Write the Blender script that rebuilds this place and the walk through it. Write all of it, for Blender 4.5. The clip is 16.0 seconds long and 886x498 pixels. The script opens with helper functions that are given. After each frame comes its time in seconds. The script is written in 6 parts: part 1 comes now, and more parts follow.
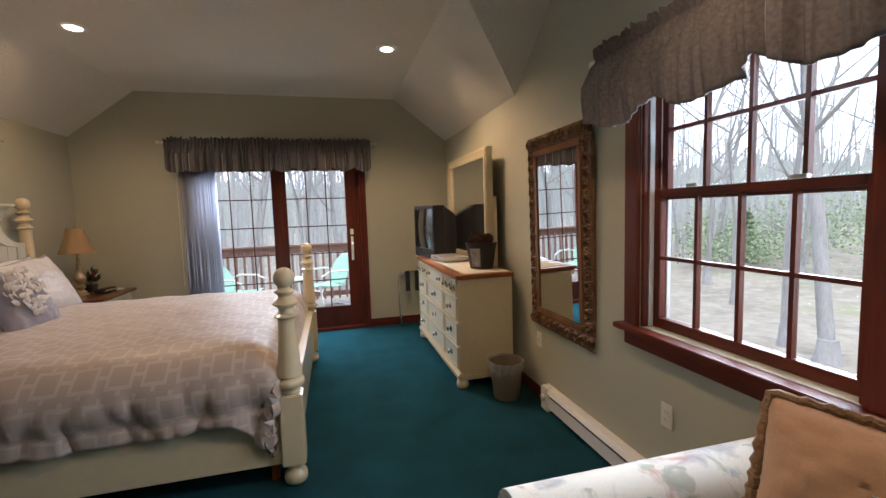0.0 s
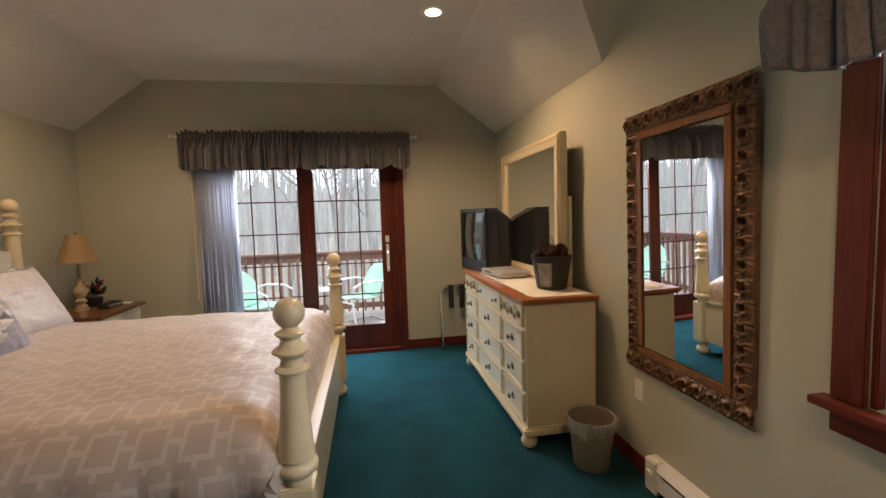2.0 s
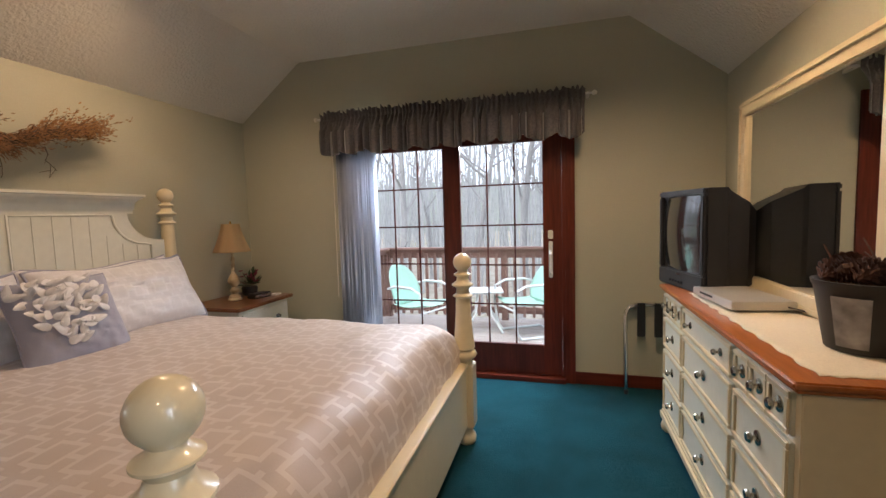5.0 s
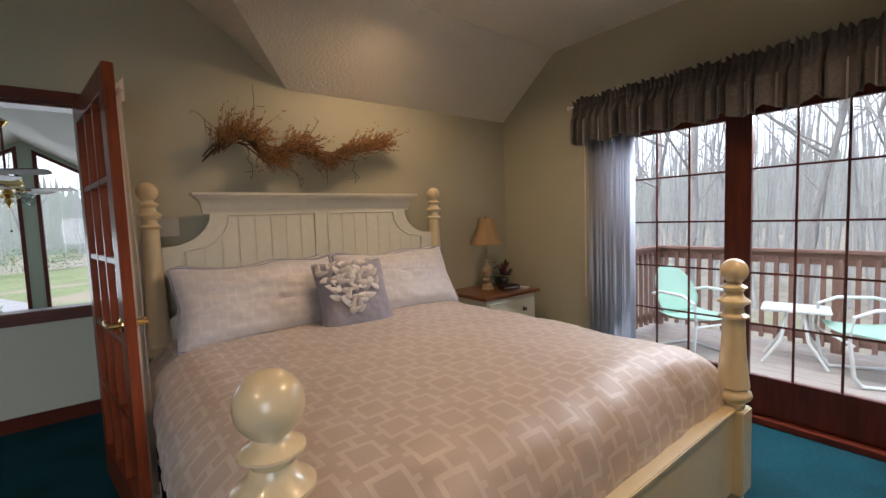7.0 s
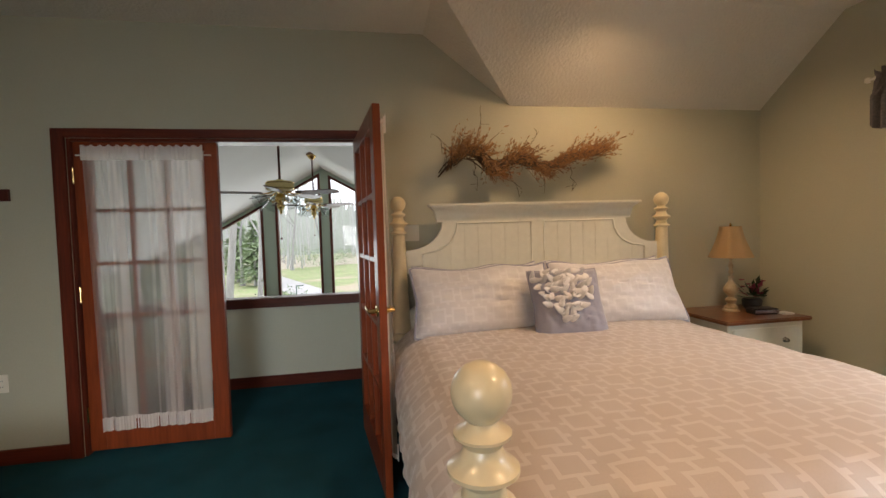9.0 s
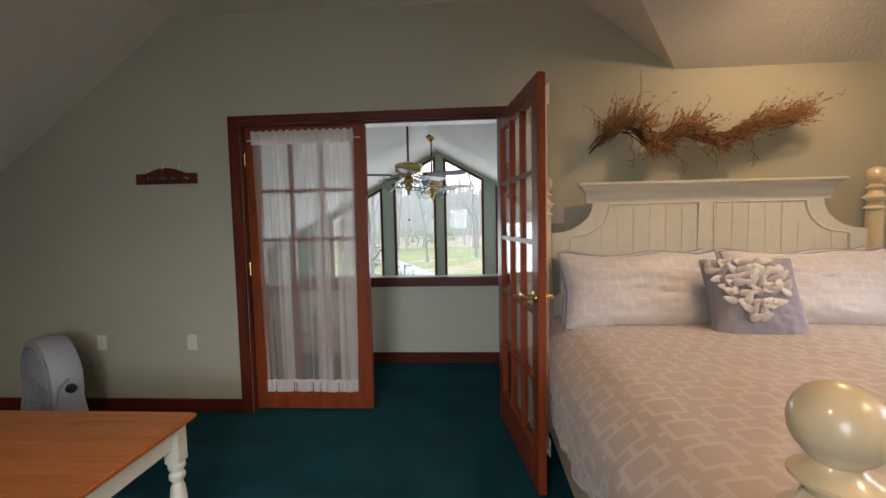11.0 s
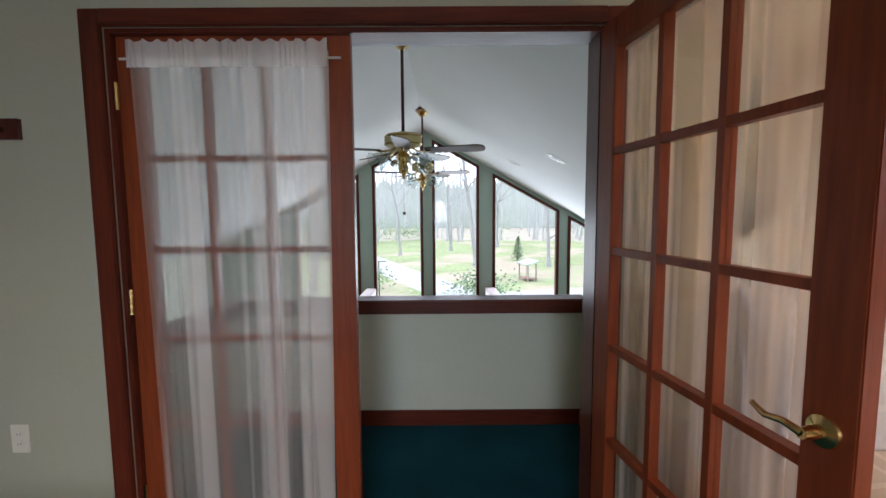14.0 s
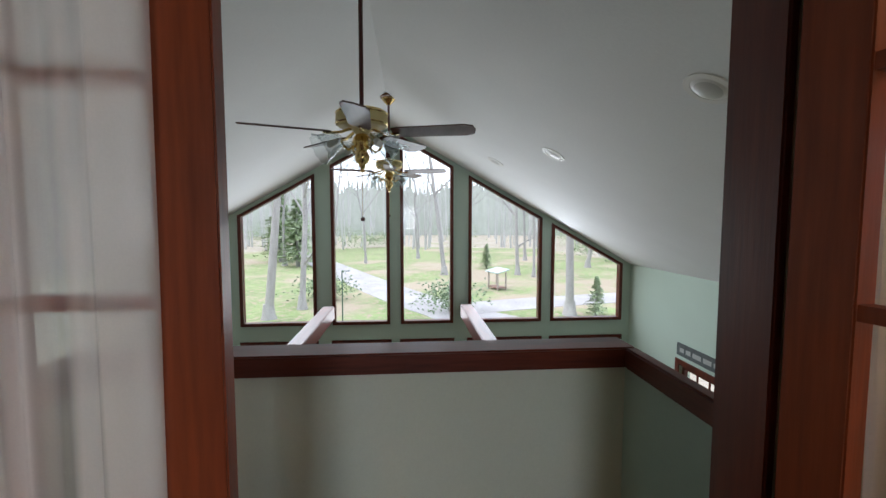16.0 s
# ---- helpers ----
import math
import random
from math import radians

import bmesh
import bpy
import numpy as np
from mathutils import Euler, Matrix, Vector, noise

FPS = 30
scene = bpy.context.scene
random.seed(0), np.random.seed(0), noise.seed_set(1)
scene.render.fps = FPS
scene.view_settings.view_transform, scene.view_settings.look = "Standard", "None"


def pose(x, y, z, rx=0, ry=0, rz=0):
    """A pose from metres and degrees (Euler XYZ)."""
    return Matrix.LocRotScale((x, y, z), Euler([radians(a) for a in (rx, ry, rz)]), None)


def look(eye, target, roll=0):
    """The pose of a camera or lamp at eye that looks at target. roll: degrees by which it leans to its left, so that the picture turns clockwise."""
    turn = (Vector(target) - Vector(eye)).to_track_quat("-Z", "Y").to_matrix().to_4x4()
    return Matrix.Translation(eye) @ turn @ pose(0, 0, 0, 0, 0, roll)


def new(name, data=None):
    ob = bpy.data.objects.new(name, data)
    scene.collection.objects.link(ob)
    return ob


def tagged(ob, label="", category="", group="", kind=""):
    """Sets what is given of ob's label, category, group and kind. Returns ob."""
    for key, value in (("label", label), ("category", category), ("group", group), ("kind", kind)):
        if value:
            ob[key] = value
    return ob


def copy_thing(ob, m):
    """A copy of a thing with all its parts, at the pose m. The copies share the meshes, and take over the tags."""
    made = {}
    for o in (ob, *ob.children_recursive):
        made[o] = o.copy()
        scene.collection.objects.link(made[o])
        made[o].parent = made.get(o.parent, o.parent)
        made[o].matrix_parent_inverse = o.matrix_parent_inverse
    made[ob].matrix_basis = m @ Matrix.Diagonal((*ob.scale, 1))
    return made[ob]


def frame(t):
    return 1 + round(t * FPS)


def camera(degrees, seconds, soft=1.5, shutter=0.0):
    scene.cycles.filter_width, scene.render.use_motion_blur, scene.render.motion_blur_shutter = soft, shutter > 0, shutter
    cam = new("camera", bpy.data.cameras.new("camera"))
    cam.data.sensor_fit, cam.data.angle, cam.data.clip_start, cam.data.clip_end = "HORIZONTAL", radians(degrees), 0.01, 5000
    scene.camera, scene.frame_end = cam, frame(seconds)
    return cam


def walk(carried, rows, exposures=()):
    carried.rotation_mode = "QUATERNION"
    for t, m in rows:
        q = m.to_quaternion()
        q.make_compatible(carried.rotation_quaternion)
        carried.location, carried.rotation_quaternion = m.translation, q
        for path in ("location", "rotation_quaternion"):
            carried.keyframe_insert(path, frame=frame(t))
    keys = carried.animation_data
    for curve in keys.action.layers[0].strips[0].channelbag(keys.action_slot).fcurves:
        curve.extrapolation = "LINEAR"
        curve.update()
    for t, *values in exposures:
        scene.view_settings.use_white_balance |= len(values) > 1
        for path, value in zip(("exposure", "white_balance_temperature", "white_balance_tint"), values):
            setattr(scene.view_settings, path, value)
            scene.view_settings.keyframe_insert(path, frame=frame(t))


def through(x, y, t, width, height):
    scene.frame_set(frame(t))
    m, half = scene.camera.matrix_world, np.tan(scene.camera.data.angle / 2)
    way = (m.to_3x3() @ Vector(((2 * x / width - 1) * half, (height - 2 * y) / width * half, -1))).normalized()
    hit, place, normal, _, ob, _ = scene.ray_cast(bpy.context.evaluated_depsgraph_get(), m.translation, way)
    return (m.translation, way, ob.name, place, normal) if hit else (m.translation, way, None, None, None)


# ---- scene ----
cam = camera(92.2, 16.0)
PATH = [
    (0, (0.129, 0.971, 1.403), (0.634, 2.943, 1.223), -1.8),
    (0.5, (0.179, 1.174, 1.418), (0.596, 3.168, 1.259), -1.8),
    (1, (0.228, 1.322, 1.404), (0.526, 3.338, 1.242), -1.6),
    (1.5, (0.208, 1.551, 1.393), (0.540, 3.562, 1.249), -1.3),
    (2, (0.153, 1.768, 1.403), (0.503, 3.776, 1.250), -1.7),
    (2.5, (0.168, 1.971, 1.385), (0.462, 3.987, 1.227), -1.8),
    (3, (0.212, 2.201, 1.381), (0.439, 4.227, 1.234), -2.0),
    (3.5, (0.197, 2.371, 1.371), (0.290, 4.406, 1.211), -2.3),
    (3.7, (0.222, 2.464, 1.383), (0.227, 4.502, 1.238), -2.4),
    (6, (0.518, 2.995, 1.351), (-0.516, 4.747, 1.143), -2.1),
    (6.5, (0.518, 3.079, 1.354), (-0.806, 4.623, 1.165), -2.7),
    (7, (0.554, 3.151, 1.364), (-1.053, 4.406, 1.215), -2.1),
    (7.5, (0.594, 3.204, 1.367), (-1.190, 4.193, 1.244), -1.9),
    (8, (0.600, 3.198, 1.359), (-1.289, 3.973, 1.264), -1.8),
    (8.5, (0.592, 3.176, 1.360), (-1.369, 3.743, 1.278), -1.8),
    (9, (0.586, 3.149, 1.363), (-1.428, 3.486, 1.287), -1.8),
    (9.5, (0.572, 3.124, 1.360), (-1.469, 3.137, 1.281), -1.6),
    (9.7, (0.561, 3.107, 1.354), (-1.478, 2.997, 1.270), -1.5),
    (11.8, (0.171, 2.725, 1.365), (-1.862, 2.609, 1.200), -1.1),
    (12, (0.073, 2.711, 1.369), (-1.962, 2.601, 1.203), -1.1),
    (12.5, (-0.151, 2.687, 1.366), (-2.182, 2.541, 1.195), -1.0),
    (13, (-0.396, 2.592, 1.369), (-2.431, 2.505, 1.197), -0.5),
    (13.5, (-0.628, 2.504, 1.369), (-2.663, 2.478, 1.180), -0.5),
    (14, (-0.916, 2.465, 1.374), (-2.952, 2.471, 1.194), -0.4),
    (14.5, (-1.141, 2.442, 1.378), (-3.179, 2.450, 1.220), 0.1),
    (15, (-1.413, 2.369, 1.394), (-3.452, 2.426, 1.268), 0.1),
    (15.5, (-1.654, 2.372, 1.374), (-3.688, 2.499, 1.224), -0.5),
    (16, (-1.865, 2.427, 1.365), (-3.896, 2.592, 1.218), -0.0),
]
walk(cam, [(t, look(eye, target, roll)) for t, eye, target, roll in PATH], exposures=[(0, -0.12, 6250, 17), (0.7, -0.38, 6490, 17), (1.5, -0.34, 6850, 17), (2.3, 0.04, 6700, 17), (3.5, 0.06, 6330, 17), (6, -0.22, 6330, 17), (8, -0.36, 6850, 17), (9, 0.06, 7190, 17), (9.6, 0.1, 7040, 17), (12, 0.12, 6640, 17), (13, 0.2, 6560, 17), (14, 0.28, 6280, 17), (15, 0.2, 6430, 17), (16, 0.02, 6600, 17)])


# ---------- mesh helpers ----------
def part(name, bm, material, parent=None, label="", smooth=False, bevel=0.0):
    """Link a bmesh as one mesh object, under a parent if one is given."""
    me = bpy.data.meshes.new(name)
    if bevel > 0:
        edges = [e for e in bm.edges if len(e.link_faces) == 2 and e.calc_face_angle(0) > 0.6]
        bmesh.ops.bevel(bm, geom=edges, offset=bevel, segments=2, affect="EDGES", clamp_overlap=True)
    bmesh.ops.recalc_face_normals(bm, faces=bm.faces)
    if smooth:
        for f in bm.faces:
            f.smooth = True
        for e in bm.edges:
            if len(e.link_faces) == 2 and e.calc_face_angle(0) > 0.7:
                e.smooth = False
    bm.to_mesh(me)
    bm.free()
    me.materials.append(material)
    ob = new(name, me)
    if parent is not None:
        ob.parent = parent
    if label:
        ob["label"] = label
    return ob


def share(ob, m, parent=None):
    """Another object on the same mesh."""
    other = new(ob.name.split(".")[0], ob.data)
    other.parent = parent if parent is not None else ob.parent
    other.matrix_local = m
    return other


def base(name, m, label, category, group="", kind=""):
    """An Empty at a thing's base, to parent its parts."""
    ob = new(name)
    ob.empty_display_size = 0.1
    ob.matrix_world = m
    return tagged(ob, label, category, group, kind)


def box(x0, x1, y0, y1, z0, z1, bm=None):
    bm = bm or bmesh.new()
    m = Matrix.LocRotScale(((x0 + x1) / 2, (y0 + y1) / 2, (z0 + z1) / 2), None, (abs(x1 - x0), abs(y1 - y0), abs(z1 - z0)))
    bmesh.ops.create_cube(bm, size=1, matrix=m)
    return bm


def prism(points, axis, a, b, bm=None):
    """Extrude a polygon of (u, v) from a to b along axis; x: (y, z), y: (x, z), z: (x, y)."""
    bm = bm or bmesh.new()

    def at(u, v, w):
        return {"x": (w, u, v), "y": (u, w, v), "z": (u, v, w)}[axis]

    low = [bm.verts.new(at(u, v, a)) for u, v in points]
    high = [bm.verts.new(at(u, v, b)) for u, v in points]
    n = len(points)
    bm.faces.new(low)
    bm.faces.new(high[::-1])
    for i in range(n):
        bm.faces.new((low[i], low[(i + 1) % n], high[(i + 1) % n], high[i]))
    return bm


def lathe(profile, segments=24, bm=None, m=None):
    """Turn a profile of (radius, z) round the z axis."""
    bm = bm or bmesh.new()
    m = m or Matrix()
    rings = []
    for r, z in profile:
        if r < 1e-5:
            rings.append([bm.verts.new(m @ Vector((0, 0, z)))])
        else:
            rings.append([bm.verts.new(m @ Vector((r * math.cos(2 * math.pi * k / segments), r * math.sin(2 * math.pi * k / segments), z))) for k in range(segments)])
    for lo, hi in zip(rings, rings[1:]):
        for k in range(segments):
            j = (k + 1) % segments
            if len(lo) == 1 and len(hi) == 1:
                continue
            if len(lo) == 1:
                bm.faces.new((lo[0], hi[j], hi[k]))
            elif len(hi) == 1:
                bm.faces.new((lo[k], lo[j], hi[0]))
            else:
                bm.faces.new((lo[k], lo[j], hi[j], hi[k]))
    if len(rings[0]) > 1:
        bm.faces.new(rings[0][::-1])
    if len(rings[-1]) > 1:
        bm.faces.new(rings[-1])
    return bm


def tube(points, radius, bm=None, sides=8, taper=1.0):
    """A round bar along a line of points."""
    bm = bm or bmesh.new()
    pts = [Vector(p) for p in points]
    rings = []
    n = len(pts)
    up = Vector((0, 0, 1))
    for i, p in enumerate(pts):
        way = (pts[min(i + 1, n - 1)] - pts[max(i - 1, 0)])
        way = way.normalized() if way.length > 1e-9 else Vector((0, 0, 1))
        side = way.cross(up)
        if side.length < 0.05:
            side = way.cross(Vector((1, 0, 0)))
        side.normalize()
        other = side.cross(way)
        r = radius * (1 + (taper - 1) * i / max(n - 1, 1))
        rings.append([bm.verts.new(p + side * r * math.cos(2 * math.pi * k / sides) + other * r * math.sin(2 * math.pi * k / sides)) for k in range(sides)])
    for lo, hi in zip(rings, rings[1:]):
        for k in range(sides):
            j = (k + 1) % sides
            bm.faces.new((lo[k], lo[j], hi[j], hi[k]))
    bm.faces.new(rings[0][::-1])
    bm.faces.new(rings[-1])
    return bm


def sheet(f, nu, nv, bm=None, closed=False):
    """A surface f(u, v) with u and v from 0 to 1."""
    bm = bm or bmesh.new()
    grid = [[bm.verts.new(f(i / nu, j / nv)) for j in range(nv + 1)] for i in range(nu if closed else nu + 1)]
    n = len(grid)
    for i in range(n if closed else n - 1):
        for j in range(nv):
            a, b = grid[i], grid[(i + 1) % n]
            bm.faces.new((a[j], b[j], b[j + 1], a[j + 1]))
    return bm


def thicken(ob, t, offset=-1.0):
    mod = ob.modifiers.new("thickness", "SOLIDIFY")
    mod.thickness, mod.offset = t, offset
    return ob


# ---------- daylight: an overcast sky ----------
world = bpy.data.worlds.new("sky")
scene.world = world
world.use_nodes = True
wn = world.node_tree
sky = wn.nodes.new("ShaderNodeTexSky")
sky.sky_type, sky.sun_disc = "NISHITA", False
sky.sun_elevation, sky.sun_rotation = radians(48), radians(200)
sky.dust_density, sky.air_density, sky.ozone_density = 6.0, 1.6, 1.0
veil = wn.nodes.new("ShaderNodeMixRGB")
veil.inputs["Fac"].default_value = 0.75
veil.inputs["Color2"].default_value = (17.8, 20.0, 22.6, 1)
wn.links.new(sky.outputs[0], veil.inputs["Color1"])
back = wn.nodes["Background"]
wn.links.new(veil.outputs[0], back.inputs["Color"])
back.inputs["Strength"].default_value = 0.145

sun_data = bpy.data.lights.new("sun", "SUN")
sun_data.energy, sun_data.angle, sun_data.color = 1.5, radians(20), (1, 0.98, 0.95)
new("sun", sun_data).matrix_world = look((0, 0, 30), (4, 12, 0))


def window_light(name, eye, target, wide, high, watts, spread=180):
    """Skylight in the opening of a window."""
    data = bpy.data.lights.new(name, "AREA")
    data.shape, data.size, data.size_y, data.energy, data.color = "RECTANGLE", wide, high, watts, (0.80, 0.92, 1.0)
    data.spread = radians(spread)
    ob = new(name, data)
    ob.matrix_world = look(eye, target)
    return ob


window_light("slider_skylight", (-0.47, 6.72, 2.12), (-0.2, 5.3, 0.1), 1.8, 0.45, 190)
window_light("window_skylight", (1.84, 2.29, 1.5), (-2.5, 1.5, 0.1), 0.9, 1.2, 27, 95)
window_light("gable_skylight", (-8.55, 2.5, 0.5), (0, 2.5, -0.2), 5.0, 1.5, 76)


def bulb(name, x, y, z, watts, spread, size=0.03, color=(1.0, 0.68, 0.39)):
    data = bpy.data.lights.new(name, "SPOT")
    data.energy, data.color, data.shadow_soft_size = watts, color, size
    data.spot_size, data.spot_blend = radians(spread), 0.6
    ob = new(name, data)
    ob.matrix_world = pose(x, y, z)
    return ob


for bx, by, watts, spread in ((-1.61, 4.73, 76, 164), (0.655, 4.76, 116, 150), (0.655, 1.75, 74, 146)):
    bulb("downlight_bulb", bx, by, 2.785, watts, spread)


# ---------- materials ----------
def material(name, color, rough=0.6, metal=0.0, vary=0.08, grain=60.0, bump=0.0, bump_scale=200.0, blotch=2.0, stretch=(1, 1, 1), spec=0.5, sheen=0.0, coat=0.0, tint=None):
    """A surface with variation at two scales and a fine relief."""
    m = bpy.data.materials.new(name)
    m.use_nodes = True
    t = m.node_tree
    p = t.nodes["Principled BSDF"]
    p.inputs["Roughness"].default_value, p.inputs["Metallic"].default_value = rough, metal
    p.inputs["Specular IOR Level"].default_value = spec
    p.inputs["Sheen Weight"].default_value, p.inputs["Coat Weight"].default_value = sheen, coat
    p.inputs["Coat Roughness"].default_value = 0.12
    coord = t.nodes.new("ShaderNodeTexCoord")
    scale = t.nodes.new("ShaderNodeMapping")
    scale.inputs["Scale"].default_value = stretch
    t.links.new(coord.outputs["Object"], scale.inputs["Vector"])
    fine, wide = t.nodes.new("ShaderNodeTexNoise"), t.nodes.new("ShaderNodeTexNoise")
    fine.inputs["Scale"].default_value, fine.inputs["Detail"].default_value = grain, 6
    wide.inputs["Scale"].default_value, wide.inputs["Detail"].default_value = blotch, 3
    both = t.nodes.new("ShaderNodeMath")
    both.operation = "ADD"
    for n, k in ((fine, 0), (wide, 1)):
        t.links.new(scale.outputs[0], n.inputs["Vector"])
        t.links.new(n.outputs["Fac"], both.inputs[k])
    ramp = t.nodes.new("ShaderNodeMapRange")
    ramp.inputs["From Min"].default_value, ramp.inputs["From Max"].default_value = 0.6, 1.4
    t.links.new(both.outputs[0], ramp.inputs["Value"])
    mix = t.nodes.new("ShaderNodeMixRGB")
    dark = tint or tuple(c * (1 - 2 * vary) for c in color)
    mix.inputs["Color1"].default_value = (*dark, 1)
    mix.inputs["Color2"].default_value = (*[min(1, c * (1 + vary)) for c in color], 1)
    t.links.new(ramp.outputs[0], mix.inputs["Fac"])
    t.links.new(mix.outputs[0], p.inputs["Base Color"])
    if bump > 0:
        rel = t.nodes.new("ShaderNodeTexNoise")
        rel.inputs["Scale"].default_value, rel.inputs["Detail"].default_value = bump_scale, 4
        t.links.new(scale.outputs[0], rel.inputs["Vector"])
        b = t.nodes.new("ShaderNodeBump")
        b.inputs["Strength"].default_value, b.inputs["Distance"].default_value = bump, 0.01
        t.links.new(rel.outputs["Fac"], b.inputs["Height"])
        t.links.new(b.outputs[0], p.inputs["Normal"])
    return m


def glass(name, rough=0.0, color=(1, 1, 1)):
    """Clear window glass: a faint gloss over what shows through."""
    m = bpy.data.materials.new(name)
    m.use_nodes = True
    t = m.node_tree
    t.nodes.remove(t.nodes["Principled BSDF"])
    clear, gloss = t.nodes.new("ShaderNodeBsdfTransparent"), t.nodes.new("ShaderNodeBsdfGlossy")
    clear.inputs["Color"].default_value = (*color, 1)
    gloss.inputs["Roughness"].default_value = rough
    edge = t.nodes.new("ShaderNodeLayerWeight")
    edge.inputs["Blend"].default_value = 0.5
    steep = t.nodes.new("ShaderNodeMath")
    steep.operation = "POWER"
    steep.inputs[1].default_value = 4.0
    t.links.new(edge.outputs["Facing"], steep.inputs[0])
    amount = t.nodes.new("ShaderNodeMapRange")
    amount.inputs["To Min"].default_value, amount.inputs["To Max"].default_value = 0.012, 0.6
    t.links.new(steep.outputs[0], amount.inputs["Value"])
    mix = t.nodes.new("ShaderNodeMixShader")
    t.links.new(amount.outputs[0], mix.inputs[0])
    t.links.new(clear.outputs[0], mix.inputs[1])
    t.links.new(gloss.outputs[0], mix.inputs[2])
    t.links.new(mix.outputs[0], t.nodes["Material Output"].inputs["Surface"])
    return m


def glow(name, color, strength):
    m = bpy.data.materials.new(name)
    m.use_nodes = True
    p = m.node_tree.nodes["Principled BSDF"]
    p.inputs["Base Color"].default_value = (*color, 1)
    p.inputs["Emission Color"].default_value = (*color, 1)
    p.inputs["Emission Strength"].default_value = strength
    return m


def cloth(name, color, clear=0.0, through=0.4, rough=0.9, vary=0.06, grain=300.0):
    """Thin fabric that lets some light through."""
    m = material(name, color, rough, vary=vary, grain=grain, bump=0.15, bump_scale=600)
    t = m.node_tree
    p, out = t.nodes["Principled BSDF"], t.nodes["Material Output"]
    trans, clr = t.nodes.new("ShaderNodeBsdfTranslucent"), t.nodes.new("ShaderNodeBsdfTransparent")
    trans.inputs["Color"].default_value = (*color, 1)
    a, b = t.nodes.new("ShaderNodeMixShader"), t.nodes.new("ShaderNodeMixShader")
    a.inputs[0].default_value, b.inputs[0].default_value = through, clear
    t.links.new(p.outputs[0], a.inputs[1])
    t.links.new(trans.outputs[0], a.inputs[2])
    t.links.new(a.outputs[0], b.inputs[1])
    t.links.new(clr.outputs[0], b.inputs[2])
    t.links.new(b.outputs[0], out.inputs["Surface"])
    return m


def wood(name, dark, light, rough=0.35, axis=2, coat=0.12):
    s = [22.0, 22.0, 22.0]
    s[axis] = 1.6
    return material(name, light, rough, tint=dark, grain=3.0, blotch=0.5, stretch=tuple(s), bump=0.05, bump_scale=6, coat=coat, spec=0.3)


SAGE = material("sage_wall_paint", (0.435, 0.43, 0.335), 0.75, vary=0.025, grain=90, bump=0.05, bump_scale=350)
SAGE_COOL = material("pale_green_wall_paint", (0.63, 0.65, 0.545), 0.75, vary=0.025, grain=90, bump=0.05, bump_scale=350)
SAGE_GREEN = material("sea_green_wall_paint", (0.50, 0.62, 0.53), 0.75, vary=0.025, grain=90, bump=0.05, bump_scale=350)
PLASTER = material("textured_ceiling_paint", (0.72, 0.69, 0.62), 0.6, vary=0.03, grain=70, bump=0.9, bump_scale=48)
CEIL_WHITE = material("smooth_white_ceiling", (0.76, 0.77, 0.77), 0.7, vary=0.02, grain=60, bump=0.1, bump_scale=60)
CARPET = material("teal_cut_pile_carpet", (0.008, 0.078, 0.106), 0.95, vary=0.25, grain=420, blotch=3.5, bump=0.8, bump_scale=900, spec=0.05, sheen=0.03)
CHERRY = wood("cherry_stained_trim", (0.055, 0.009, 0.005), (0.15, 0.028, 0.013), 0.4)
CHERRY_Y = wood("cherry_stained_trim_along_y", (0.055, 0.009, 0.005), (0.15, 0.028, 0.013), 0.4, axis=1)
CHERRY_X = wood("cherry_stained_trim_along_x", (0.055, 0.009, 0.005), (0.15, 0.028, 0.013), 0.4, axis=0)
ORANGE = wood("warm_stained_door_wood", (0.14, 0.026, 0.009), (0.27, 0.056, 0.018), 0.38)
DARK_FRAME = wood("dark_cherry_frame", (0.045, 0.011, 0.008), (0.115, 0.026, 0.017), 0.35)
CREAM = material("cream_satin_paint", (0.70, 0.605, 0.405), 0.3, vary=0.04, grain=25, bump=0.02, bump_scale=120, coat=0.5)
CREAM_COOL = material("pale_cream_paint", (0.66, 0.65, 0.55), 0.4, vary=0.04, grain=25, bump=0.04, bump_scale=120, coat=0.15)
HONEY = wood("honey_stained_top", (0.25, 0.075, 0.02), (0.45, 0.16, 0.05), 0.28, axis=1, coat=0.5)
BROWN_TOP = wood("brown_stained_top", (0.10, 0.035, 0.014), (0.21, 0.085, 0.035), 0.3, axis=1, coat=0.4)
GLASS = glass("window_glass")
MIRROR = material("mirror_silver", (0.9, 0.92, 0.92), 0.01, 1.0, vary=0.0)
CHROME = material("polished_steel", (0.75, 0.76, 0.78), 0.16, 1.0, vary=0.03)
BRASS = material("polished_brass", (0.78, 0.56, 0.24), 0.2, 1.0, vary=0.05)
NICKEL = material("brushed_nickel", (0.55, 0.53, 0.5), 0.3, 1.0, vary=0.04)
WHITE = material("white_enamel", (0.76, 0.75, 0.72), 0.4, vary=0.02)
PLASTIC_W = material("ivory_plastic", (0.74, 0.71, 0.62), 0.4, vary=0.02)
BLACK = material("black_plastic", (0.018, 0.018, 0.02), 0.42, vary=0.1, bump=0.05, bump_scale=500)
GREY_PL = material("dark_grey_plastic", (0.016, 0.016, 0.018), 0.45, vary=0.08)


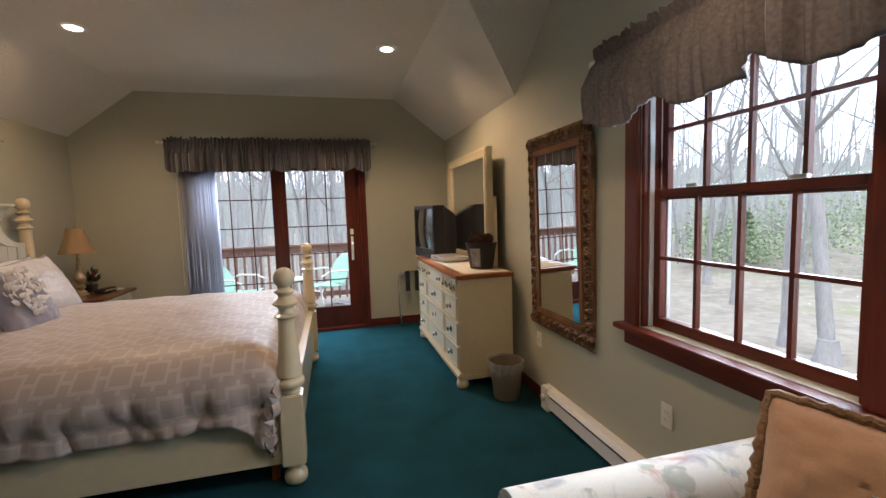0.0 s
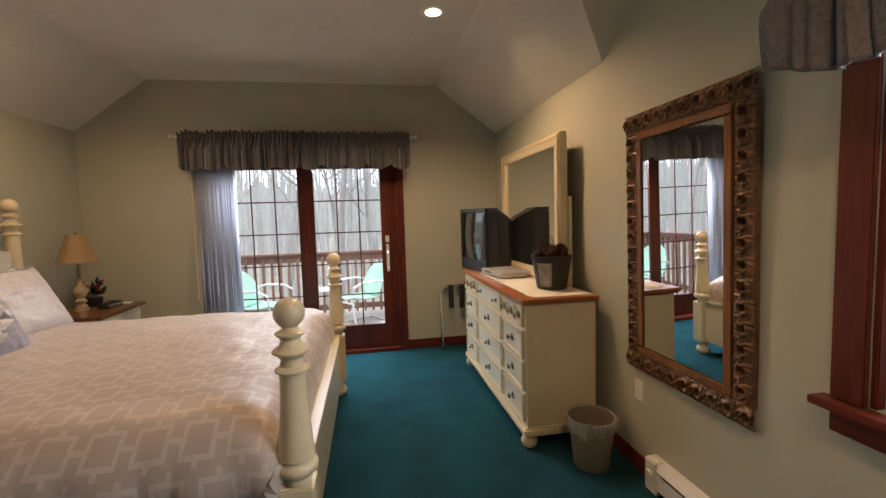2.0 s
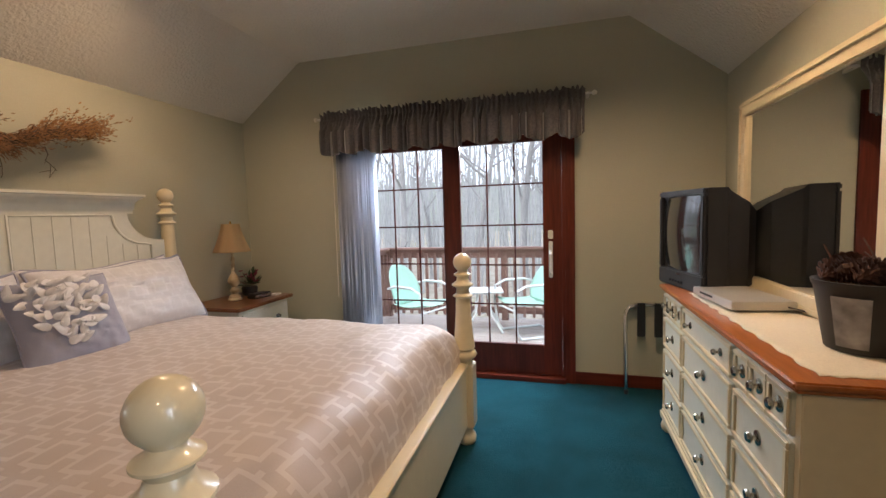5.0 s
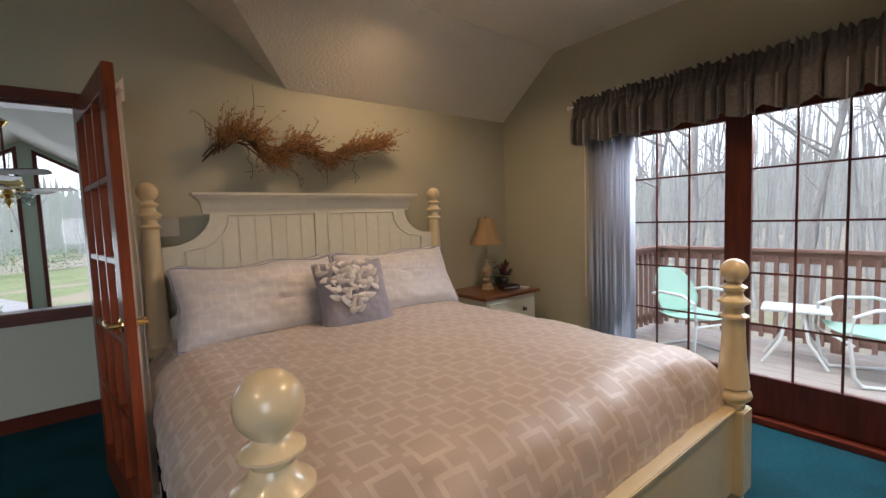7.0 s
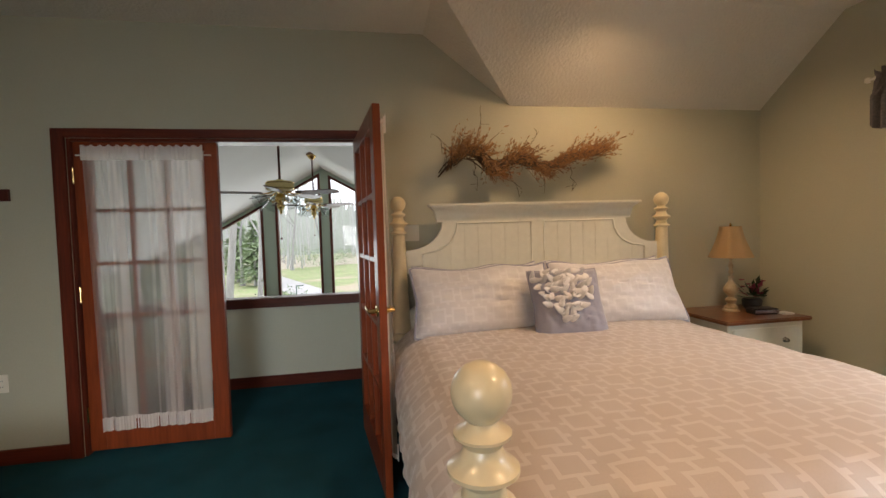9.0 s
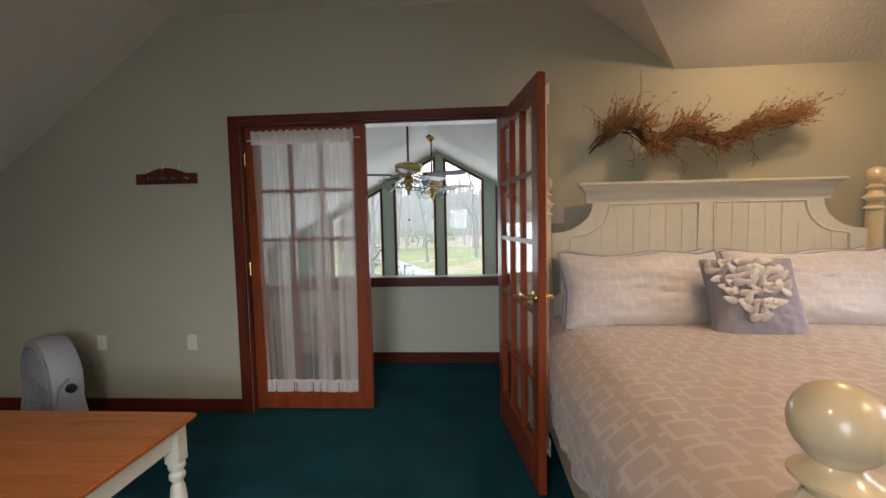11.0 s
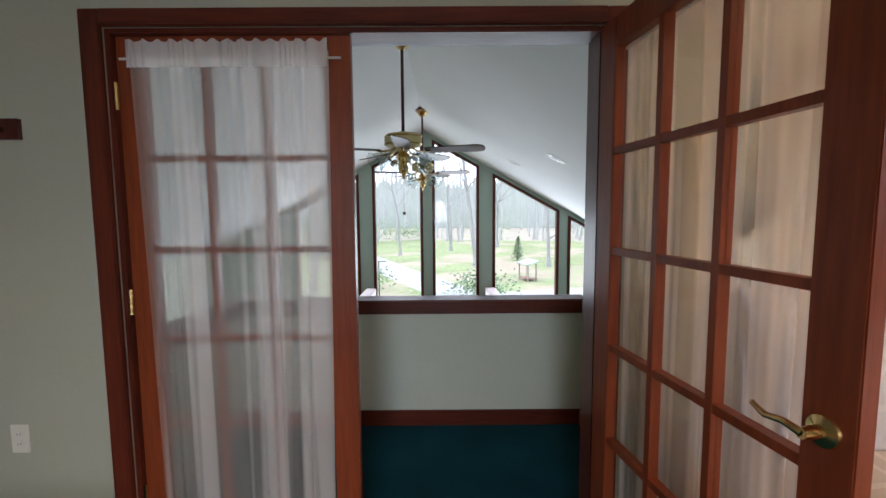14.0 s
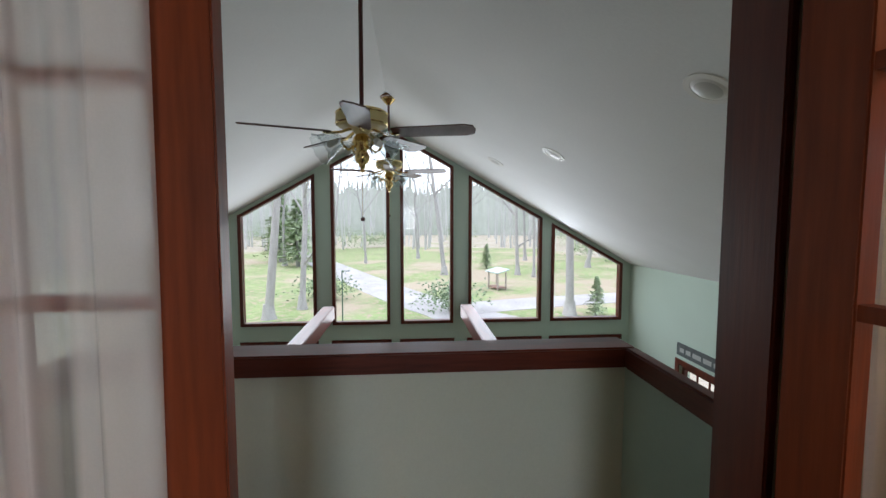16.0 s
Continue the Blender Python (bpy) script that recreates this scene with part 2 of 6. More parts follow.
# ---------- the setting ----------
W, E, N, S = -2.543, 1.595, 6.41, -0.9     # bedroom walls
HIGH, KNEE = 2.81, 2.31                    # flat ceiling and spring of the slopes
XA, XB = -1.89, 0.94                       # edges of the flat ceiling over the bed bay
YV, YC, YS = 4.22, 3.57, 0.78              # valley foot, top of the north slope, top of the south slope
ZS = HIGH - 0.75 * (YS - S)
F = -0.04                                  # carpet level
DOWN = -2.65                               # floor of the great room
GX = -8.667                                # gable wall of the great room
RIDGE_Y, RIDGE_Z, PITCH = 2.18, 2.79, 0.555


def wall(name, pieces, axis, a, b, paint=None):
    bm = bmesh.new()
    for pts in pieces:
        prism(pts, axis, a, b, bm)
    return tagged(part(name, bm, paint or SAGE), kind="structure")


# floors
tagged(part("floor", prism([(-3.65, 1.0), (W, 1.0), (W, S), (E, S), (E, N), (W, N), (W, 3.46), (-3.65, 3.46)], "z", F - 0.12, F), CARPET), kind="structure")
WOODFLOOR = wood("oak_strip_floor", (0.16, 0.08, 0.035), (0.3, 0.17, 0.08), 0.35, axis=0)
tagged(part("floor_great_room", box(GX, W - 0.12, -2.0, 6.2, DOWN - 0.1, DOWN), WOODFLOOR), kind="structure")

# west wall with the double door; openings go right through
DY0, DY1, DZ = 1.232, 3.075, 2.05
wall("wall_west", [[(S, F), (DY0, F), (DY0, DZ), (DY0, HIGH), (YS, HIGH), (S, ZS)],
                   [(DY0, DZ), (DY1, DZ), (DY1, HIGH), (DY0, HIGH)],
                   [(DY1, F), (YV, F), (YV, KNEE), (YC, HIGH), (DY1, HIGH)],
                   [(YV, F), (N, F), (N, KNEE), (YV, KNEE)]], "x", W, W - 0.12)
# east wall with the sash window
VY0, VY1, VZ0, VZ1 = 1.82, 2.76, 0.80, 2.09
wall("wall_east", [[(S, F), (VY0, F), (VY0, HIGH), (YS, HIGH), (S, ZS)],
                   [(VY0, F), (VY1, F), (VY1, VZ0), (VY0, VZ0)],
                   [(VY0, VZ1), (VY1, VZ1), (VY1, HIGH), (VY0, HIGH)],
                   [(VY1, F), (YV, F), (YV, KNEE), (YC, HIGH), (VY1, HIGH)],
                   [(YV, F), (N, F), (N, KNEE), (YV, KNEE)]], "x", E, E + 0.16)
# north wall with the sliding door
SX0, SX1, SZ = -1.44, 0.47, 2.04
wall("wall_north", [[(W, F), (SX0, F), (SX0, HIGH), (XA, HIGH), (W, KNEE)],
                    [(SX0, SZ), (SX1, SZ), (SX1, HIGH), (SX0, HIGH)],
                    [(SX1, F), (E, F), (E, KNEE), (XB, HIGH), (SX1, HIGH)]], "y", N, N + 0.16)
wall("wall_south", [[(W, F), (E, F), (E, ZS), (W, ZS)]], "y", S, S - 0.12)

# vaulted ceiling of the bedroom: one mesh
bm = bmesh.new()
V = {}
for key, co in {"a": (W, N, KNEE), "b": (W, YV, KNEE), "c": (XA, YC, HIGH), "d": (XA, N, HIGH), "e": (E, N, KNEE), "f": (E, YV, KNEE),
                "g": (XB, YC, HIGH), "h": (XB, N, HIGH), "i": (W, YC, HIGH), "j": (E, YC, HIGH), "k": (W, YS, HIGH), "l": (E, YS, HIGH),
                "m": (W, S, ZS), "n": (E, S, ZS)}.items():
    V[key] = bm.verts.new(co)
for word in ("abcd", "efgh", "bic", "fjg", "dcgh", "ikljgc", "kmnl"):
    bm.faces.new([V[ch] for ch in word])
for face in bm.faces:
    face.normal_update()
    if face.normal.z > 0:
        face.normal_flip()
ceil = tagged(part("ceiling", bm, PLASTER), kind="structure")
thicken(ceil, 0.12, 1.0 if ceil.data.polygons[0].normal.z > 0 else -1.0)


def plank(name, x0, x1, y0, y1, z0, z1, mat, bevel=0.004, parent=None):
    ob = part(name, box(x0, x1, y0, y1, z0, z1), mat, parent, bevel=bevel)
    return ob if parent else tagged(ob, kind="structure")


# baseboards
for y0, y1 in ((S, DY0 - 0.075), (DY1 + 0.075, N)):
    plank("baseboard", W, W + 0.014, y0, y1, F, F + 0.1, CHERRY_Y)
for x0, x1 in ((W + 0.015, SX0 - 0.08), (SX1 + 0.07, E - 0.015)):
    plank("baseboard", x0, x1, N - 0.014, N, F, F + 0.1, CHERRY_X)
plank("baseboard", E - 0.014, E, 3.73, N, F, F + 0.1, CHERRY_Y)
plank("baseboard", W + 0.015, E - 0.015, S, S + 0.014, F, F + 0.1, CHERRY_X)

# ---------- hall outside the double door: a low wall round a landing over the great room ----------
HX = -3.64
LOW = 0.715
wall("half_wall", [[(1.05, F), (3.405, F), (3.405, LOW), (1.05, LOW)]], "x", HX, HX - 0.11, SAGE_COOL)
wall("half_wall_north", [[(HX, F), (W - 0.12, F), (W - 0.12, LOW), (HX, LOW)]], "y", 3.38, 3.405, SAGE_GREEN)
wall("half_wall_south", [[(HX, F), (W - 0.12, F), (W - 0.12, LOW), (HX, LOW)]], "y", 1.16, 1.05, SAGE_COOL)
plank("rail_cap", HX - 0.14, HX + 0.03, 1.02, 3.415, LOW, LOW + 0.09, CHERRY_Y, 0.008)
plank("rail_cap", HX + 0.031, W - 0.12, 3.36, 3.415, LOW, LOW + 0.09, CHERRY_X, 0.008)
plank("rail_cap", HX + 0.031, W - 0.12, 1.02, 1.19, LOW, LOW + 0.09, CHERRY_X, 0.008)
plank("baseboard", HX, HX + 0.014, 1.161, 3.379, F, F + 0.105, CHERRY_Y)
plank("baseboard", HX + 0.015, W - 0.14, 3.366, 3.38, F, F + 0.105, CHERRY_X)

# ---------- great room shell ----------
YL, YR = -1.6, 6.12
zr = RIDGE_Z - PITCH * (YR - RIDGE_Y)
zl = RIDGE_Z - PITCH * (RIDGE_Y - YL)


def roof(y):
    return RIDGE_Z - PITCH * abs(y - RIDGE_Y)


GB = -0.33
# gable wall: openings under the slope, with posts between them
panes = [(-0.19, 0.98), (1.22, 2.13), (2.30, 3.145), (3.39, 4.60), (4.76, 5.975)]
pieces = [[(YL, DOWN), (YR, DOWN), (YR, GB), (YL, GB)]]
edges_y = [YL] + [v for p in panes for v in p] + [YR]
for a, b in zip(edges_y[0::2], edges_y[1::2]):
    ys = [a] + ([RIDGE_Y] if a < RIDGE_Y < b else []) + [b]
    pieces.append([(a, GB), (b, GB)] + [(y, roof(y) + 0.04) for y in reversed(ys)])
for a, b in panes:
    pieces.append([(a, roof(a) - 0.07), (b, roof(b) - 0.07), (b, roof(b) + 0.04), (a, roof(a) + 0.04)])
wall("wall_gable", pieces, "x", GX, GX - 0.16, SAGE_GREEN)
# side walls; the right one has a small grille window
wall("wall_great_room_north", [[(GX, DOWN), (-7.30, DOWN), (-7.30, zr), (GX, zr)],
                               [(-7.30, DOWN), (-6.05, DOWN), (-6.05, -1.93), (-7.30, -1.93)],
                               [(-7.30, -0.63), (-6.05, -0.63), (-6.05, zr), (-7.30, zr)],
                               [(-6.05, DOWN), (W - 0.12, DOWN), (W - 0.12, zr), (-6.05, zr)]], "y", YR, YR + 0.16, SAGE_GREEN)
wall("wall_great_room_south", [[(GX, DOWN), (W - 0.12, DOWN), (W - 0.12, zl), (GX, zl)]], "y", YL, YL - 0.16, SAGE_COOL)
wall("wall_great_room_east", [[(YL, DOWN), (YR, DOWN), (YR, -0.12), (YL, -0.12)]], "x", W - 0.122, W - 0.24, SAGE_COOL)
wall("wall_great_room_east_upper", [[(YL, -0.12), (DY0 - 0.02, -0.12), (DY0 - 0.02, roof(DY0)), (YL, zl)],
                                    [(DY1 + 0.02, -0.12), (YR, -0.12), (YR, zr), (DY1 + 0.02, roof(DY1))],
                                    [(DY0 - 0.02, DZ), (DY1 + 0.02, DZ), (DY1 + 0.02, roof(DY1)), (RIDGE_Y, RIDGE_Z), (DY0 - 0.02, roof(DY0))]], "x", W - 0.123, W - 0.135, SAGE_COOL)
bm = bmesh.new()
prism([(YL - 0.2, roof(YL - 0.2)), (RIDGE_Y, RIDGE_Z), (YR + 0.2, roof(YR + 0.2)), (YR + 0.2, roof(YR + 0.2) + 0.15), (RIDGE_Y, RIDGE_Z + 0.15), (YL - 0.2, roof(YL - 0.2) + 0.15)], "x", GX - 0.3, W - 0.121, bm)
tagged(part("ceiling_great_room", bm, CEIL_WHITE), kind="structure")
# frames round the gable lights
for a, b in panes:
    win = base("window_gable", pose(GX, (a + b) / 2, GB), "tall cherry-framed gable window under the sloping ceiling", "window", "gable windows", "structure")
    c = (a + b) / 2

    def g(y):
        return roof(y) - 0.07 - GB

    ta, tb = g(a), g(b)
    w = 0.05
    for name, poly in (("window_frame", [(a, 0), (b, 0), (b, w), (a, w)]), ("window_frame", [(a, w), (a + w, w), (a + w, g(a + w) - w), (a, ta - w)]),
                       ("window_frame", [(b - w, w), (b, w), (b, tb - w), (b - w, g(b - w) - w)]), ("window_frame", [(a, ta - w), (b, tb - w), (b, tb), (a, ta)])):
        part(name, prism([(y - c, z) for y, z in poly], "x", 0.025, -0.08), CHERRY, win)
    pane = part("pane", prism([(y - c, z) for y, z in [(a + w, w), (b - w, w), (b - w, g(b - w) - w), (a + w, g(a + w) - w)]], "x", -0.04, -0.046), GLASS, win)
    pane.visible_shadow = False
# tie beams along the room
for y in (1.17, 3.35):
    beam = tagged(part("beam", box(GX + 0.002, HX - 0.3, y - 0.09, y + 0.09, -0.22, -0.02), CHERRY_X, bevel=0.01), kind="structure")

for a, b in panes:
    plank("trim", GX, GX + 0.02, a - 0.02, b + 0.02, GB - 0.33, GB - 0.25, CHERRY)
GROUND = -3.2


# ---------- trim and windows ----------
def plain_window_grid(win, mat, glass_mat, u0, u1, z0, z1, cols, rows, bar, depth, place):
    """Glazing bars and one pane for each light; place(u0, u1, d0, d1, z0, z1) gives a box."""
    du, dz = (u1 - u0) / cols, (z1 - z0) / rows
    for i in range(1, cols):
        part("glazing_bar", place(u0 + i * du - bar / 2, u0 + i * du + bar / 2, -depth / 2, depth / 2, z0, z1), mat, win)
    for j in range(1, rows):
        part("glazing_bar", place(u0, u1, -depth / 2 + 0.002, depth / 2 - 0.002, z0 + j * dz - bar / 2, z0 + j * dz + bar / 2), mat, win)
    for i in range(cols):
        for j in range(rows):
            p = part("pane", place(u0 + i * du + bar / 2, u0 + (i + 1) * du - bar / 2, -0.002, 0.002, z0 + j * dz + bar / 2, z0 + (j + 1) * dz - bar / 2), glass_mat, win)
            p.visible_shadow = False


# sash window in the east wall
win = base("window_1", pose(E, (VY0 + VY1) / 2, VZ0), "cherry-framed double-hung sash window with glazing bars", "window", "", "structure")
hw = (VY1 - VY0) / 2
zh = VZ1 - VZ0
for name, b in (("casing", (-0.022, 0.0, hw, hw + 0.095, -0.002, zh + 0.095)), ("casing", (-0.022, 0.0, -hw - 0.095, -hw, -0.002, zh + 0.095)),
                ("casing", (-0.024, 0.0, -hw, hw, zh, zh + 0.095)),
                ("jamb", (0.0, 0.155, hw - 0.02, hw, 0, zh)), ("jamb", (0.0, 0.155, -hw, -hw + 0.02, 0, zh)), ("jamb", (0.0, 0.155, -hw + 0.02, hw - 0.02, zh - 0.02, zh)),
                ("window_sill", (-0.065, 0.155, -hw - 0.13, hw + 0.13, -0.03, -0.003)), ("apron", (-0.02, 0.0, -hw - 0.095, hw + 0.095, -0.11, -0.031))):
    part(name, box(*b), CHERRY if name in ("casing", "jamb") else CHERRY_Y, win, bevel=0.004)
zm = 1.445 - VZ0
for x, z0, z1, rows in ((0.075, 0.0, zm + 0.03, 2), (0.115, zm - 0.02, zh - 0.02, 2)):
    a = hw - 0.02
    sash = part("sash", box(x - 0.018, x + 0.018, -a, a, z0, z0 + (0.05 if z0 == 0 else 0.035)), CHERRY_Y, win, bevel=0.003)
    for bx in ((-a, -a + 0.042, z0 + 0.05, z1), (a - 0.042, a, z0 + 0.05, z1)):
        part("stile", box(x - 0.018, x + 0.018, bx[0], bx[1], bx[2], bx[3]), CHERRY, sash, bevel=0.003)
    part("top_rail", box(x - 0.018, x + 0.018, -a + 0.042, a - 0.042, z1 - 0.035, z1), CHERRY_Y, sash, bevel=0.003)
    plain_window_grid(sash, CHERRY, GLASS, -a + 0.042, a - 0.042, z0 + 0.05, z1 - 0.035, 4, rows, 0.017, 0.024,
                      lambda u0, u1, d0, d1, q0, q1, x=x: box(x + d0, x + d1, u0, u1, q0, q1))
VINYL = material("pale_vinyl_track", (0.62, 0.66, 0.68), 0.4, vary=0.03)
for y0, y1 in ((hw - 0.0285, hw - 0.0205), (-hw + 0.0205, -hw + 0.0285)):
    for x0, x1 in ((0.03, 0.054), (0.0955, 0.0965), (0.134, 0.154)):
        part("sash_track", box(x0, x1, y0, y1, 0.0, zh - 0.021), VINYL, win, "pale vinyl sash track")
for y in (-0.22, 0.22):
    part("sash_lock", box(0.045, 0.075, y - 0.03, y + 0.03, zm + 0.031, zm + 0.045), NICKEL, win, bevel=0.004)

# small grille window low in the great room
win = base("window_2", pose(-6.675, YR, -1.93), "cherry-framed window with glazing bars in the great room", "window", "", "structure")
for b in ((-0.7, -0.625, -0.02, 0, 0, 1.375), (0.625, 0.7, -0.02, 0, 0, 1.375), (-0.625, 0.625, -0.02, 0, 1.3, 1.375), (-0.7, 0.7, -0.05, 0, -0.03, -0.001)):
    part("casing", box(*b), CHERRY, win, bevel=0.003)
for b in ((-0.625, -0.57, 0, 1.3), (0.57, 0.625, 0, 1.3), (-0.57, 0.57, 0, 0.055), (-0.57, 0.57, 1.245, 1.3)):
    part("window_frame", box(b[0], b[1], 0.04, 0.09, b[2], b[3]), CHERRY, win, bevel=0.003)
plain_window_grid(win, CHERRY, GLASS, -0.57, 0.57, 0.055, 1.245, 5, 4, 0.018, 0.02, lambda u0, u1, d0, d1, q0, q1: box(u0, u1, 0.065 + d0, 0.065 + d1, q0, q1))

# sliding glass door in the north wall
door = base("door_1", pose((SX0 + SX1) / 2, N, 0), "dark cherry sliding glass door with thin grille bars", "door", "", "structure")
c = (SX0 + SX1) / 2
hw = (SX1 - SX0) / 2
for name, b in (("casing", (-hw - 0.075, -hw, -0.02, 0.0, F, SZ + 0.075)), ("casing", (hw, hw + 0.075, -0.02, 0.0, F, SZ + 0.075)), ("casing", (-hw, hw, -0.022, 0.0, SZ, SZ + 0.075)),
                ("jamb", (-hw, -hw + 0.025, 0, 0.155, F, SZ)), ("jamb", (hw - 0.025, hw, 0, 0.155, F, SZ)), ("jamb", (-hw + 0.025, hw - 0.025, 0, 0.155, SZ - 0.03, SZ)),
                ("threshold", (-hw, hw, -0.05, 0.19, F + 0.001, 0.0))):
    part(name, box(*b), CHERRY_X if name == "threshold" else CHERRY, door, bevel=0.003)
for y, x0, x1, gx0, gx1 in ((0.10, -1.4145, -0.45, -1.265, -0.565), (0.045, -0.53, 0.4445, -0.395, 0.295)):
    x0, x1, gx0, gx1 = x0 - c, x1 - c, gx0 - c, gx1 - c
    gz0, gz1 = 0.255, 1.945
    leaf = part("panel", box(x0, gx0, y - 0.02, y + 0.02, 0.002, SZ - 0.032), DARK_FRAME, door, bevel=0.004)
    part("stile", box(gx1, x1, y - 0.02, y + 0.02, 0.002, SZ - 0.032), CHERRY if y < 0.08 else DARK_FRAME, leaf, bevel=0.004)
    part("bottom_rail", box(gx0, gx1, y - 0.019, y + 0.019, 0.002, gz0), DARK_FRAME, leaf, bevel=0.003)
    part("top_rail", box(gx0, gx1, y - 0.019, y + 0.019, gz1, SZ - 0.032), DARK_FRAME, leaf, bevel=0.003)
    plain_window_grid(leaf, DARK_FRAME, GLASS, gx0, gx1, gz0, gz1, 3, 5, 0.013, 0.01, lambda u0, u1, d0, d1, q0, q1, y=y: box(u0, u1, y + d0, y + d1, q0, q1))
hx = 0.355 - c
handle = part("handle", box(hx - 0.016, hx + 0.016, 0.004, 0.024, 0.83, 1.13), WHITE, door, "white pull handle", bevel=0.006)
part("grip", tube([(hx, 0.004, 0.86), (hx, -0.035, 0.88), (hx, -0.035, 1.03), (hx, 0.004, 1.05)], 0.011), WHITE, handle, smooth=True)
part("latch", box(hx - 0.02, hx + 0.02, 0.0, 0.024, 1.15, 1.22), PLASTIC_W, door, "ivory latch plate", bevel=0.005)

# double door to the landing: casing and jambs
frame_w = base("door_frame", pose(W, (DY0 + DY1) / 2, 0), "cherry-stained casing of the double french door", "door frame", "", "structure")
hw = (DY1 - DY0) / 2
for name, b, mt in (("casing", (0.0, 0.022, -hw - 0.075, -hw, F, DZ + 0.06), CHERRY), ("casing", (0.0, 0.022, hw, hw + 0.075, F, DZ + 0.06), CHERRY), ("casing", (0.0, 0.024, -hw, hw, DZ, DZ + 0.06), CHERRY_Y),
                    ("jamb", (-0.136, 0.0, -hw, -hw + 0.02, F, DZ), CHERRY), ("jamb", (-0.136, 0.0, hw - 0.02, hw, F, DZ), CHERRY), ("jamb", (-0.136, 0.0, -hw + 0.02, hw - 0.02, DZ - 0.02, DZ), CHERRY_Y),
                    ("casing", (-0.158, -0.137, -hw - 0.085, -hw, F, DZ + 0.08), CHERRY), ("casing", (-0.158, -0.137, hw, hw + 0.085, F, DZ + 0.08), CHERRY), ("casing", (-0.158, -0.137, -hw, hw, DZ, DZ + 0.08), CHERRY_Y)):
    part(name, box(*b), mt, frame_w, bevel=0.004)


SHEER = cloth("sheer_white_curtain", (0.95, 0.88, 0.84), clear=0.52, through=0.5)
SHEER_TREE = SHEER.node_tree
gather_at, gather_map, gather_noise, gather_range = [SHEER_TREE.nodes.new(k) for k in ("ShaderNodeTexCoord", "ShaderNodeMapping", "ShaderNodeTexNoise", "ShaderNodeMapRange")]
gather_map.inputs["Scale"].default_value = (1, 1, 0.016)
gather_noise.inputs["Scale"].default_value, gather_noise.inputs["Detail"].default_value = 9, 2
for key, value in (("From Min", 0.46), ("From Max", 0.54), ("To Min", 0.28), ("To Max", 0.72)):
    gather_range.inputs[key].default_value = value
SHEER_TREE.links.new(gather_at.outputs["Object"], gather_map.inputs["Vector"])
SHEER_TREE.links.new(gather_map.outputs[0], gather_noise.inputs["Vector"])
SHEER_TREE.links.new(gather_noise.outputs["Fac"], gather_range.inputs["Value"])
weave_mix = [n for n in SHEER_TREE.nodes if n.type == "MIX_SHADER" and n.outputs[0].links[0].to_node.type == "OUTPUT_MATERIAL"][0]
SHEER_TREE.links.new(gather_range.outputs[0], weave_mix.inputs[0])
SHEER_HEM = cloth("sheer_curtain_hem", (0.93, 0.90, 0.88), clear=0.1, through=0.4)


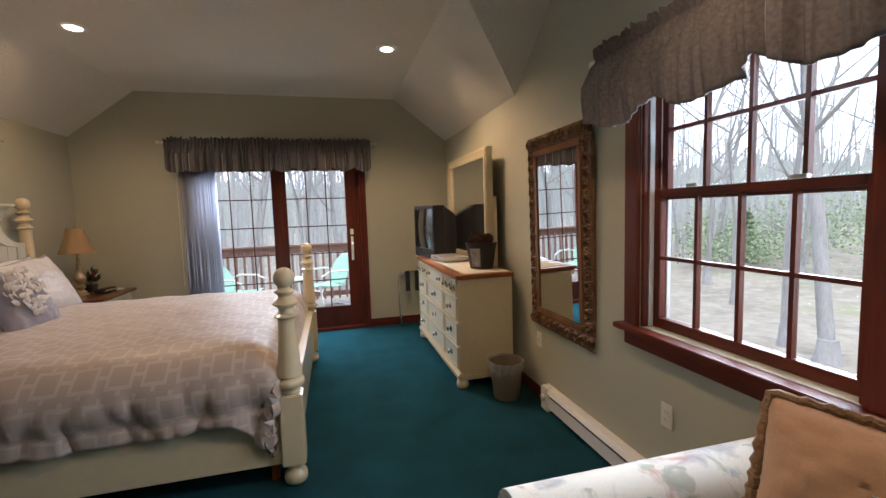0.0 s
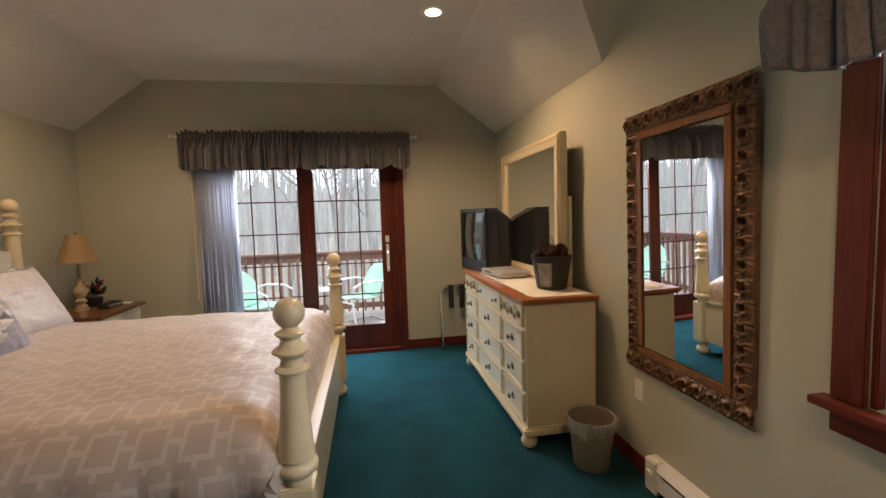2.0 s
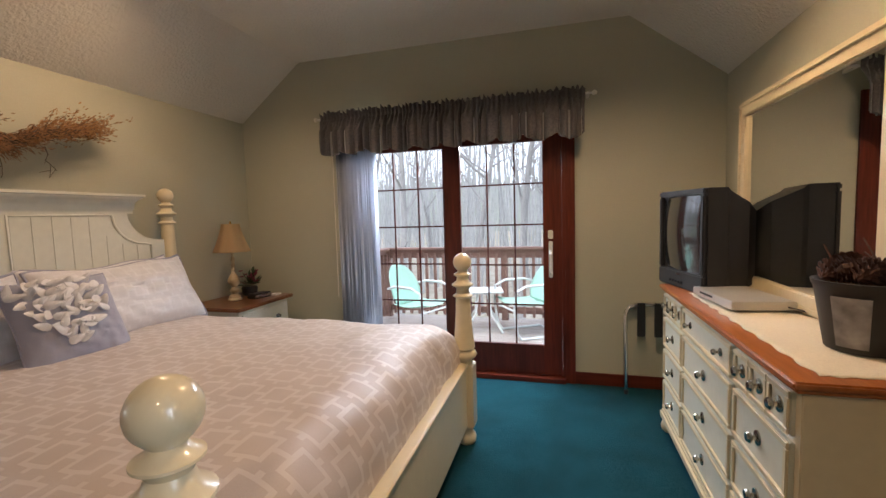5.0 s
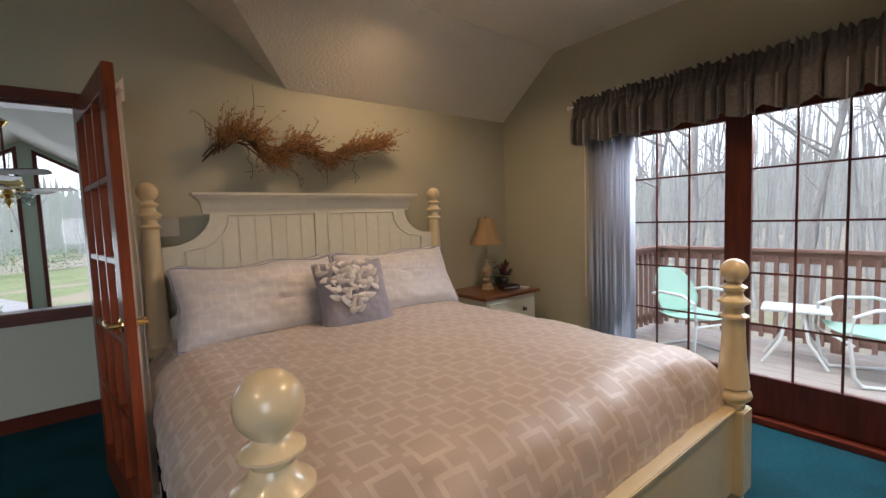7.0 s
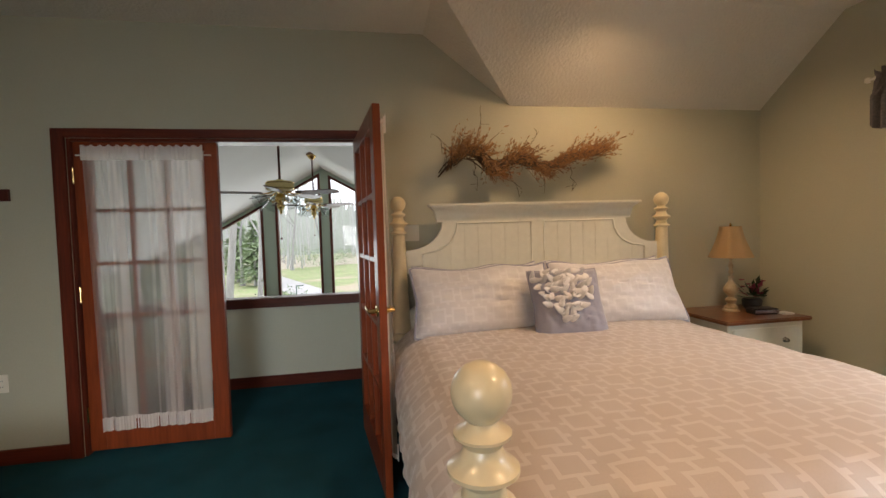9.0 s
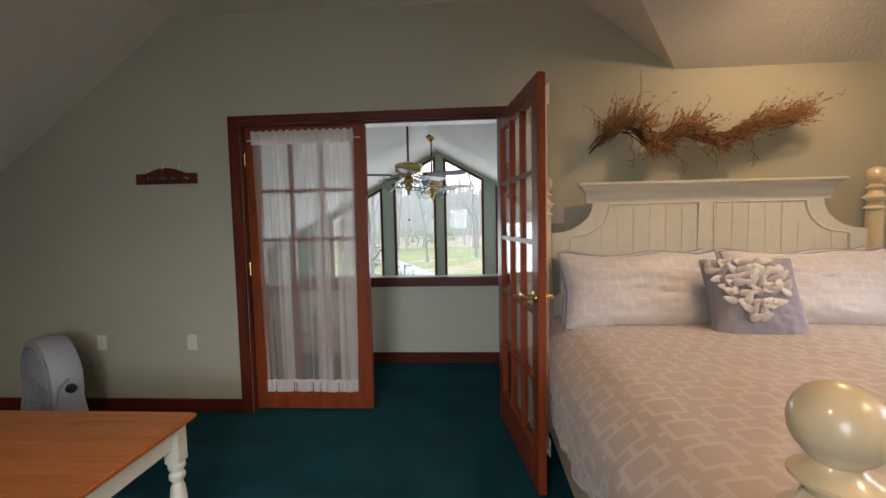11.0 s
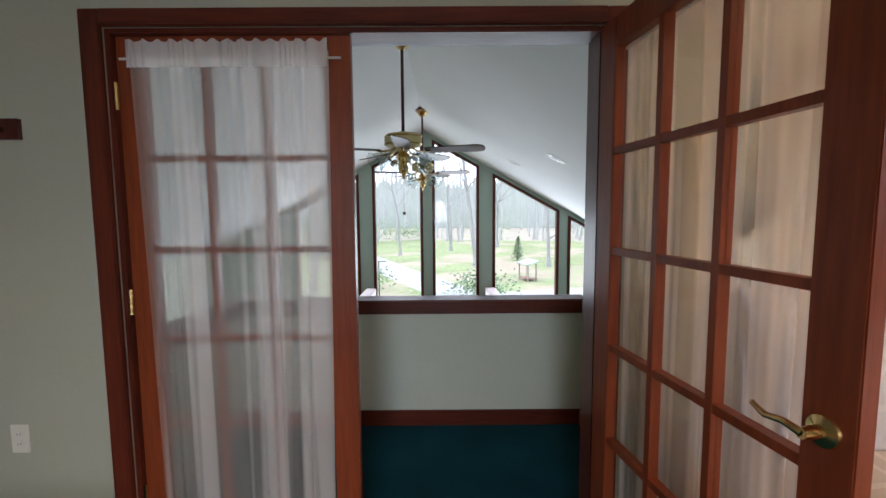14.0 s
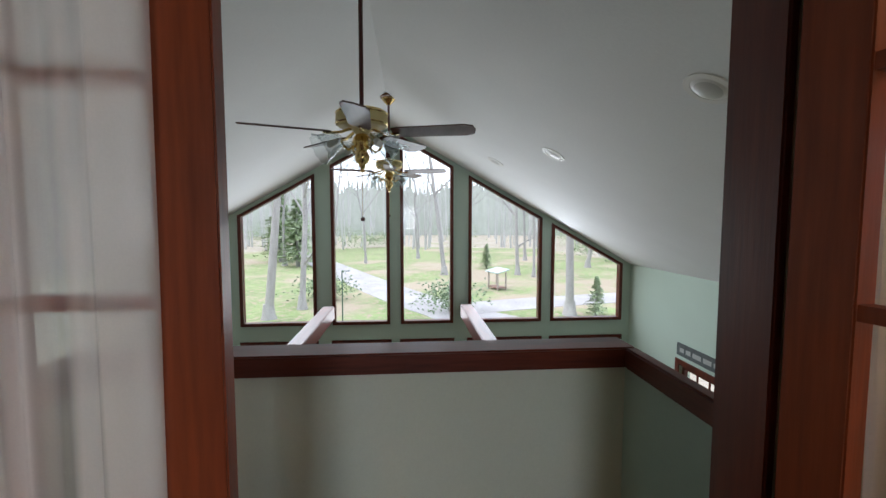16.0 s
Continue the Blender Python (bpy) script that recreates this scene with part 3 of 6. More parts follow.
def french_leaf(name, m, label, hang, sign, w, lever):
    """A ten-light door leaf; x runs from the hinge edge, y is its thickness; hang: side of the curtain."""
    leaf = base(name, m, label, "door", "french doors", "structure")
    h, st = 2.05, 0.1
    for nm, b in (("stile", (0, st, -0.02, 0.02, 0, h)), ("stile", (w - st, w, -0.02, 0.02, 0, h)), ("top_rail", (st, w - st, -0.02, 0.02, h - 0.1, h)), ("bottom_rail", (st, w - st, -0.02, 0.02, 0, 0.2))):
        part(nm, box(*b), ORANGE, leaf, bevel=0.003)
    plain_window_grid(leaf, ORANGE, GLASS, st, w - st, 0.2, h - 0.1, 3, 5, 0.024, 0.034, lambda u0, u1, d0, d1, q0, q1: box(u0, u1, d0, d1, q0, q1))
    for z in (0.2, 1.0, 1.78):
        part("hinge", lathe([(0.009, z), (0.009, z + 0.1)], 8, m=pose(0.0, sign * 0.029, 0)), BRASS, leaf, "brass hinge")
    # gathered sheer curtain on a rod
    yh = hang * 0.045
    rod = part("curtain_rod", tube([(0.03, yh, h - 0.09), (w - 0.03, yh, h - 0.09)], 0.005), WHITE, leaf, "thin white curtain rod")

    def fold(u, v, top, bottom):
        x = st - 0.035 + (w - 2 * st + 0.06) * u
        tight = 0.35 + 0.65 * min(1, (1 - v) * 2.5)
        squeeze = 0.03 * (1 - v) * (0.5 - u) * 2
        d = 0.02 * abs(math.sin(u * 11 + 1.7 * math.sin(u * 7))) ** 0.5 * tight + (0.002 + 0.007 * (1 - v)) * math.sin(u * 63 + 4 * math.sin(u * 9) + 2 * v)
        return (x + squeeze, yh + d, bottom + (top - bottom) * v)

    part("sheer_curtain", sheet(lambda u, v: fold(u, v, h - 0.06, 0.16), 150, 14), SHEER, leaf, "gathered sheer white curtain", smooth=True)
    part("hem", sheet(lambda u, v: tuple(Vector(fold(u, v * 0.02, h, 0.13)) + Vector((0, hang * (0.004 + 0.004 * math.sin(u * 240)), 0.055 * v))), 150, 2), SHEER_HEM, leaf, smooth=True)
    part("header", sheet(lambda u, v: (st - 0.035 + (w - 2 * st + 0.06) * u, yh + hang * (0.014 + 0.004 * math.sin(u * 170 + 5 * math.sin(u * 23))), h - 0.125 + (0.095 + 0.006 * math.sin(u * 90)) * v), 150, 2), SHEER_HEM, leaf, smooth=True)
    # lever handles
    for s in (-1, 1) if lever else ():
        rose = part("rose", lathe([(0.032, 0), (0.03, 0.006), (0.014, 0.012), (0.011, 0.05)], 20, m=pose(w - 0.055, s * 0.02, 0.985, -90 * s)), BRASS, leaf, "brass rose and lever", smooth=True)
        part("lever", tube([(w - 0.055, s * 0.066, 0.985), (w - 0.09, s * 0.07, 0.992), (w - 0.13, s * 0.068, 0.984), (w - 0.165, s * 0.064, 0.995)], 0.0085, taper=0.7), BRASS, rose, smooth=True)
    return leaf


# the leaf by the rack is shut, the other stands open into the room beside the bed
french_leaf("door_2", pose(W - 0.045, DY0 + 0.022, F + 0.02, 0, 0, 90), "closed cherry french door with a sheer curtain", -1, -1, 0.874, False)
french_leaf("door_3", pose(W + 0.026, 3.066, F + 0.02, 0, 0, 8.2), "open cherry french door with a sheer curtain", 1, 1, 0.91, True)


# ---------- the four-poster bed ----------
def quilt_material(name, field, line, pitch, rough):
    """Woven jacquard: linked square rings, lighter on a darker ground."""
    m = material(name, field, rough, vary=0.05, grain=250, blotch=3, bump=0.12, bump_scale=500, sheen=0.3)
    t = m.node_tree
    p = t.nodes["Principled BSDF"]
    old = p.inputs["Base Color"].links[0].from_socket

    def op(kind, a, b=None):
        n = t.nodes.new("ShaderNodeMath")
        n.operation = kind
        for k, v in enumerate((a, b)):
            if v is None:
                continue
            if isinstance(v, (int, float)):
                n.inputs[k].default_value = v
            else:
                t.links.new(v, n.inputs[k])
        return n.outputs[0]

    uv = t.nodes.new("ShaderNodeUVMap")
    uv.uv_map = "weave"
    sep = t.nodes.new("ShaderNodeSeparateXYZ")
    t.links.new(uv.outputs[0], sep.inputs[0])
    gx, gy = op("DIVIDE", sep.outputs[0], pitch), op("DIVIDE", sep.outputs[1], pitch)
    row = op("FLOOR", gy)
    fx = op("ABSOLUTE", op("SUBTRACT", op("FRACT", op("ADD", gx, op("MULTIPLY", row, 0.5))), 0.5))
    fy = op("ABSOLUTE", op("SUBTRACT", op("FRACT", gy), 0.5))
    far = op("MAXIMUM", fx, fy)
    ring = op("MULTIPLY", op("GREATER_THAN", far, 0.27), op("LESS_THAN", far, 0.37))
    link = op("MULTIPLY", op("LESS_THAN", op("MINIMUM", fx, fy), 0.06), op("GREATER_THAN", far, 0.37))
    mask = op("MAXIMUM", ring, link)
    mix = t.nodes.new("ShaderNodeMixRGB")
    mix.inputs["Color2"].default_value = (*line, 1)
    t.links.new(mask, mix.inputs["Fac"])
    t.links.new(old, mix.inputs["Color1"])
    t.links.new(mix.outputs[0], p.inputs["Base Color"])
    r = t.nodes.new("ShaderNodeMapRange")
    r.inputs["To Min"].default_value, r.inputs["To Max"].default_value = rough, rough - 0.12
    t.links.new(mask, r.inputs["Value"])
    t.links.new(r.outputs[0], p.inputs["Roughness"])
    return m


QUILT = quilt_material("beige_lattice_comforter", (0.44, 0.36, 0.31), (0.512, 0.442, 0.395), 0.152, 0.46)
SHAM = quilt_material("pale_satin_pillow_sham", (0.58, 0.56, 0.57), (0.61, 0.595, 0.605), 0.13, 0.42)
LILAC = material("grey_lilac_cotton", (0.30, 0.30, 0.37), 0.8, vary=0.05, grain=200, bump=0.2, bump_scale=500, sheen=0.2)
PETAL = material("pale_felt_petals", (0.68, 0.66, 0.66), 0.8, vary=0.1, grain=60, sheen=0.2)

BX0, BX1, BY0, BY1 = -2.41, -0.135, 3.33, 5.33
bed = base("four_poster_bed", pose((BX0 + BX1) / 2, (BY0 + BY1) / 2, F), "cream-painted wooden four-poster bed with turned posts and panelled headboard", "bed")
bed_m = bed.matrix_world.inverted()


def turned_post(x, y, lift, block):
    """A turned bedpost on a square block; lift raises all above the block."""
    prof = [(0.045, block), (0.05, block + 0.01), (0.046, block + 0.025), (0.07, block + 0.045), (0.076, block + 0.06), (0.07, block + 0.078), (0.05, block + 0.092)]
    z0 = 0.885 + lift
    b = block + 0.10
    for k in range(5):
        u = k / 4
        prof.append((0.066 - 0.022 * u - 0.004 * math.sin(u * math.pi), b + (z0 - b) * u))
    for r, dz in ((0.05, 0.008), (0.066, 0.016), (0.066, 0.022), (0.046, 0.034), (0.042, 0.06), (0.05, 0.07), (0.072, 0.083), (0.072, 0.09), (0.045, 0.108),
                  (0.038, 0.128), (0.044, 0.137), (0.058, 0.147), (0.058, 0.152), (0.036, 0.163), (0.03, 0.172)):
        prof.append((r * 0.9, z0 + dz))
    zc = z0 + 0.172 + 0.05
    for k in range(1, 11):
        a = -math.pi / 2 + math.pi * (0.14 + 0.86 * k / 10)
        prof.append((max(0.0, 0.055 * math.cos(a)) if k < 10 else 0.0, zc + 0.055 * math.sin(a)))
    ob = part("post", lathe(prof, 28, m=bed_m @ pose(x, y, F)), CREAM, bed, smooth=True)
    part("block", box(-0.06, 0.06, -0.06, 0.06, 0.115, block, None), CREAM, ob, bevel=0.006).matrix_local = bed_m @ pose(x, y, F)
    part("foot", lathe([(0.045, 0.0), (0.058, 0.012), (0.062, 0.035), (0.055, 0.062), (0.04, 0.075), (0.036, 0.09), (0.05, 0.1), (0.05, 0.115)], 20, m=bed_m @ pose(x, y, F)), CREAM, ob, smooth=True)


for x, y in ((BX1, BY0), (BX1, BY1)):
    turned_post(x, y, 0.015, 0.5)
for x, y in ((BX0, BY0 + 0.01), (BX0, BY1 + 0.05)):
    turned_post(x, y, 0.506, 0.62)


def bed_box(name, b, mat=None, bevel=0.004, parent=None):
    bm = box(*b)
    bm.transform(bed_m)
    return part(name, bm, mat or CREAM, parent or bed, bevel=bevel)


for y in (BY0, BY1):
    r = bed_box("side_rail", (BX0 + 0.06, BX1 - 0.06, y - 0.02, y + 0.02, F + 0.115, F + 0.42))
r = bed_box("foot_rail", (BX1 - 0.022, BX1 + 0.022, BY0 + 0.06, BY1 - 0.06, F + 0.125, F + 0.50))
bed_box("rail_lip", (BX1 - 0.035, BX1 + 0.035, BY0 + 0.061, BY1 - 0.061, F + 0.501, F + 0.52), parent=r)
bed_box("centre_leg", (-0.265, -0.225, 3.365, 3.405, F, F + 0.19), HONEY)

# headboard: an outline with concave shoulders, a cap moulding, and two tongued panels with cut corners
HY0, HY1 = 3.60, 5.06
mid = 4.355
out = [(BY0 + 0.055, 0.45), (BY0 + 0.055, 0.82), (BY0 + 0.11, 0.85), (BY0 + 0.12, 0.95), (BY0 + 0.11, 1.06), (BY0 + 0.055, 1.09), (BY0 + 0.055, 1.25)]
for k in range(7):
    a = math.pi / 2 * k / 6
    out.append((BY0 + 0.08 + 0.24 * math.sin(a), 1.25 + 0.2 * (1 - math.cos(a))))
left_out = out + [(3.60, 1.49)]
outline = left_out + [(2 * mid - y, z) for y, z in reversed(left_out)]
bm = prism(outline, "x", BX0 - 0.02, BX0 + 0.02)
bm.transform(bed_m)
hb = part("headboard", bm, CREAM_COOL, bed)
crown = bmesh.new()
loops = []
for d, z in ((0.022, 1.44), (0.022, 1.462), (0.027, 1.468), (0.029, 1.49), (0.035, 1.512), (0.047, 1.53), (0.064, 1.543), (0.066, 1.549), (0.078, 1.551), (0.08, 1.558), (0.078, 1.568)):
    loops.append([crown.verts.new(bed_m @ Vector(c)) for c in ((BX0 - d * 0.5, mid - 0.725 - d, z), (BX0 + d, mid - 0.725 - d, z), (BX0 + d, mid + 0.725 + d, z), (BX0 - d * 0.5, mid + 0.725 + d, z))])
for lo, hi in zip(loops, loops[1:]):
    for k in range(4):
        crown.faces.new((lo[k], lo[(k + 1) % 4], hi[(k + 1) % 4], hi[k]))
crown.faces.new(loops[0][::-1])
crown.faces.new(loops[-1])
part("cap_moulding", crown, CREAM_COOL, hb, smooth=True)
for s in (-1, 1):
    def my(v):
        return mid + s * v
    ring = [(0.05, 0.8), (0.05, 1.43), (0.60, 1.43)]
    for k in range(6):
        a = math.pi / 2 * k / 5
        ring.append((0.60 + 0.22 * (1 - math.cos(a)) , 1.43 - 0.2 * math.sin(a)))
    ring.append((0.86, 1.22))
    ring.append((0.86, 0.8))
    # raised frame moulding round the panel
    n = len(ring)
    bm = tube([(BX0 + 0.022, my(a), b) for a, b in ring], 0.009, sides=6)
    bm.transform(bed_m)
    part("panel_moulding", bm, CREAM_COOL, hb, smooth=True)
    for k in range(8):
        a0, a1 = 0.056 + k * 0.1, 0.056 + (k + 1) * 0.1 - 0.005
        top = 1.425 if a1 < 0.6 else 1.425 - 0.2 * math.sqrt(max(0, 1 - (1 - min(1, (a1 - 0.6) / 0.22)) ** 2)) * (1 if a1 > 0.6 else 0)
        bed_box("board", (BX0 + 0.0202, BX0 + 0.0245, min(my(a0), my(a1)), max(my(a0), my(a1)), 0.78, max(1.2, top)), CREAM_COOL, 0.0015, hb)

# mattress, hidden but for its edge, under the comforter
tagged(part("mattress", box(BX0 + 0.05, BX1 - 0.09, BY0 + 0.035, BY1 - 0.035, F + 0.3, F + 0.62), SHAM, bevel=0.05), "white box spring and mattress inside the bed frame", "mattress")


def bend(d, half, r):
    """Distance along a cloth to (place, drop) over an edge of radius r."""
    s, a = (1 if d >= 0 else -1), abs(d)
    if a <= half - r:
        return d, 0.0
    q = (a - (half - r)) / r
    if q < math.pi / 2:
        return s * (half - r + r * math.sin(q)), r * (1 - math.cos(q))
    return s * half, r + r * (q - math.pi / 2)


def smooth_step(a, b, x):
    q = min(1.0, max(0.0, (x - a) / (b - a)))
    return q * q * (3 - 2 * q)


FLAT, FOOT_R, SIDE_R, SIDE = BX1 - 0.245, 0.2, 0.2, 1.03
LONG = FLAT - (BX0 + 0.06) + FOOT_R * math.pi / 2 + 0.06


def comforter_way(u, v):
    """Distances along and across the cloth; the hem climbs towards the foot and hangs again at the corners."""
    px = BX0 + 0.06 + LONG * u
    hang = 0.37 - 0.03 * smooth_step(-1.3, -0.5, px) + 0.15 * smooth_step(FLAT - 0.06, FLAT + 0.12, px) + 0.012 * noise.noise(Vector((px * 6, 8 * (v > 0.5), 2)))
    reach = SIDE - SIDE_R + SIDE_R * math.pi / 2 + hang - SIDE_R
    return px, (2 * v - 1) * reach


def comforter(u, v):
    px, d = comforter_way(u, v)
    sgn = 1 if d > 0 else -1
    yy, dy = bend(d, SIDE, SIDE_R)
    xx, dx = px, 0.0
    if px > FLAT:
        q = (px - FLAT) / FOOT_R
        xx, dx = (FLAT + FOOT_R * math.sin(q), FOOT_R * (1 - math.cos(q))) if q < math.pi / 2 else (FLAT + FOOT_R, FOOT_R + FOOT_R * (q - math.pi / 2))
    n1 = noise.noise(Vector((px * 1.7, d * 1.7, 0)))
    n2 = noise.noise(Vector((px * 5, d * 5, 3.1)))
    n3 = noise.noise(Vector((px * 13, d * 6, 7.7)))
    side, foot = smooth_step(0.02, 0.3, dy), smooth_step(0.0, 0.15, dx)
    # hanging folds, and a rolled swell above the hem
    fold = (math.sin(px * 15 + 5 * n1) * 0.011 + math.sin(px * 41 + 7 * n2) * 0.009 - abs(noise.noise(Vector((px * 9, dy * 1.5, 4.0)))) * 0.03) * side
    swell = 0.03 * side * (1 - side) * 4 + 0.018 * smooth_step(0.25, 0.33, dy)
    corner = side * foot
    z = F + 0.722 + 0.04 * (1 - (d / 1.1) ** 2 if abs(d) < 1.1 else 0) + 0.014 * n1 + 0.008 * n2 + 0.004 * n3 * (1 - side)
    z -= math.hypot(dx, dy) if dx and dy > 0.001 else dx + dy
    z += 0.03 * math.sin(d * 19 + 5 * n1) * foot * (1 - side) * (0.4 + 0.6 * n2)
    yy += sgn * (fold + swell + 0.012 * n2 * side + corner * (0.03 * math.sin(px * 55 + dy * 25) - 0.02))
    xx += 0.012 * n1 * foot + 0.012 * n3 * foot
    xx = min(xx, BX1 - 0.045)
    if side > 0.05:
        xx = min(xx, BX1 - 0.045 - 0.075 * side + 0.02 * math.sin(dy * 40) * corner)
    return (xx, (BY0 + BY1) / 2 + yy, z)


NU, NV = 130, 150
bm = sheet(comforter, NU, NV)
uvl = bm.loops.layers.uv.new("weave")
for i, f in enumerate(bm.faces):
    iu, iv = divmod(i, NV)
    for loop, (a, b) in zip(f.loops, ((0, 0), (1, 0), (1, 1), (0, 1))):
        loop[uvl].uv = comforter_way((iu + a) / NU, (iv + b) / NV)
quilt = part("comforter", bm, QUILT, smooth=True)
for edge_v in (0.0, 1.0):
    part("hem", tube([comforter(k / 90, edge_v) for k in range(91)], 0.009, sides=6), QUILT, quilt, "rolled stitched hem", smooth=True)
tagged(thicken(quilt, 0.03, 1.0), "beige and white lattice-patterned comforter draped over the bed", "comforter")


def cushion(name, w, h, t, mat, m, label, category, group="", flange=0.0):
    """A stuffed pillow, w along x, h along y, t thick."""
    def skin(u, v, s):
        x, y = 2 * u - 1, 2 * v - 1
        puff = (max(0.0, (1 - abs(x) ** 2.6)) * max(0.0, (1 - abs(y) ** 2.6))) ** 0.55
        pinch = 1 - 0.07 * (1 - abs(y)) * (abs(x) ** 4)
        pinch_y = 1 - 0.08 * (1 - abs(x)) * (abs(y) ** 4)
        n = noise.noise(Vector((x * 2.2 + 7 * s + w * 9, y * 2.2, t * 40 + m.translation.y))) + 0.5 * noise.noise(Vector((x * 6 + 3 * y, y * 5, t * 20 + m.translation.y)))
        slump = (0.035 * (0.6 + noise.noise(Vector((x * 1.7, m.translation.y, w)))) * max(0.0, y) * (1 - x ** 4)) if w > 0.8 else 0.0
        return (x * w / 2 * pinch, y * h / 2 * pinch_y - slump, s * t / 2 * puff * (1 + 0.14 * n - 0.10 * abs(noise.noise(Vector((x * 5 + 2 * y, y * 7 - x, w * 31 + m.translation.y * 3 + s)))) ) + 0.0015 * s + s * 0.011 * puff * noise.noise(Vector((x * 3 - y * 2 + w * 7, y * 9 + x * 2, m.translation.y * 5))) + s * 0.007 * puff * abs(noise.noise(Vector((x * 12, y * 4 + x * 3, m.translation.y * 3)))))
    bm = bmesh.new()
    for s in (-1, 1):
        sheet(lambda u, v: skin(u, v, s), 44, 30, bm)
    bmesh.ops.remove_doubles(bm, verts=bm.verts, dist=0.0031)
    weave = bm.loops.layers.uv.new("weave")
    for f in bm.faces:
        for loop in f.loops:
            loop[weave].uv = (loop.vert.co.x + 5, loop.vert.co.y + 5)
    ob = part(name, bm, mat, smooth=True)
    ob.matrix_world = m
    if flange:
        rim = []
        for k in range(80):
            a = 2 * math.pi * k / 79
            c, s_ = math.cos(a), math.sin(a)
            k_ = 1 / max(abs(c), abs(s_))
            x, y = c * k_, s_ * k_
            rim.append((x * w / 2 * (1 - 0.07 * (1 - abs(y)) * (abs(x) ** 4)), y * h / 2 * (1 - 0.08 * (1 - abs(x)) * (abs(y) ** 4)) - ((0.035 * (0.6 + noise.noise(Vector((x * 1.7, m.translation.y, w)))) * max(0.0, y) * (1 - x ** 4)) if w > 0.8 else 0.0), 0))
        part("piping", tube(rim, flange, sides=6), LILAC, ob, "grey piped edge", smooth=True)
    return tagged(ob, label, category, group)


TOP = F + 0.748
tilt = 62
for y, lab in ((3.86, "pale satin king pillow sham with grey piping"), (4.82, "pale satin king pillow sham with grey piping")):
    cushion("pillow", 0.94, 0.49, 0.21, SHAM, pose(-2.12, y, TOP + 0.215, 0, 0, 90) @ pose(0, 0, 0, tilt, 0, 0), lab, "pillow", "pillows on the bed", 0.009)
    cushion("pillow", 0.9, 0.46, 0.16, SHAM, pose(-2.27, y, TOP + 0.215, 0, 0, 90) @ pose(0, 0, 0, 74, 0, 0), "plain white sleeping pillow behind the sham", "pillow", "pillows on the bed", 0.004)
acc = cushion("accent_pillow", 0.46, 0.46, 0.17, LILAC, pose(-1.885, 4.335, TOP + 0.19, 0, 0, 86) @ pose(0, 0, 0, 64, 0, 0), "grey-lilac square pillow with appliqued felt petals", "throw pillow", "", 0.004)
rnd = random.Random(4)
for k in range(72):
    r, c = divmod(k, 8)
    x = -0.2 + 0.043 * c + 0.012 * rnd.uniform(-1, 1) + 0.01 * r
    y = 0.19 - 0.043 * r + 0.012 * rnd.uniform(-1, 1)
    if x + 0.2 > 0.34 - 0.03 * max(0, r - 3) or (r > 5 and c < r - 5):
        continue
    xx, yy = x / 0.23, y / 0.23
    puff = (max(0.0, 1 - abs(xx) ** 2.6) * max(0.0, 1 - abs(yy) ** 2.6)) ** 0.55
    zc = 0.085 * puff + 0.01
    L, Wd = rnd.uniform(0.036, 0.047), rnd.uniform(0.016, 0.022)
    bm = bmesh.new()
    rim = [bm.verts.new((L * math.cos(a) * (1 if math.cos(a) > 0 else 0.8), Wd * math.sin(a) * (1 - 0.45 * math.cos(a)), 0.010 * math.cos(a) ** 2 + 0.006 * abs(math.sin(a)))) for a in [2 * math.pi * i / 12 for i in range(12)]]
    mid_v = bm.verts.new((0, 0, -0.002))
    for i in range(12):
        bm.faces.new((mid_v, rim[i], rim[(i + 1) % 12]))
    petal = thicken(part("petal", bm, PETAL, acc, smooth=True), 0.002)
    petal.matrix_local = pose(x, y, zc, rnd.uniform(-14, 14), -18 + rnd.uniform(-12, 12), rnd.choice((30, -150, 60, 10, 170)) + rnd.uniform(-35, 35))


# ---------- dresser along the east wall ----------
KNOB = material("antique_nickel_knob", (0.5, 0.48, 0.44), 0.22, 1.0, vary=0.08)
LACE = material("cream_lace_runner", (0.72, 0.66, 0.53), 0.9, vary=0.08, grain=160, bump=0.5, bump_scale=300)
DX0, DX1, DRY0, DRY1, DT = 1.072, 1.528, 4.185, 5.765, 0.893
dresser = base("dresser", pose((DX0 + DX1) / 2, (DRY0 + DRY1) / 2, F), "cream-painted dresser with honey-stained wooden top and metal knobs", "dresser")
dm = dresser.matrix_world.inverted()


def dbox(name, b, mat=None, bevel=0.003, parent=None, label=""):
    bm = box(*b)
    bm.transform(dm)
    return part(name, bm, mat or CREAM, parent or dresser, label, bevel=bevel)


body = dbox("body", (DX0, DX1, DRY0, DRY1, F + 0.13, DT - 0.035))
dbox("top", (DX0 - 0.035, DX1 + 0.012, DRY0 - 0.03, DRY1 + 0.03, DT - 0.022, DT), HONEY, 0.006, label="honey-stained wooden top")
dbox("top_moulding", (DX0 - 0.022, DX1 + 0.012, DRY0 - 0.018, DRY1 + 0.018, DT - 0.036, DT - 0.0225), HONEY, 0.004)
dbox("plinth", (DX0 - 0.028, DX1, DRY0 - 0.024, DRY1 + 0.016, F + 0.075, F + 0.1295), CREAM, 0.012)
for x in (DX0 + 0.022, DX1 - 0.05):
    for y in (DRY0 + 0.035, DRY1 - 0.035):
        part("bun_foot", lathe([(0.035, 0), (0.048, 0.014), (0.052, 0.036), (0.044, 0.06), (0.03, 0.075)], 18, m=dm @ pose(x, y, F)), CREAM, dresser, smooth=True)
rows_z = [(0.155, 0.335), (0.355, 0.535), (0.555, 0.735)]
cols = [(DRY0 + 0.03, DRY0 + 0.43), (DRY0 + 0.46, DRY1 - 0.46), (DRY1 - 0.43, DRY1 - 0.03)]


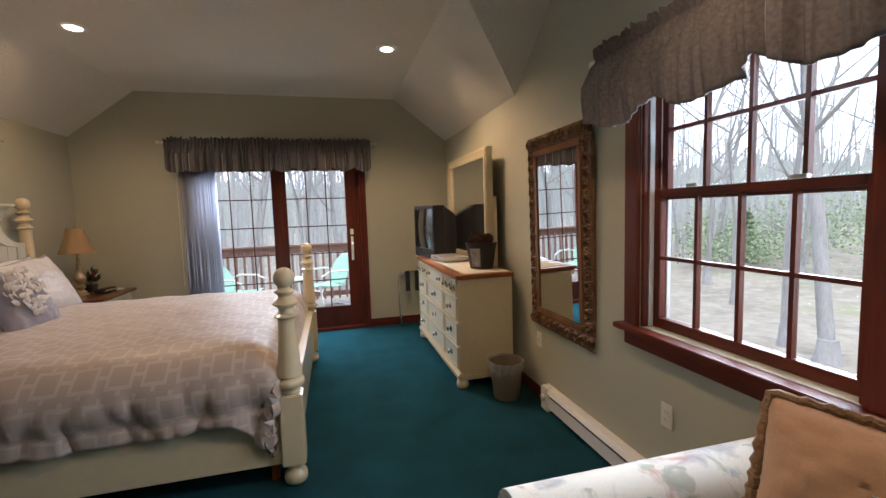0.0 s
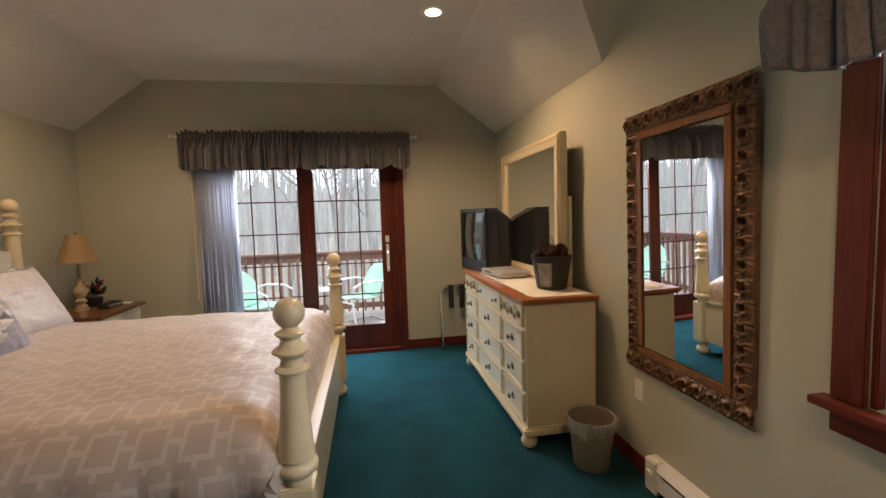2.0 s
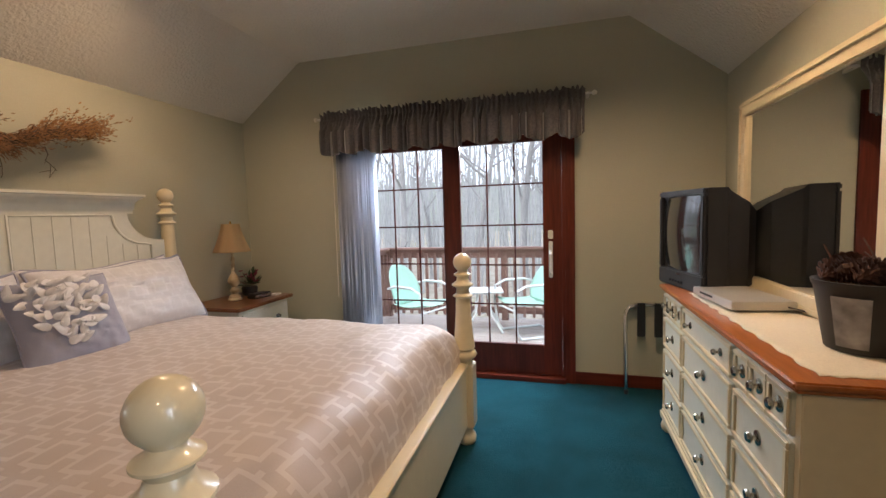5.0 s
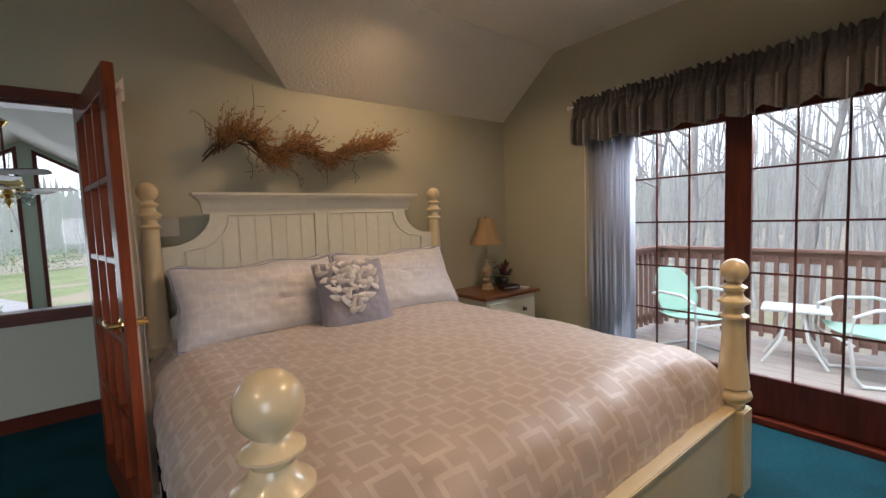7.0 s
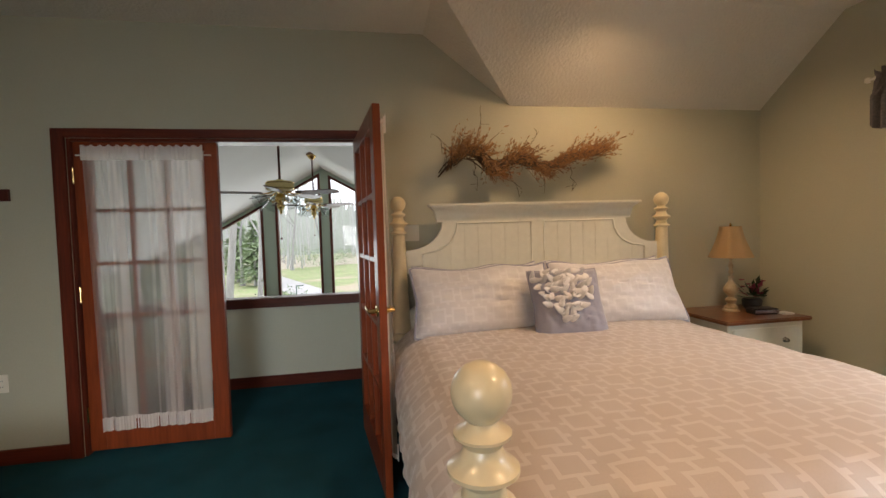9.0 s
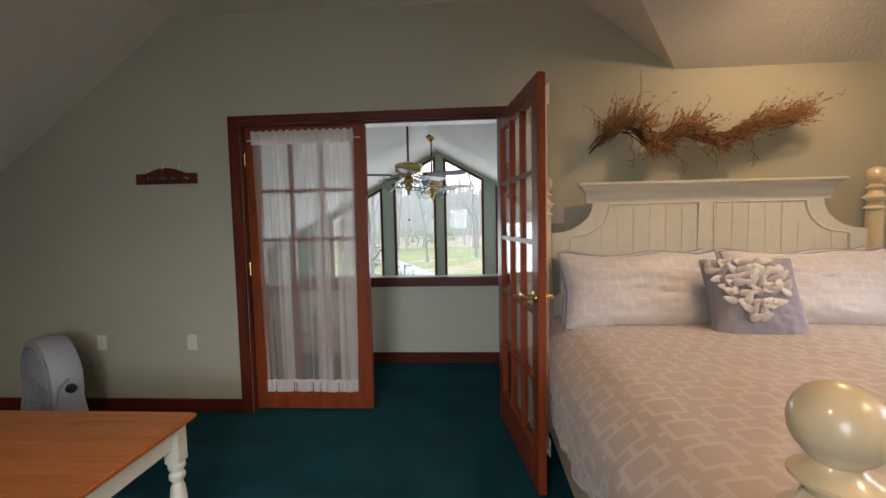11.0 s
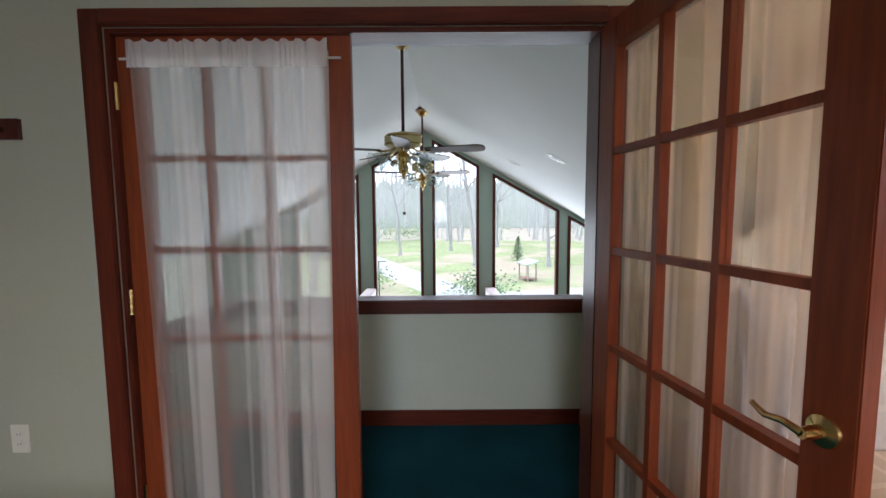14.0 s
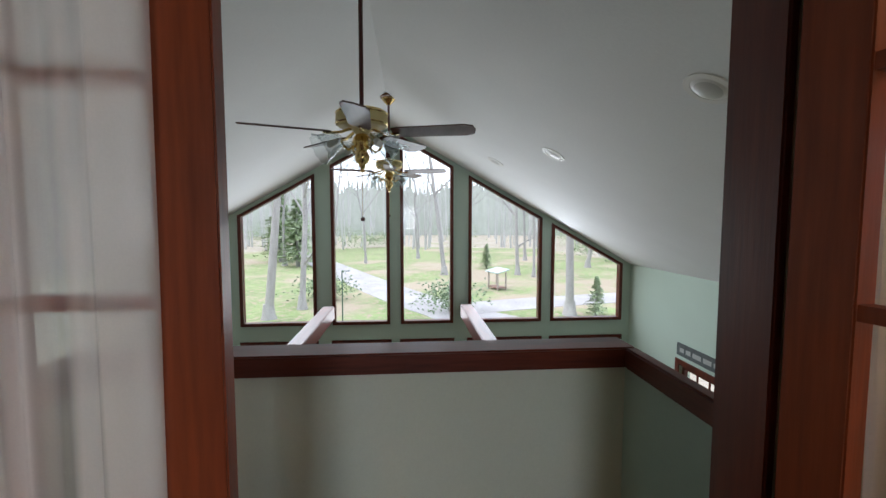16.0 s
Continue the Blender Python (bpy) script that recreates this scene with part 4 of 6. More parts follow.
def drawer(y0, y1, z0, z1, knobs):
    z0, z1 = z0 + F, z1 + F
    d = dbox("drawer", (DX0 - 0.012, DX0 + 0.01, y0, y1, z0, z1), CREAM_COOL, 0.002)
    w = 0.02
    for b in ((y0, y1, z0, z0 + w), (y0, y1, z1 - w, z1), (y0, y0 + w, z0 + w, z1 - w), (y1 - w, y1, z0 + w, z1 - w)):
        dbox("edge_moulding", (DX0 - 0.021, DX0 - 0.0125, *b), CREAM, 0.003, d)
    for k, ky in enumerate(knobs):
        big = len(knobs) < 2
        s = 1.0 if big else 0.7
        prof = [(0.026 * s, 0.0), (0.024 * s, 0.004), (0.008 * s, 0.008), (0.007 * s, 0.016), (0.016 * s, 0.02), (0.019 * s, 0.027), (0.014 * s, 0.034), (0.0, 0.036)]
        part("knob", lathe(prof, 14, m=dm @ pose(DX0 - 0.0125, ky, (z0 + z1) / 2, 0, -90, 0)), KNOB, d, "round nickel knob", smooth=True)


for ci, (y0, y1) in enumerate(cols):
    for z0, z1 in rows_z:
        drawer(y0, y1, z0, z1, [(y0 + y1) / 2])
    if ci == 1:
        drawer(y0, y1, 0.755, 0.885, [y0 + 0.12, y1 - 0.12])
    else:
        third = (y1 - y0) / 3
        for k in range(3):
            drawer(y0 + k * third + 0.002, y0 + (k + 1) * third - 0.002, 0.755, 0.885, [y0 + (k + 0.5) * third - 0.001, ] * 1)

# lace runner lying on the top
tagged(part("table_runner", sheet(lambda u, v: (DX0 + 0.05 + 0.4 * u + 0.006 * math.sin(v * 60), DRY0 + 0.03 + 1.25 * v + 0.006 * math.sin(u * 40), DT + 0.003 + 0.001 * math.sin(u * 30 + v * 70)), 16, 60), LACE, smooth=True),
       "cream lace runner spread on the dresser top", "table runner")
thicken(bpy.data.objects["table_runner"], 0.002)

# mirror standing on the dresser
MX = 1.47
mir = base("dresser_mirror", pose(MX, 5.115, DT + 0.006), "cream-framed rectangular mirror standing on the dresser", "mirror")
hw, hh, fw = 0.62, 1.058, 0.085
for nm, b in (("frame_rail", (-0.03, 0.03, -hw, hw, 0, fw)), ("frame_rail", (-0.03, 0.03, -hw, hw, hh - fw, hh)), ("frame_stile", (-0.03, 0.03, -hw, -hw + fw, fw, hh - fw)), ("frame_stile", (-0.03, 0.03, hw - fw, hw, fw, hh - fw))):
    fr = part(nm, box(*b), CREAM, mir, bevel=0.006)
for b in ((-0.04, -0.031, -hw + 0.012, hw - 0.012, 0.012, 0.035), (-0.04, -0.031, -hw + 0.012, hw - 0.012, hh - 0.035, hh - 0.012), (-0.04, -0.031, -hw + 0.012, -hw + 0.035, 0.036, hh - 0.036), (-0.04, -0.031, hw - 0.035, hw - 0.012, 0.036, hh - 0.036)):
    part("frame_bead", box(*b), CREAM, mir, bevel=0.004)
part("glass", box(-0.012, -0.006, -hw + fw, hw - fw, fw, hh - fw), MIRROR, mir, "silvered mirror glass")
part("backing", box(0.0, 0.02, -hw + fw - 0.01, hw - fw + 0.01, fw - 0.01, hh - fw + 0.01), BROWN_TOP, mir)
for y in (-hw + 0.03, hw - 0.03):
    part("support", box(0.031, 0.062, y - 0.03, y + 0.03, 0, 0.62), CREAM, mir, bevel=0.004)

# tube television on the far end of the dresser
SCREEN = material("dark_tube_glass", (0.02, 0.024, 0.026), 0.06, vary=0.05, spec=0.9, coat=1.0)
tv = base("television", pose(1.13, 5.63, DT + 0.006, 0, 0, -78), "old dark grey tube television on the dresser", "television")
w, h = 0.52, 0.57
bm = bmesh.new()
loops = []
for y, sx, z0, z1 in ((0, 1, 0, h), (0.10, 1, 0.0, h), (0.12, 0.96, 0.01, h - 0.02), (0.24, 0.8, 0.03, h - 0.08), (0.34, 0.55, 0.06, h - 0.16), (0.42, 0.5, 0.08, h - 0.2)):
    loops.append([bm.verts.new((a * w / 2 * sx, y, z)) for a, z in ((-1, z0), (1, z0), (1, z1), (-1, z1))])
for a, b in zip(loops, loops[1:]):
    for k in range(4):
        bm.faces.new((a[k], a[(k + 1) % 4], b[(k + 1) % 4], b[k]))
bm.faces.new(loops[0][::-1])
bm.faces.new(loops[-1])
part("cabinet", bm, GREY_PL, tv, bevel=0.006)
for b in ((-w / 2, w / 2, h - 0.035, h), (-w / 2, w / 2, 0, 0.10), (-w / 2, -w / 2 + 0.035, 0.10, h - 0.035), (w / 2 - 0.035, w / 2, 0.10, h - 0.035)):
    part("bezel", box(b[0], b[1], -0.025, -0.001, b[2], b[3]), GREY_PL, tv, bevel=0.007)


def tube_face(u, v):
    x, z = (2 * u - 1), (2 * v - 1)
    return (x * (w / 2 - 0.036), -0.022 + 0.03 * (x * x * 0.7 + z * z * 0.5) - 0.006, 0.10 + (h - 0.135) * v)


part("screen", sheet(tube_face, 16, 14), SCREEN, tv, "curved dark glass screen", smooth=True)
part("badge", box(-0.03, 0.03, -0.027, -0.0255, 0.076, 0.084), CHROME, tv)
for k in range(5):
    part("button", lathe([(0.008, 0), (0.008, 0.006), (0, 0.007)], 10, m=pose(-0.1 + 0.035 * k, -0.0255, 0.035, 90)), BLACK, tv)

# flat silver player and its remote
dvd = base("disc_player", pose(1.275, 5.20, DT + 0.008, 0, 0, -84), "flat silver disc player lying on the dresser", "disc player")
SILVER = material("silver_painted_case", (0.52, 0.5, 0.46), 0.4, 0.5, vary=0.03)
part("case", box(-0.21, 0.21, -0.13, 0.13, 0.006, 0.045), SILVER, dvd, bevel=0.004)
part("tray_slot", box(-0.12, 0.02, -0.132, -0.1305, 0.024, 0.034), BLACK, dvd)
for x in (-0.17, 0.17):
    for y in (-0.1, 0.1):
        part("rubber_foot", box(x - 0.012, x + 0.012, y - 0.012, y + 0.012, 0, 0.006), BLACK, dvd)
cord = tube([(1.42 + 0.06 * math.sin(k * 0.9), 5.32 - 0.05 * k, DT + 0.012 + 0.02 * abs(math.sin(k * 0.8))) for k in range(12)], 0.004, sides=6)
tagged(part("power_cord", cord, BLACK, smooth=True), "thin black power cord looped on the dresser", "cable")

# pot of pine cones
POT = material("dark_painted_tin", (0.024, 0.022, 0.021), 0.5, vary=0.25, grain=12, blotch=8)
CONE = material("brown_pine_cone", (0.085, 0.035, 0.022), 0.8, vary=0.4, grain=40)
pot = base("plant_pot", pose(1.375, 4.49, DT + 0.006), "dark tin pot with a pale label holding pine cones and twigs", "pot")
part("pail", lathe([(0.098, 0.0), (0.1, 0.004), (0.132, 0.2), (0.137, 0.208), (0.14, 0.222), (0.134, 0.224), (0.126, 0.215), (0.096, 0.02), (0, 0.018)], 32), POT, pot, smooth=True)
lab_bm = sheet(lambda u, v: tuple(Vector((math.cos(3.55 + 0.75 * u), math.sin(3.55 + 0.75 * u), 0)) * (0.1035 + 0.032 * (0.02 + 0.18 * v) / 0.2) + Vector((0, 0, 0.02 + 0.16 * v))), 10, 4)
part("label", lab_bm, material("worn_pale_label", (0.3, 0.29, 0.29), 0.7, vary=0.35, grain=20, blotch=14), pot, "worn pale rectangular label", smooth=True)


def pine_cone(x, y, z, s, turn):
    bm = bmesh.new()
    for i in range(9):
        for k in range(7):
            a = k * 2 * math.pi / 7 + i * 0.45
            r = s * math.sin(math.pi * (i + 1.2) / 11) * 0.62
            zz = s * (i / 9 - 0.5) * 1.1
            d = Vector((math.cos(a), math.sin(a), 0))
            q = Vector((-d.y, d.x, 0))
            p = [d * r * 0.4 + Vector((0, 0, zz)), d * r * 1.1 + q * s * 0.12 + Vector((0, 0, zz + s * 0.08)), d * r * 1.25 + Vector((0, 0, zz + s * 0.14)), d * r * 1.1 - q * s * 0.12 + Vector((0, 0, zz + s * 0.08))]
            bm.faces.new([bm.verts.new(c) for c in p])
    lathe([(0, -s * 0.5), (s * 0.3, -s * 0.2), (s * 0.3, s * 0.2), (0, s * 0.5)], 8, bm)
    ob = part("pine_cone", bm, CONE, pot)
    ob.matrix_local = pose(x, y, z, *turn)


for k in range(11):
    a = k * 2.4
    r = 0.028 * math.sqrt(k)
    pine_cone(r * math.cos(a), r * math.sin(a), 0.238 + 0.02 * rnd.random(), rnd.uniform(0.055, 0.075), (rnd.uniform(30, 120), rnd.uniform(-60, 60), rnd.uniform(0, 360)))
for p in ([(0.03, 0.02, 0.2), (0.05, 0.05, 0.28), (0.04, 0.1, 0.35)], [(-0.04, 0.05, 0.2), (-0.05, 0.08, 0.27), (-0.07, 0.1, 0.33)], [(0.0, -0.02, 0.2), (0.02, -0.03, 0.27), (0.0, 0.02, 0.31)]):
    part("twig", tube(p, 0.005, sides=6, taper=0.5), CONE, pot, smooth=True)

# folded luggage rack leaning in the corner
rack = base("luggage_rack", pose(1.04, 6.27, F), "folded chrome luggage rack with black straps against the wall", "luggage rack")
for dy, y2 in ((0, 0.06), (0.045, 0.1)):
    part("leg_frame", tube([(-0.13, dy, 0.012), (-0.13, y2 * 0.8 + dy * 0.3, 0.60), (-0.10, y2 + 0.01, 0.66), (-0.02, y2 + 0.015, 0.68), (0.12, y2 + 0.015, 0.68), (0.19, y2 + 0.01, 0.66), (0.22, y2 * 0.8 + dy * 0.3, 0.60), (0.22, dy, 0.012)], 0.012, sides=10), CHROME, rack, smooth=True)
for x in (-0.02, 0.10):
    part("strap", box(x - 0.028, x + 0.028, 0.035, 0.052, 0.44, 0.70), BLACK, rack, "black webbing strap", bevel=0.004)
for x in (-0.13, 0.22):
    part("rubber_foot", lathe([(0.016, 0), (0.016, 0.03), (0.012, 0.034)], 10, m=pose(x, 0, 0)), BLACK, rack)

# ---------- wall mirror in a carved frame ----------
CARVED = material("dark_carved_giltwood", (0.25, 0.13, 0.058), 0.38, 0.25, tint=(0.05, 0.022, 0.01), grain=45, blotch=18, bump=0.4, bump_scale=90)
BROWN_F = wood("brown_frame_wood", (0.13, 0.052, 0.02), (0.26, 0.115, 0.045), 0.4)
wm = base("wall_mirror", pose(E - 0.004, 3.522, 1.225), "tall wall mirror in a carved brown and gilt frame", "mirror")
wm.rotation_euler = (0, radians(-1.0), 0)
hy, hz, fw = 0.400, 0.687, 0.098
part("glass", box(-0.024, -0.020, -hy + fw + 0.046, hy - fw - 0.046, -hz + fw + 0.046, hz - fw - 0.046), MIRROR, wm, "bevelled mirror glass")
part("backing", box(-0.02, -0.002, -hy + fw - 0.004, hy - fw + 0.004, -hz + fw - 0.004, hz - fw + 0.004), BROWN_F, wm)
a, b = hy - fw, hz - fw
for bx in ((-a, a, b - 0.046, b), (-a, a, -b, -b + 0.046), (-a, -a + 0.046, -b + 0.046, b - 0.046), (a - 0.046, a, -b + 0.046, b - 0.046)):
    part("inner_frame", box(-0.032, -0.019, *bx), BROWN_F, wm, bevel=0.01)


def carved(u0, u1, v0, v1, horizontal, seed):
    """A run of scrolling leaf relief."""
    def f(u, v):
        y, z = u0 + (u1 - u0) * u, v0 + (v1 - v0) * v
        along, across = (y, v) if horizontal else (z, u)
        prof = math.sin(math.pi * min(1, max(0, across))) ** 0.5
        da, dc = (along / 0.083) % 1.0 - 0.5, across - 0.5
        rad, ang = math.hypot(da, dc), math.atan2(dc, da)
        curl = 0.5 + 0.5 * math.sin(ang * 7 + rad * 22 + seed)
        n = noise.noise(Vector((y * 95, z * 95, seed)))
        n2 = noise.noise(Vector((y * 40, z * 40, seed + 4)))
        rim = math.exp(-((rad - 0.27) / 0.08) ** 2)
        h = 0.02 + prof * (0.006 + 0.012 * rim + 0.010 * curl * min(1.0, rad * 2.2) + 0.003 * n + 0.002 * n2)
        if rad < 0.19:
            h = 0.005
        if across < 0.01 or across > 0.99:
            h = 0.002
        e = 0.002 * n * (1 - prof)
        return (-h, y + (0 if horizontal else e * 1.5), z + (e * 1.5 if horizontal else 0))
    nu, nv = (int(abs(u1 - u0) / 0.0045), 20) if horizontal else (20, int(abs(v1 - v0) / 0.0045))
    bm = sheet(f, nu, nv)
    eyes = [q for q in bm.faces if all(abs(v.co.x + 0.005) < 1e-6 for v in q.verts)]
    bmesh.ops.delete(bm, geom=eyes, context="FACES")
    return bm


for args in ((-hy, hy, hz - fw, hz, True, 1), (-hy, hy, -hz, -hz + fw, True, 2), (-hy, -hy + fw, -hz + fw, hz - fw, False, 3), (hy - fw, hy, -hz + fw, hz - fw, False, 4)):
    part("carved_moulding", carved(*args), CARVED, wm, "deeply carved scrolling leaf moulding", smooth=True)

# ---------- nightstand, lamp and what stands on it ----------
ns = base("nightstand", pose(-2.27, 5.90, F), "pale green-cream nightstand with a brown stained top", "nightstand")
h = 0.725
part("top", box(-0.27, 0.30, -0.35, 0.35, h - 0.028, h), BROWN_TOP, ns, "brown stained wooden top", bevel=0.007)
part("body", box(-0.25, 0.26, -0.31, 0.31, 0.06, h - 0.029), CREAM_COOL, ns, bevel=0.004)
part("plinth", box(-0.255, 0.275, -0.325, 0.325, 0.0, 0.06), CREAM_COOL, ns, bevel=0.008)
for z0, z1 in ((0.47, 0.66), (0.27, 0.45), (0.08, 0.25)):
    d = part("drawer", box(0.2605, 0.276, -0.28, 0.28, z0, z1), CREAM_COOL, ns, bevel=0.004)
    for y in (-0.14, 0.14):
        part("knob", lathe([(0.02, 0), (0.018, 0.004), (0.007, 0.01), (0.016, 0.02), (0.012, 0.028), (0, 0.03)], 14, m=pose(0.2765, y, (z0 + z1) / 2, 0, 90, 0)), KNOB, d, "round nickel knob", smooth=True)
NT = F + h
SHADE = cloth("ivory_lamp_shade", (0.62, 0.45, 0.26), through=0.45)
STONE = material("cream_marbled_ceramic", (0.55, 0.47, 0.33), 0.3, tint=(0.28, 0.19, 0.1), grain=18, blotch=9, coat=0.4)
lamp = base("table_lamp", pose(-2.31, 5.90, NT), "cream ceramic table lamp with an ivory bell shade on the nightstand", "lamp")
part("lamp_base", lathe([(0.057, 0), (0.059, 0.012), (0.045, 0.02), (0.048, 0.035), (0.033, 0.05), (0.021, 0.06), (0.037, 0.075), (0.041, 0.09), (0.025, 0.105), (0.020, 0.115), (0.034, 0.13), (0.051, 0.16), (0.049, 0.185), (0.033, 0.21), (0.018, 0.235), (0.015, 0.255), (0.021, 0.268), (0.011, 0.285)], 24), STONE, lamp, smooth=True)
part("stem", lathe([(0.011, 0.285), (0.02, 0.305), (0.012, 0.325), (0.019, 0.35), (0.010, 0.385), (0.013, 0.42), (0.006, 0.43), (0.006, 0.6), (0.0, 0.602)], 14), STONE, lamp, smooth=True)
shade_bm = lathe([(0.145, 0.42), (0.141, 0.43), (0.112, 0.50), (0.085, 0.58), (0.068, 0.65), (0.071, 0.66)], 40)
for f in [f for f in shade_bm.faces if len(f.verts) > 4]:
    shade_bm.faces.remove(f)
for v in shade_bm.verts:
    a = math.atan2(v.co.y, v.co.x)
    k = 1 + 0.025 * math.cos(8 * a)
    v.co.x *= k
    v.co.y *= k
thicken(part("shade", shade_bm, SHADE, lamp, "ivory fabric bell shade", smooth=True), 0.003)
part("finial", lathe([(0.006, 0.602), (0.006, 0.66), (0.010, 0.67), (0.004, 0.685), (0, 0.687)], 10), BRASS, lamp, smooth=True)

LEAFY = material("dark_silk_leaves", (0.03, 0.055, 0.02), 0.6, vary=0.3)
ROSE = material("dusty_pink_silk_petals", (0.32, 0.06, 0.10), 0.7, vary=0.3)
posy = base("potted_flowers", pose(-2.34, 6.12, NT), "small pot of dark leaves and dusty pink silk flowers", "plant")
part("pot", lathe([(0.05, 0), (0.065, 0.02), (0.07, 0.07), (0.06, 0.085), (0.05, 0.086), (0, 0.07)], 20), BLACK, posy, smooth=True)
for k in range(46):
    a, el = rnd.uniform(0, 6.28), rnd.uniform(0.1, 1.3)
    d = Vector((math.cos(a) * math.cos(el), math.sin(a) * math.cos(el), math.sin(el)))
    o = Vector((0, 0, 0.09)) + d * rnd.uniform(0.05, 0.15)
    q = d.cross(Vector((0.3, 0.2, 0.9))).normalized() * 0.018
    bm = bmesh.new()
    bm.faces.new([bm.verts.new(c) for c in (o - d * 0.035, o + q, o + d * 0.04, o - q)])
    part("leaf", bm, ROSE if k % 3 == 0 else LEAFY, posy)
for k in range(7):
    a = k * 0.9
    c = Vector((0.07 * math.cos(a), 0.07 * math.sin(a), 0.19 + 0.03 * math.sin(k * 2)))
    bm = bmesh.new()
    for i in range(7):
        b = i * 0.9
        e, g = Vector((math.cos(b), math.sin(b), 0.5)) * 0.022, Vector((-math.sin(b), math.cos(b), 0.2)) * 0.012
        bm.faces.new([bm.verts.new(c + v) for v in (Vector((0, 0, 0)), e * 0.6 + g, e, e * 0.6 - g)])
    part("flower", bm, ROSE, posy)
clock = base("clock_radio", pose(-2.15, 6.02, NT, 0, 0, 80), "small black clock radio with a silver edge", "clock")
part("case", box(-0.09, 0.09, -0.045, 0.06, 0, 0.045), BLACK, clock, bevel=0.008)
part("trim", box(-0.088, 0.088, -0.0475, -0.0455, 0.012, 0.034), CHROME, clock)
tagged(part("note_pad", box(-2.14, -2.06, 6.12, 6.20, NT, NT + 0.012), WHITE, bevel=0.002), "small white note pad on the nightstand", "note pad")


# ---------- valances ----------
VAL = cloth("slate_brown_valance", (0.165, 0.155, 0.16), through=0.06, vary=0.3, grain=70)
LINING = cloth("white_valance_lining", (0.5, 0.5, 0.5), through=0.2)


def valance(name, length, drop, m, label, scallops, depth, puffy):
    """Gathered fabric on a rod; x runs along it, y towards the room, z up from the rod."""
    v = base(name, m, label, "valance")
    part("rod", tube([(-0.05, 0, 0), (length + 0.05, 0, 0)], 0.008), WHITE, v, "white curtain rod", smooth=True)
    for x in (-0.065, length + 0.065):
        part("finial", lathe([(0.0, -0.02), (0.014, -0.014), (0.018, 0), (0.014, 0.014), (0.0, 0.02)], 12, m=pose(x, 0, 0)), PLASTIC_W, v, smooth=True)
    for x in (-0.02, length + 0.02):
        part("bracket", box(x - 0.01, x + 0.01, -depth + 0.001, 0, -0.012, 0.012), WHITE, v)
    per = length / scallops

    def cloth_at(u, w):
        x = length * u
        q = (x / per) % 1.0
        n = noise.noise(Vector((x * 7, 0.3, 1.7)))
        low = drop * (1 - ((0.23 if puffy else 0.15) + 0.05 * n) * (1 - abs(math.sin(math.pi * (q + 0.06 * n))) ** 0.8))
        z = 0.045 + (-low - 0.045) * w
        gather = math.sin(x * 2 * math.pi / 0.034 + 4 * n) * 0.009
        fold = abs(math.sin(x * math.pi / (0.15 if puffy else 0.072) + 3.0 * n)) ** 0.5 * (0.065 if puffy else 0.075 + 0.05 * n) + 0.008 * math.sin(x * 2 * math.pi / 0.05 + 5 * n)
        open_ = min(1.0, max(0.0, (w - 0.16) / 0.35))
        pinch = math.exp(-((w - 0.16) / 0.05) ** 2)
        y = 0.03 + gather * (1 - open_) * 2.4 + fold * open_ - 0.016 * pinch + (0.028 * math.sin(math.pi * min(1, max(0, (w - 0.2) / 0.8))) * (0.6 + 0.4 * math.sin(2 * math.pi * q)) if puffy else 0.015 * open_)
        flare = 0.012 * open_ * math.sin(x * 41 + 2)
        return (x + flare, max(0.011, y), z + (0.012 * math.sin(x * 150 + 6 * n) + 0.009 * math.sin(x * 61 + 9 * n)) * max(0, 1 - w * 9))

    thicken(part("fabric", sheet(cloth_at, int(length / 0.005), 26), VAL, v, "gathered slate-brown fabric", smooth=True), 0.003)
    part("lining", sheet(lambda u, w: tuple(Vector(cloth_at(u, 0.45 + 0.55 * w)) + Vector((0, -0.006, 0))), int(length / 0.012), 8), LINING, v, "white lining at the hem", smooth=True)
    return v


valance("valance", 2.22, 0.34, pose(0.62, N - 0.12, 2.245, 0, 0, 180), "gathered slate-brown valance over the sliding door", 10, 0.12, False)
valance("valance", 1.36, 0.375, pose(E - 0.10, 1.59, 2.145, 0, 0, 90), "puffed slate-brown valance over the sash window", 3, 0.10, True)

# ---------- stacked vertical blinds at the sliding door ----------
VANE = cloth("pale_grey_vertical_vane", (0.60, 0.63, 0.70), through=0.55)
blind = base("vertical_blind", pose(-1.5, N - 0.085, 2.06), "stacked pale vertical blind drawn to one side of the sliding door", "blind")
part("head_rail", box(0.0, 2.03, -0.025, 0.025, 0.0, 0.045), WHITE, blind, bevel=0.004)
for k in range(14):
    x = 0.03 + 0.026 * k
    swing = 0.012 + 0.010 * math.sin(k * 2.3)
    bm = sheet(lambda u, v: (x + (u - 0.5) * 2 * swing, (u - 0.5) * 0.082, -2.02 + 2.015 * v), 4, 1)
    thicken(part("vane", bm, VANE, blind, smooth=True), 0.0012)
part("wand", tube([(0.0, -0.06, -0.02), (-0.005, -0.06, -1.4)], 0.004), PLASTIC_W, blind)

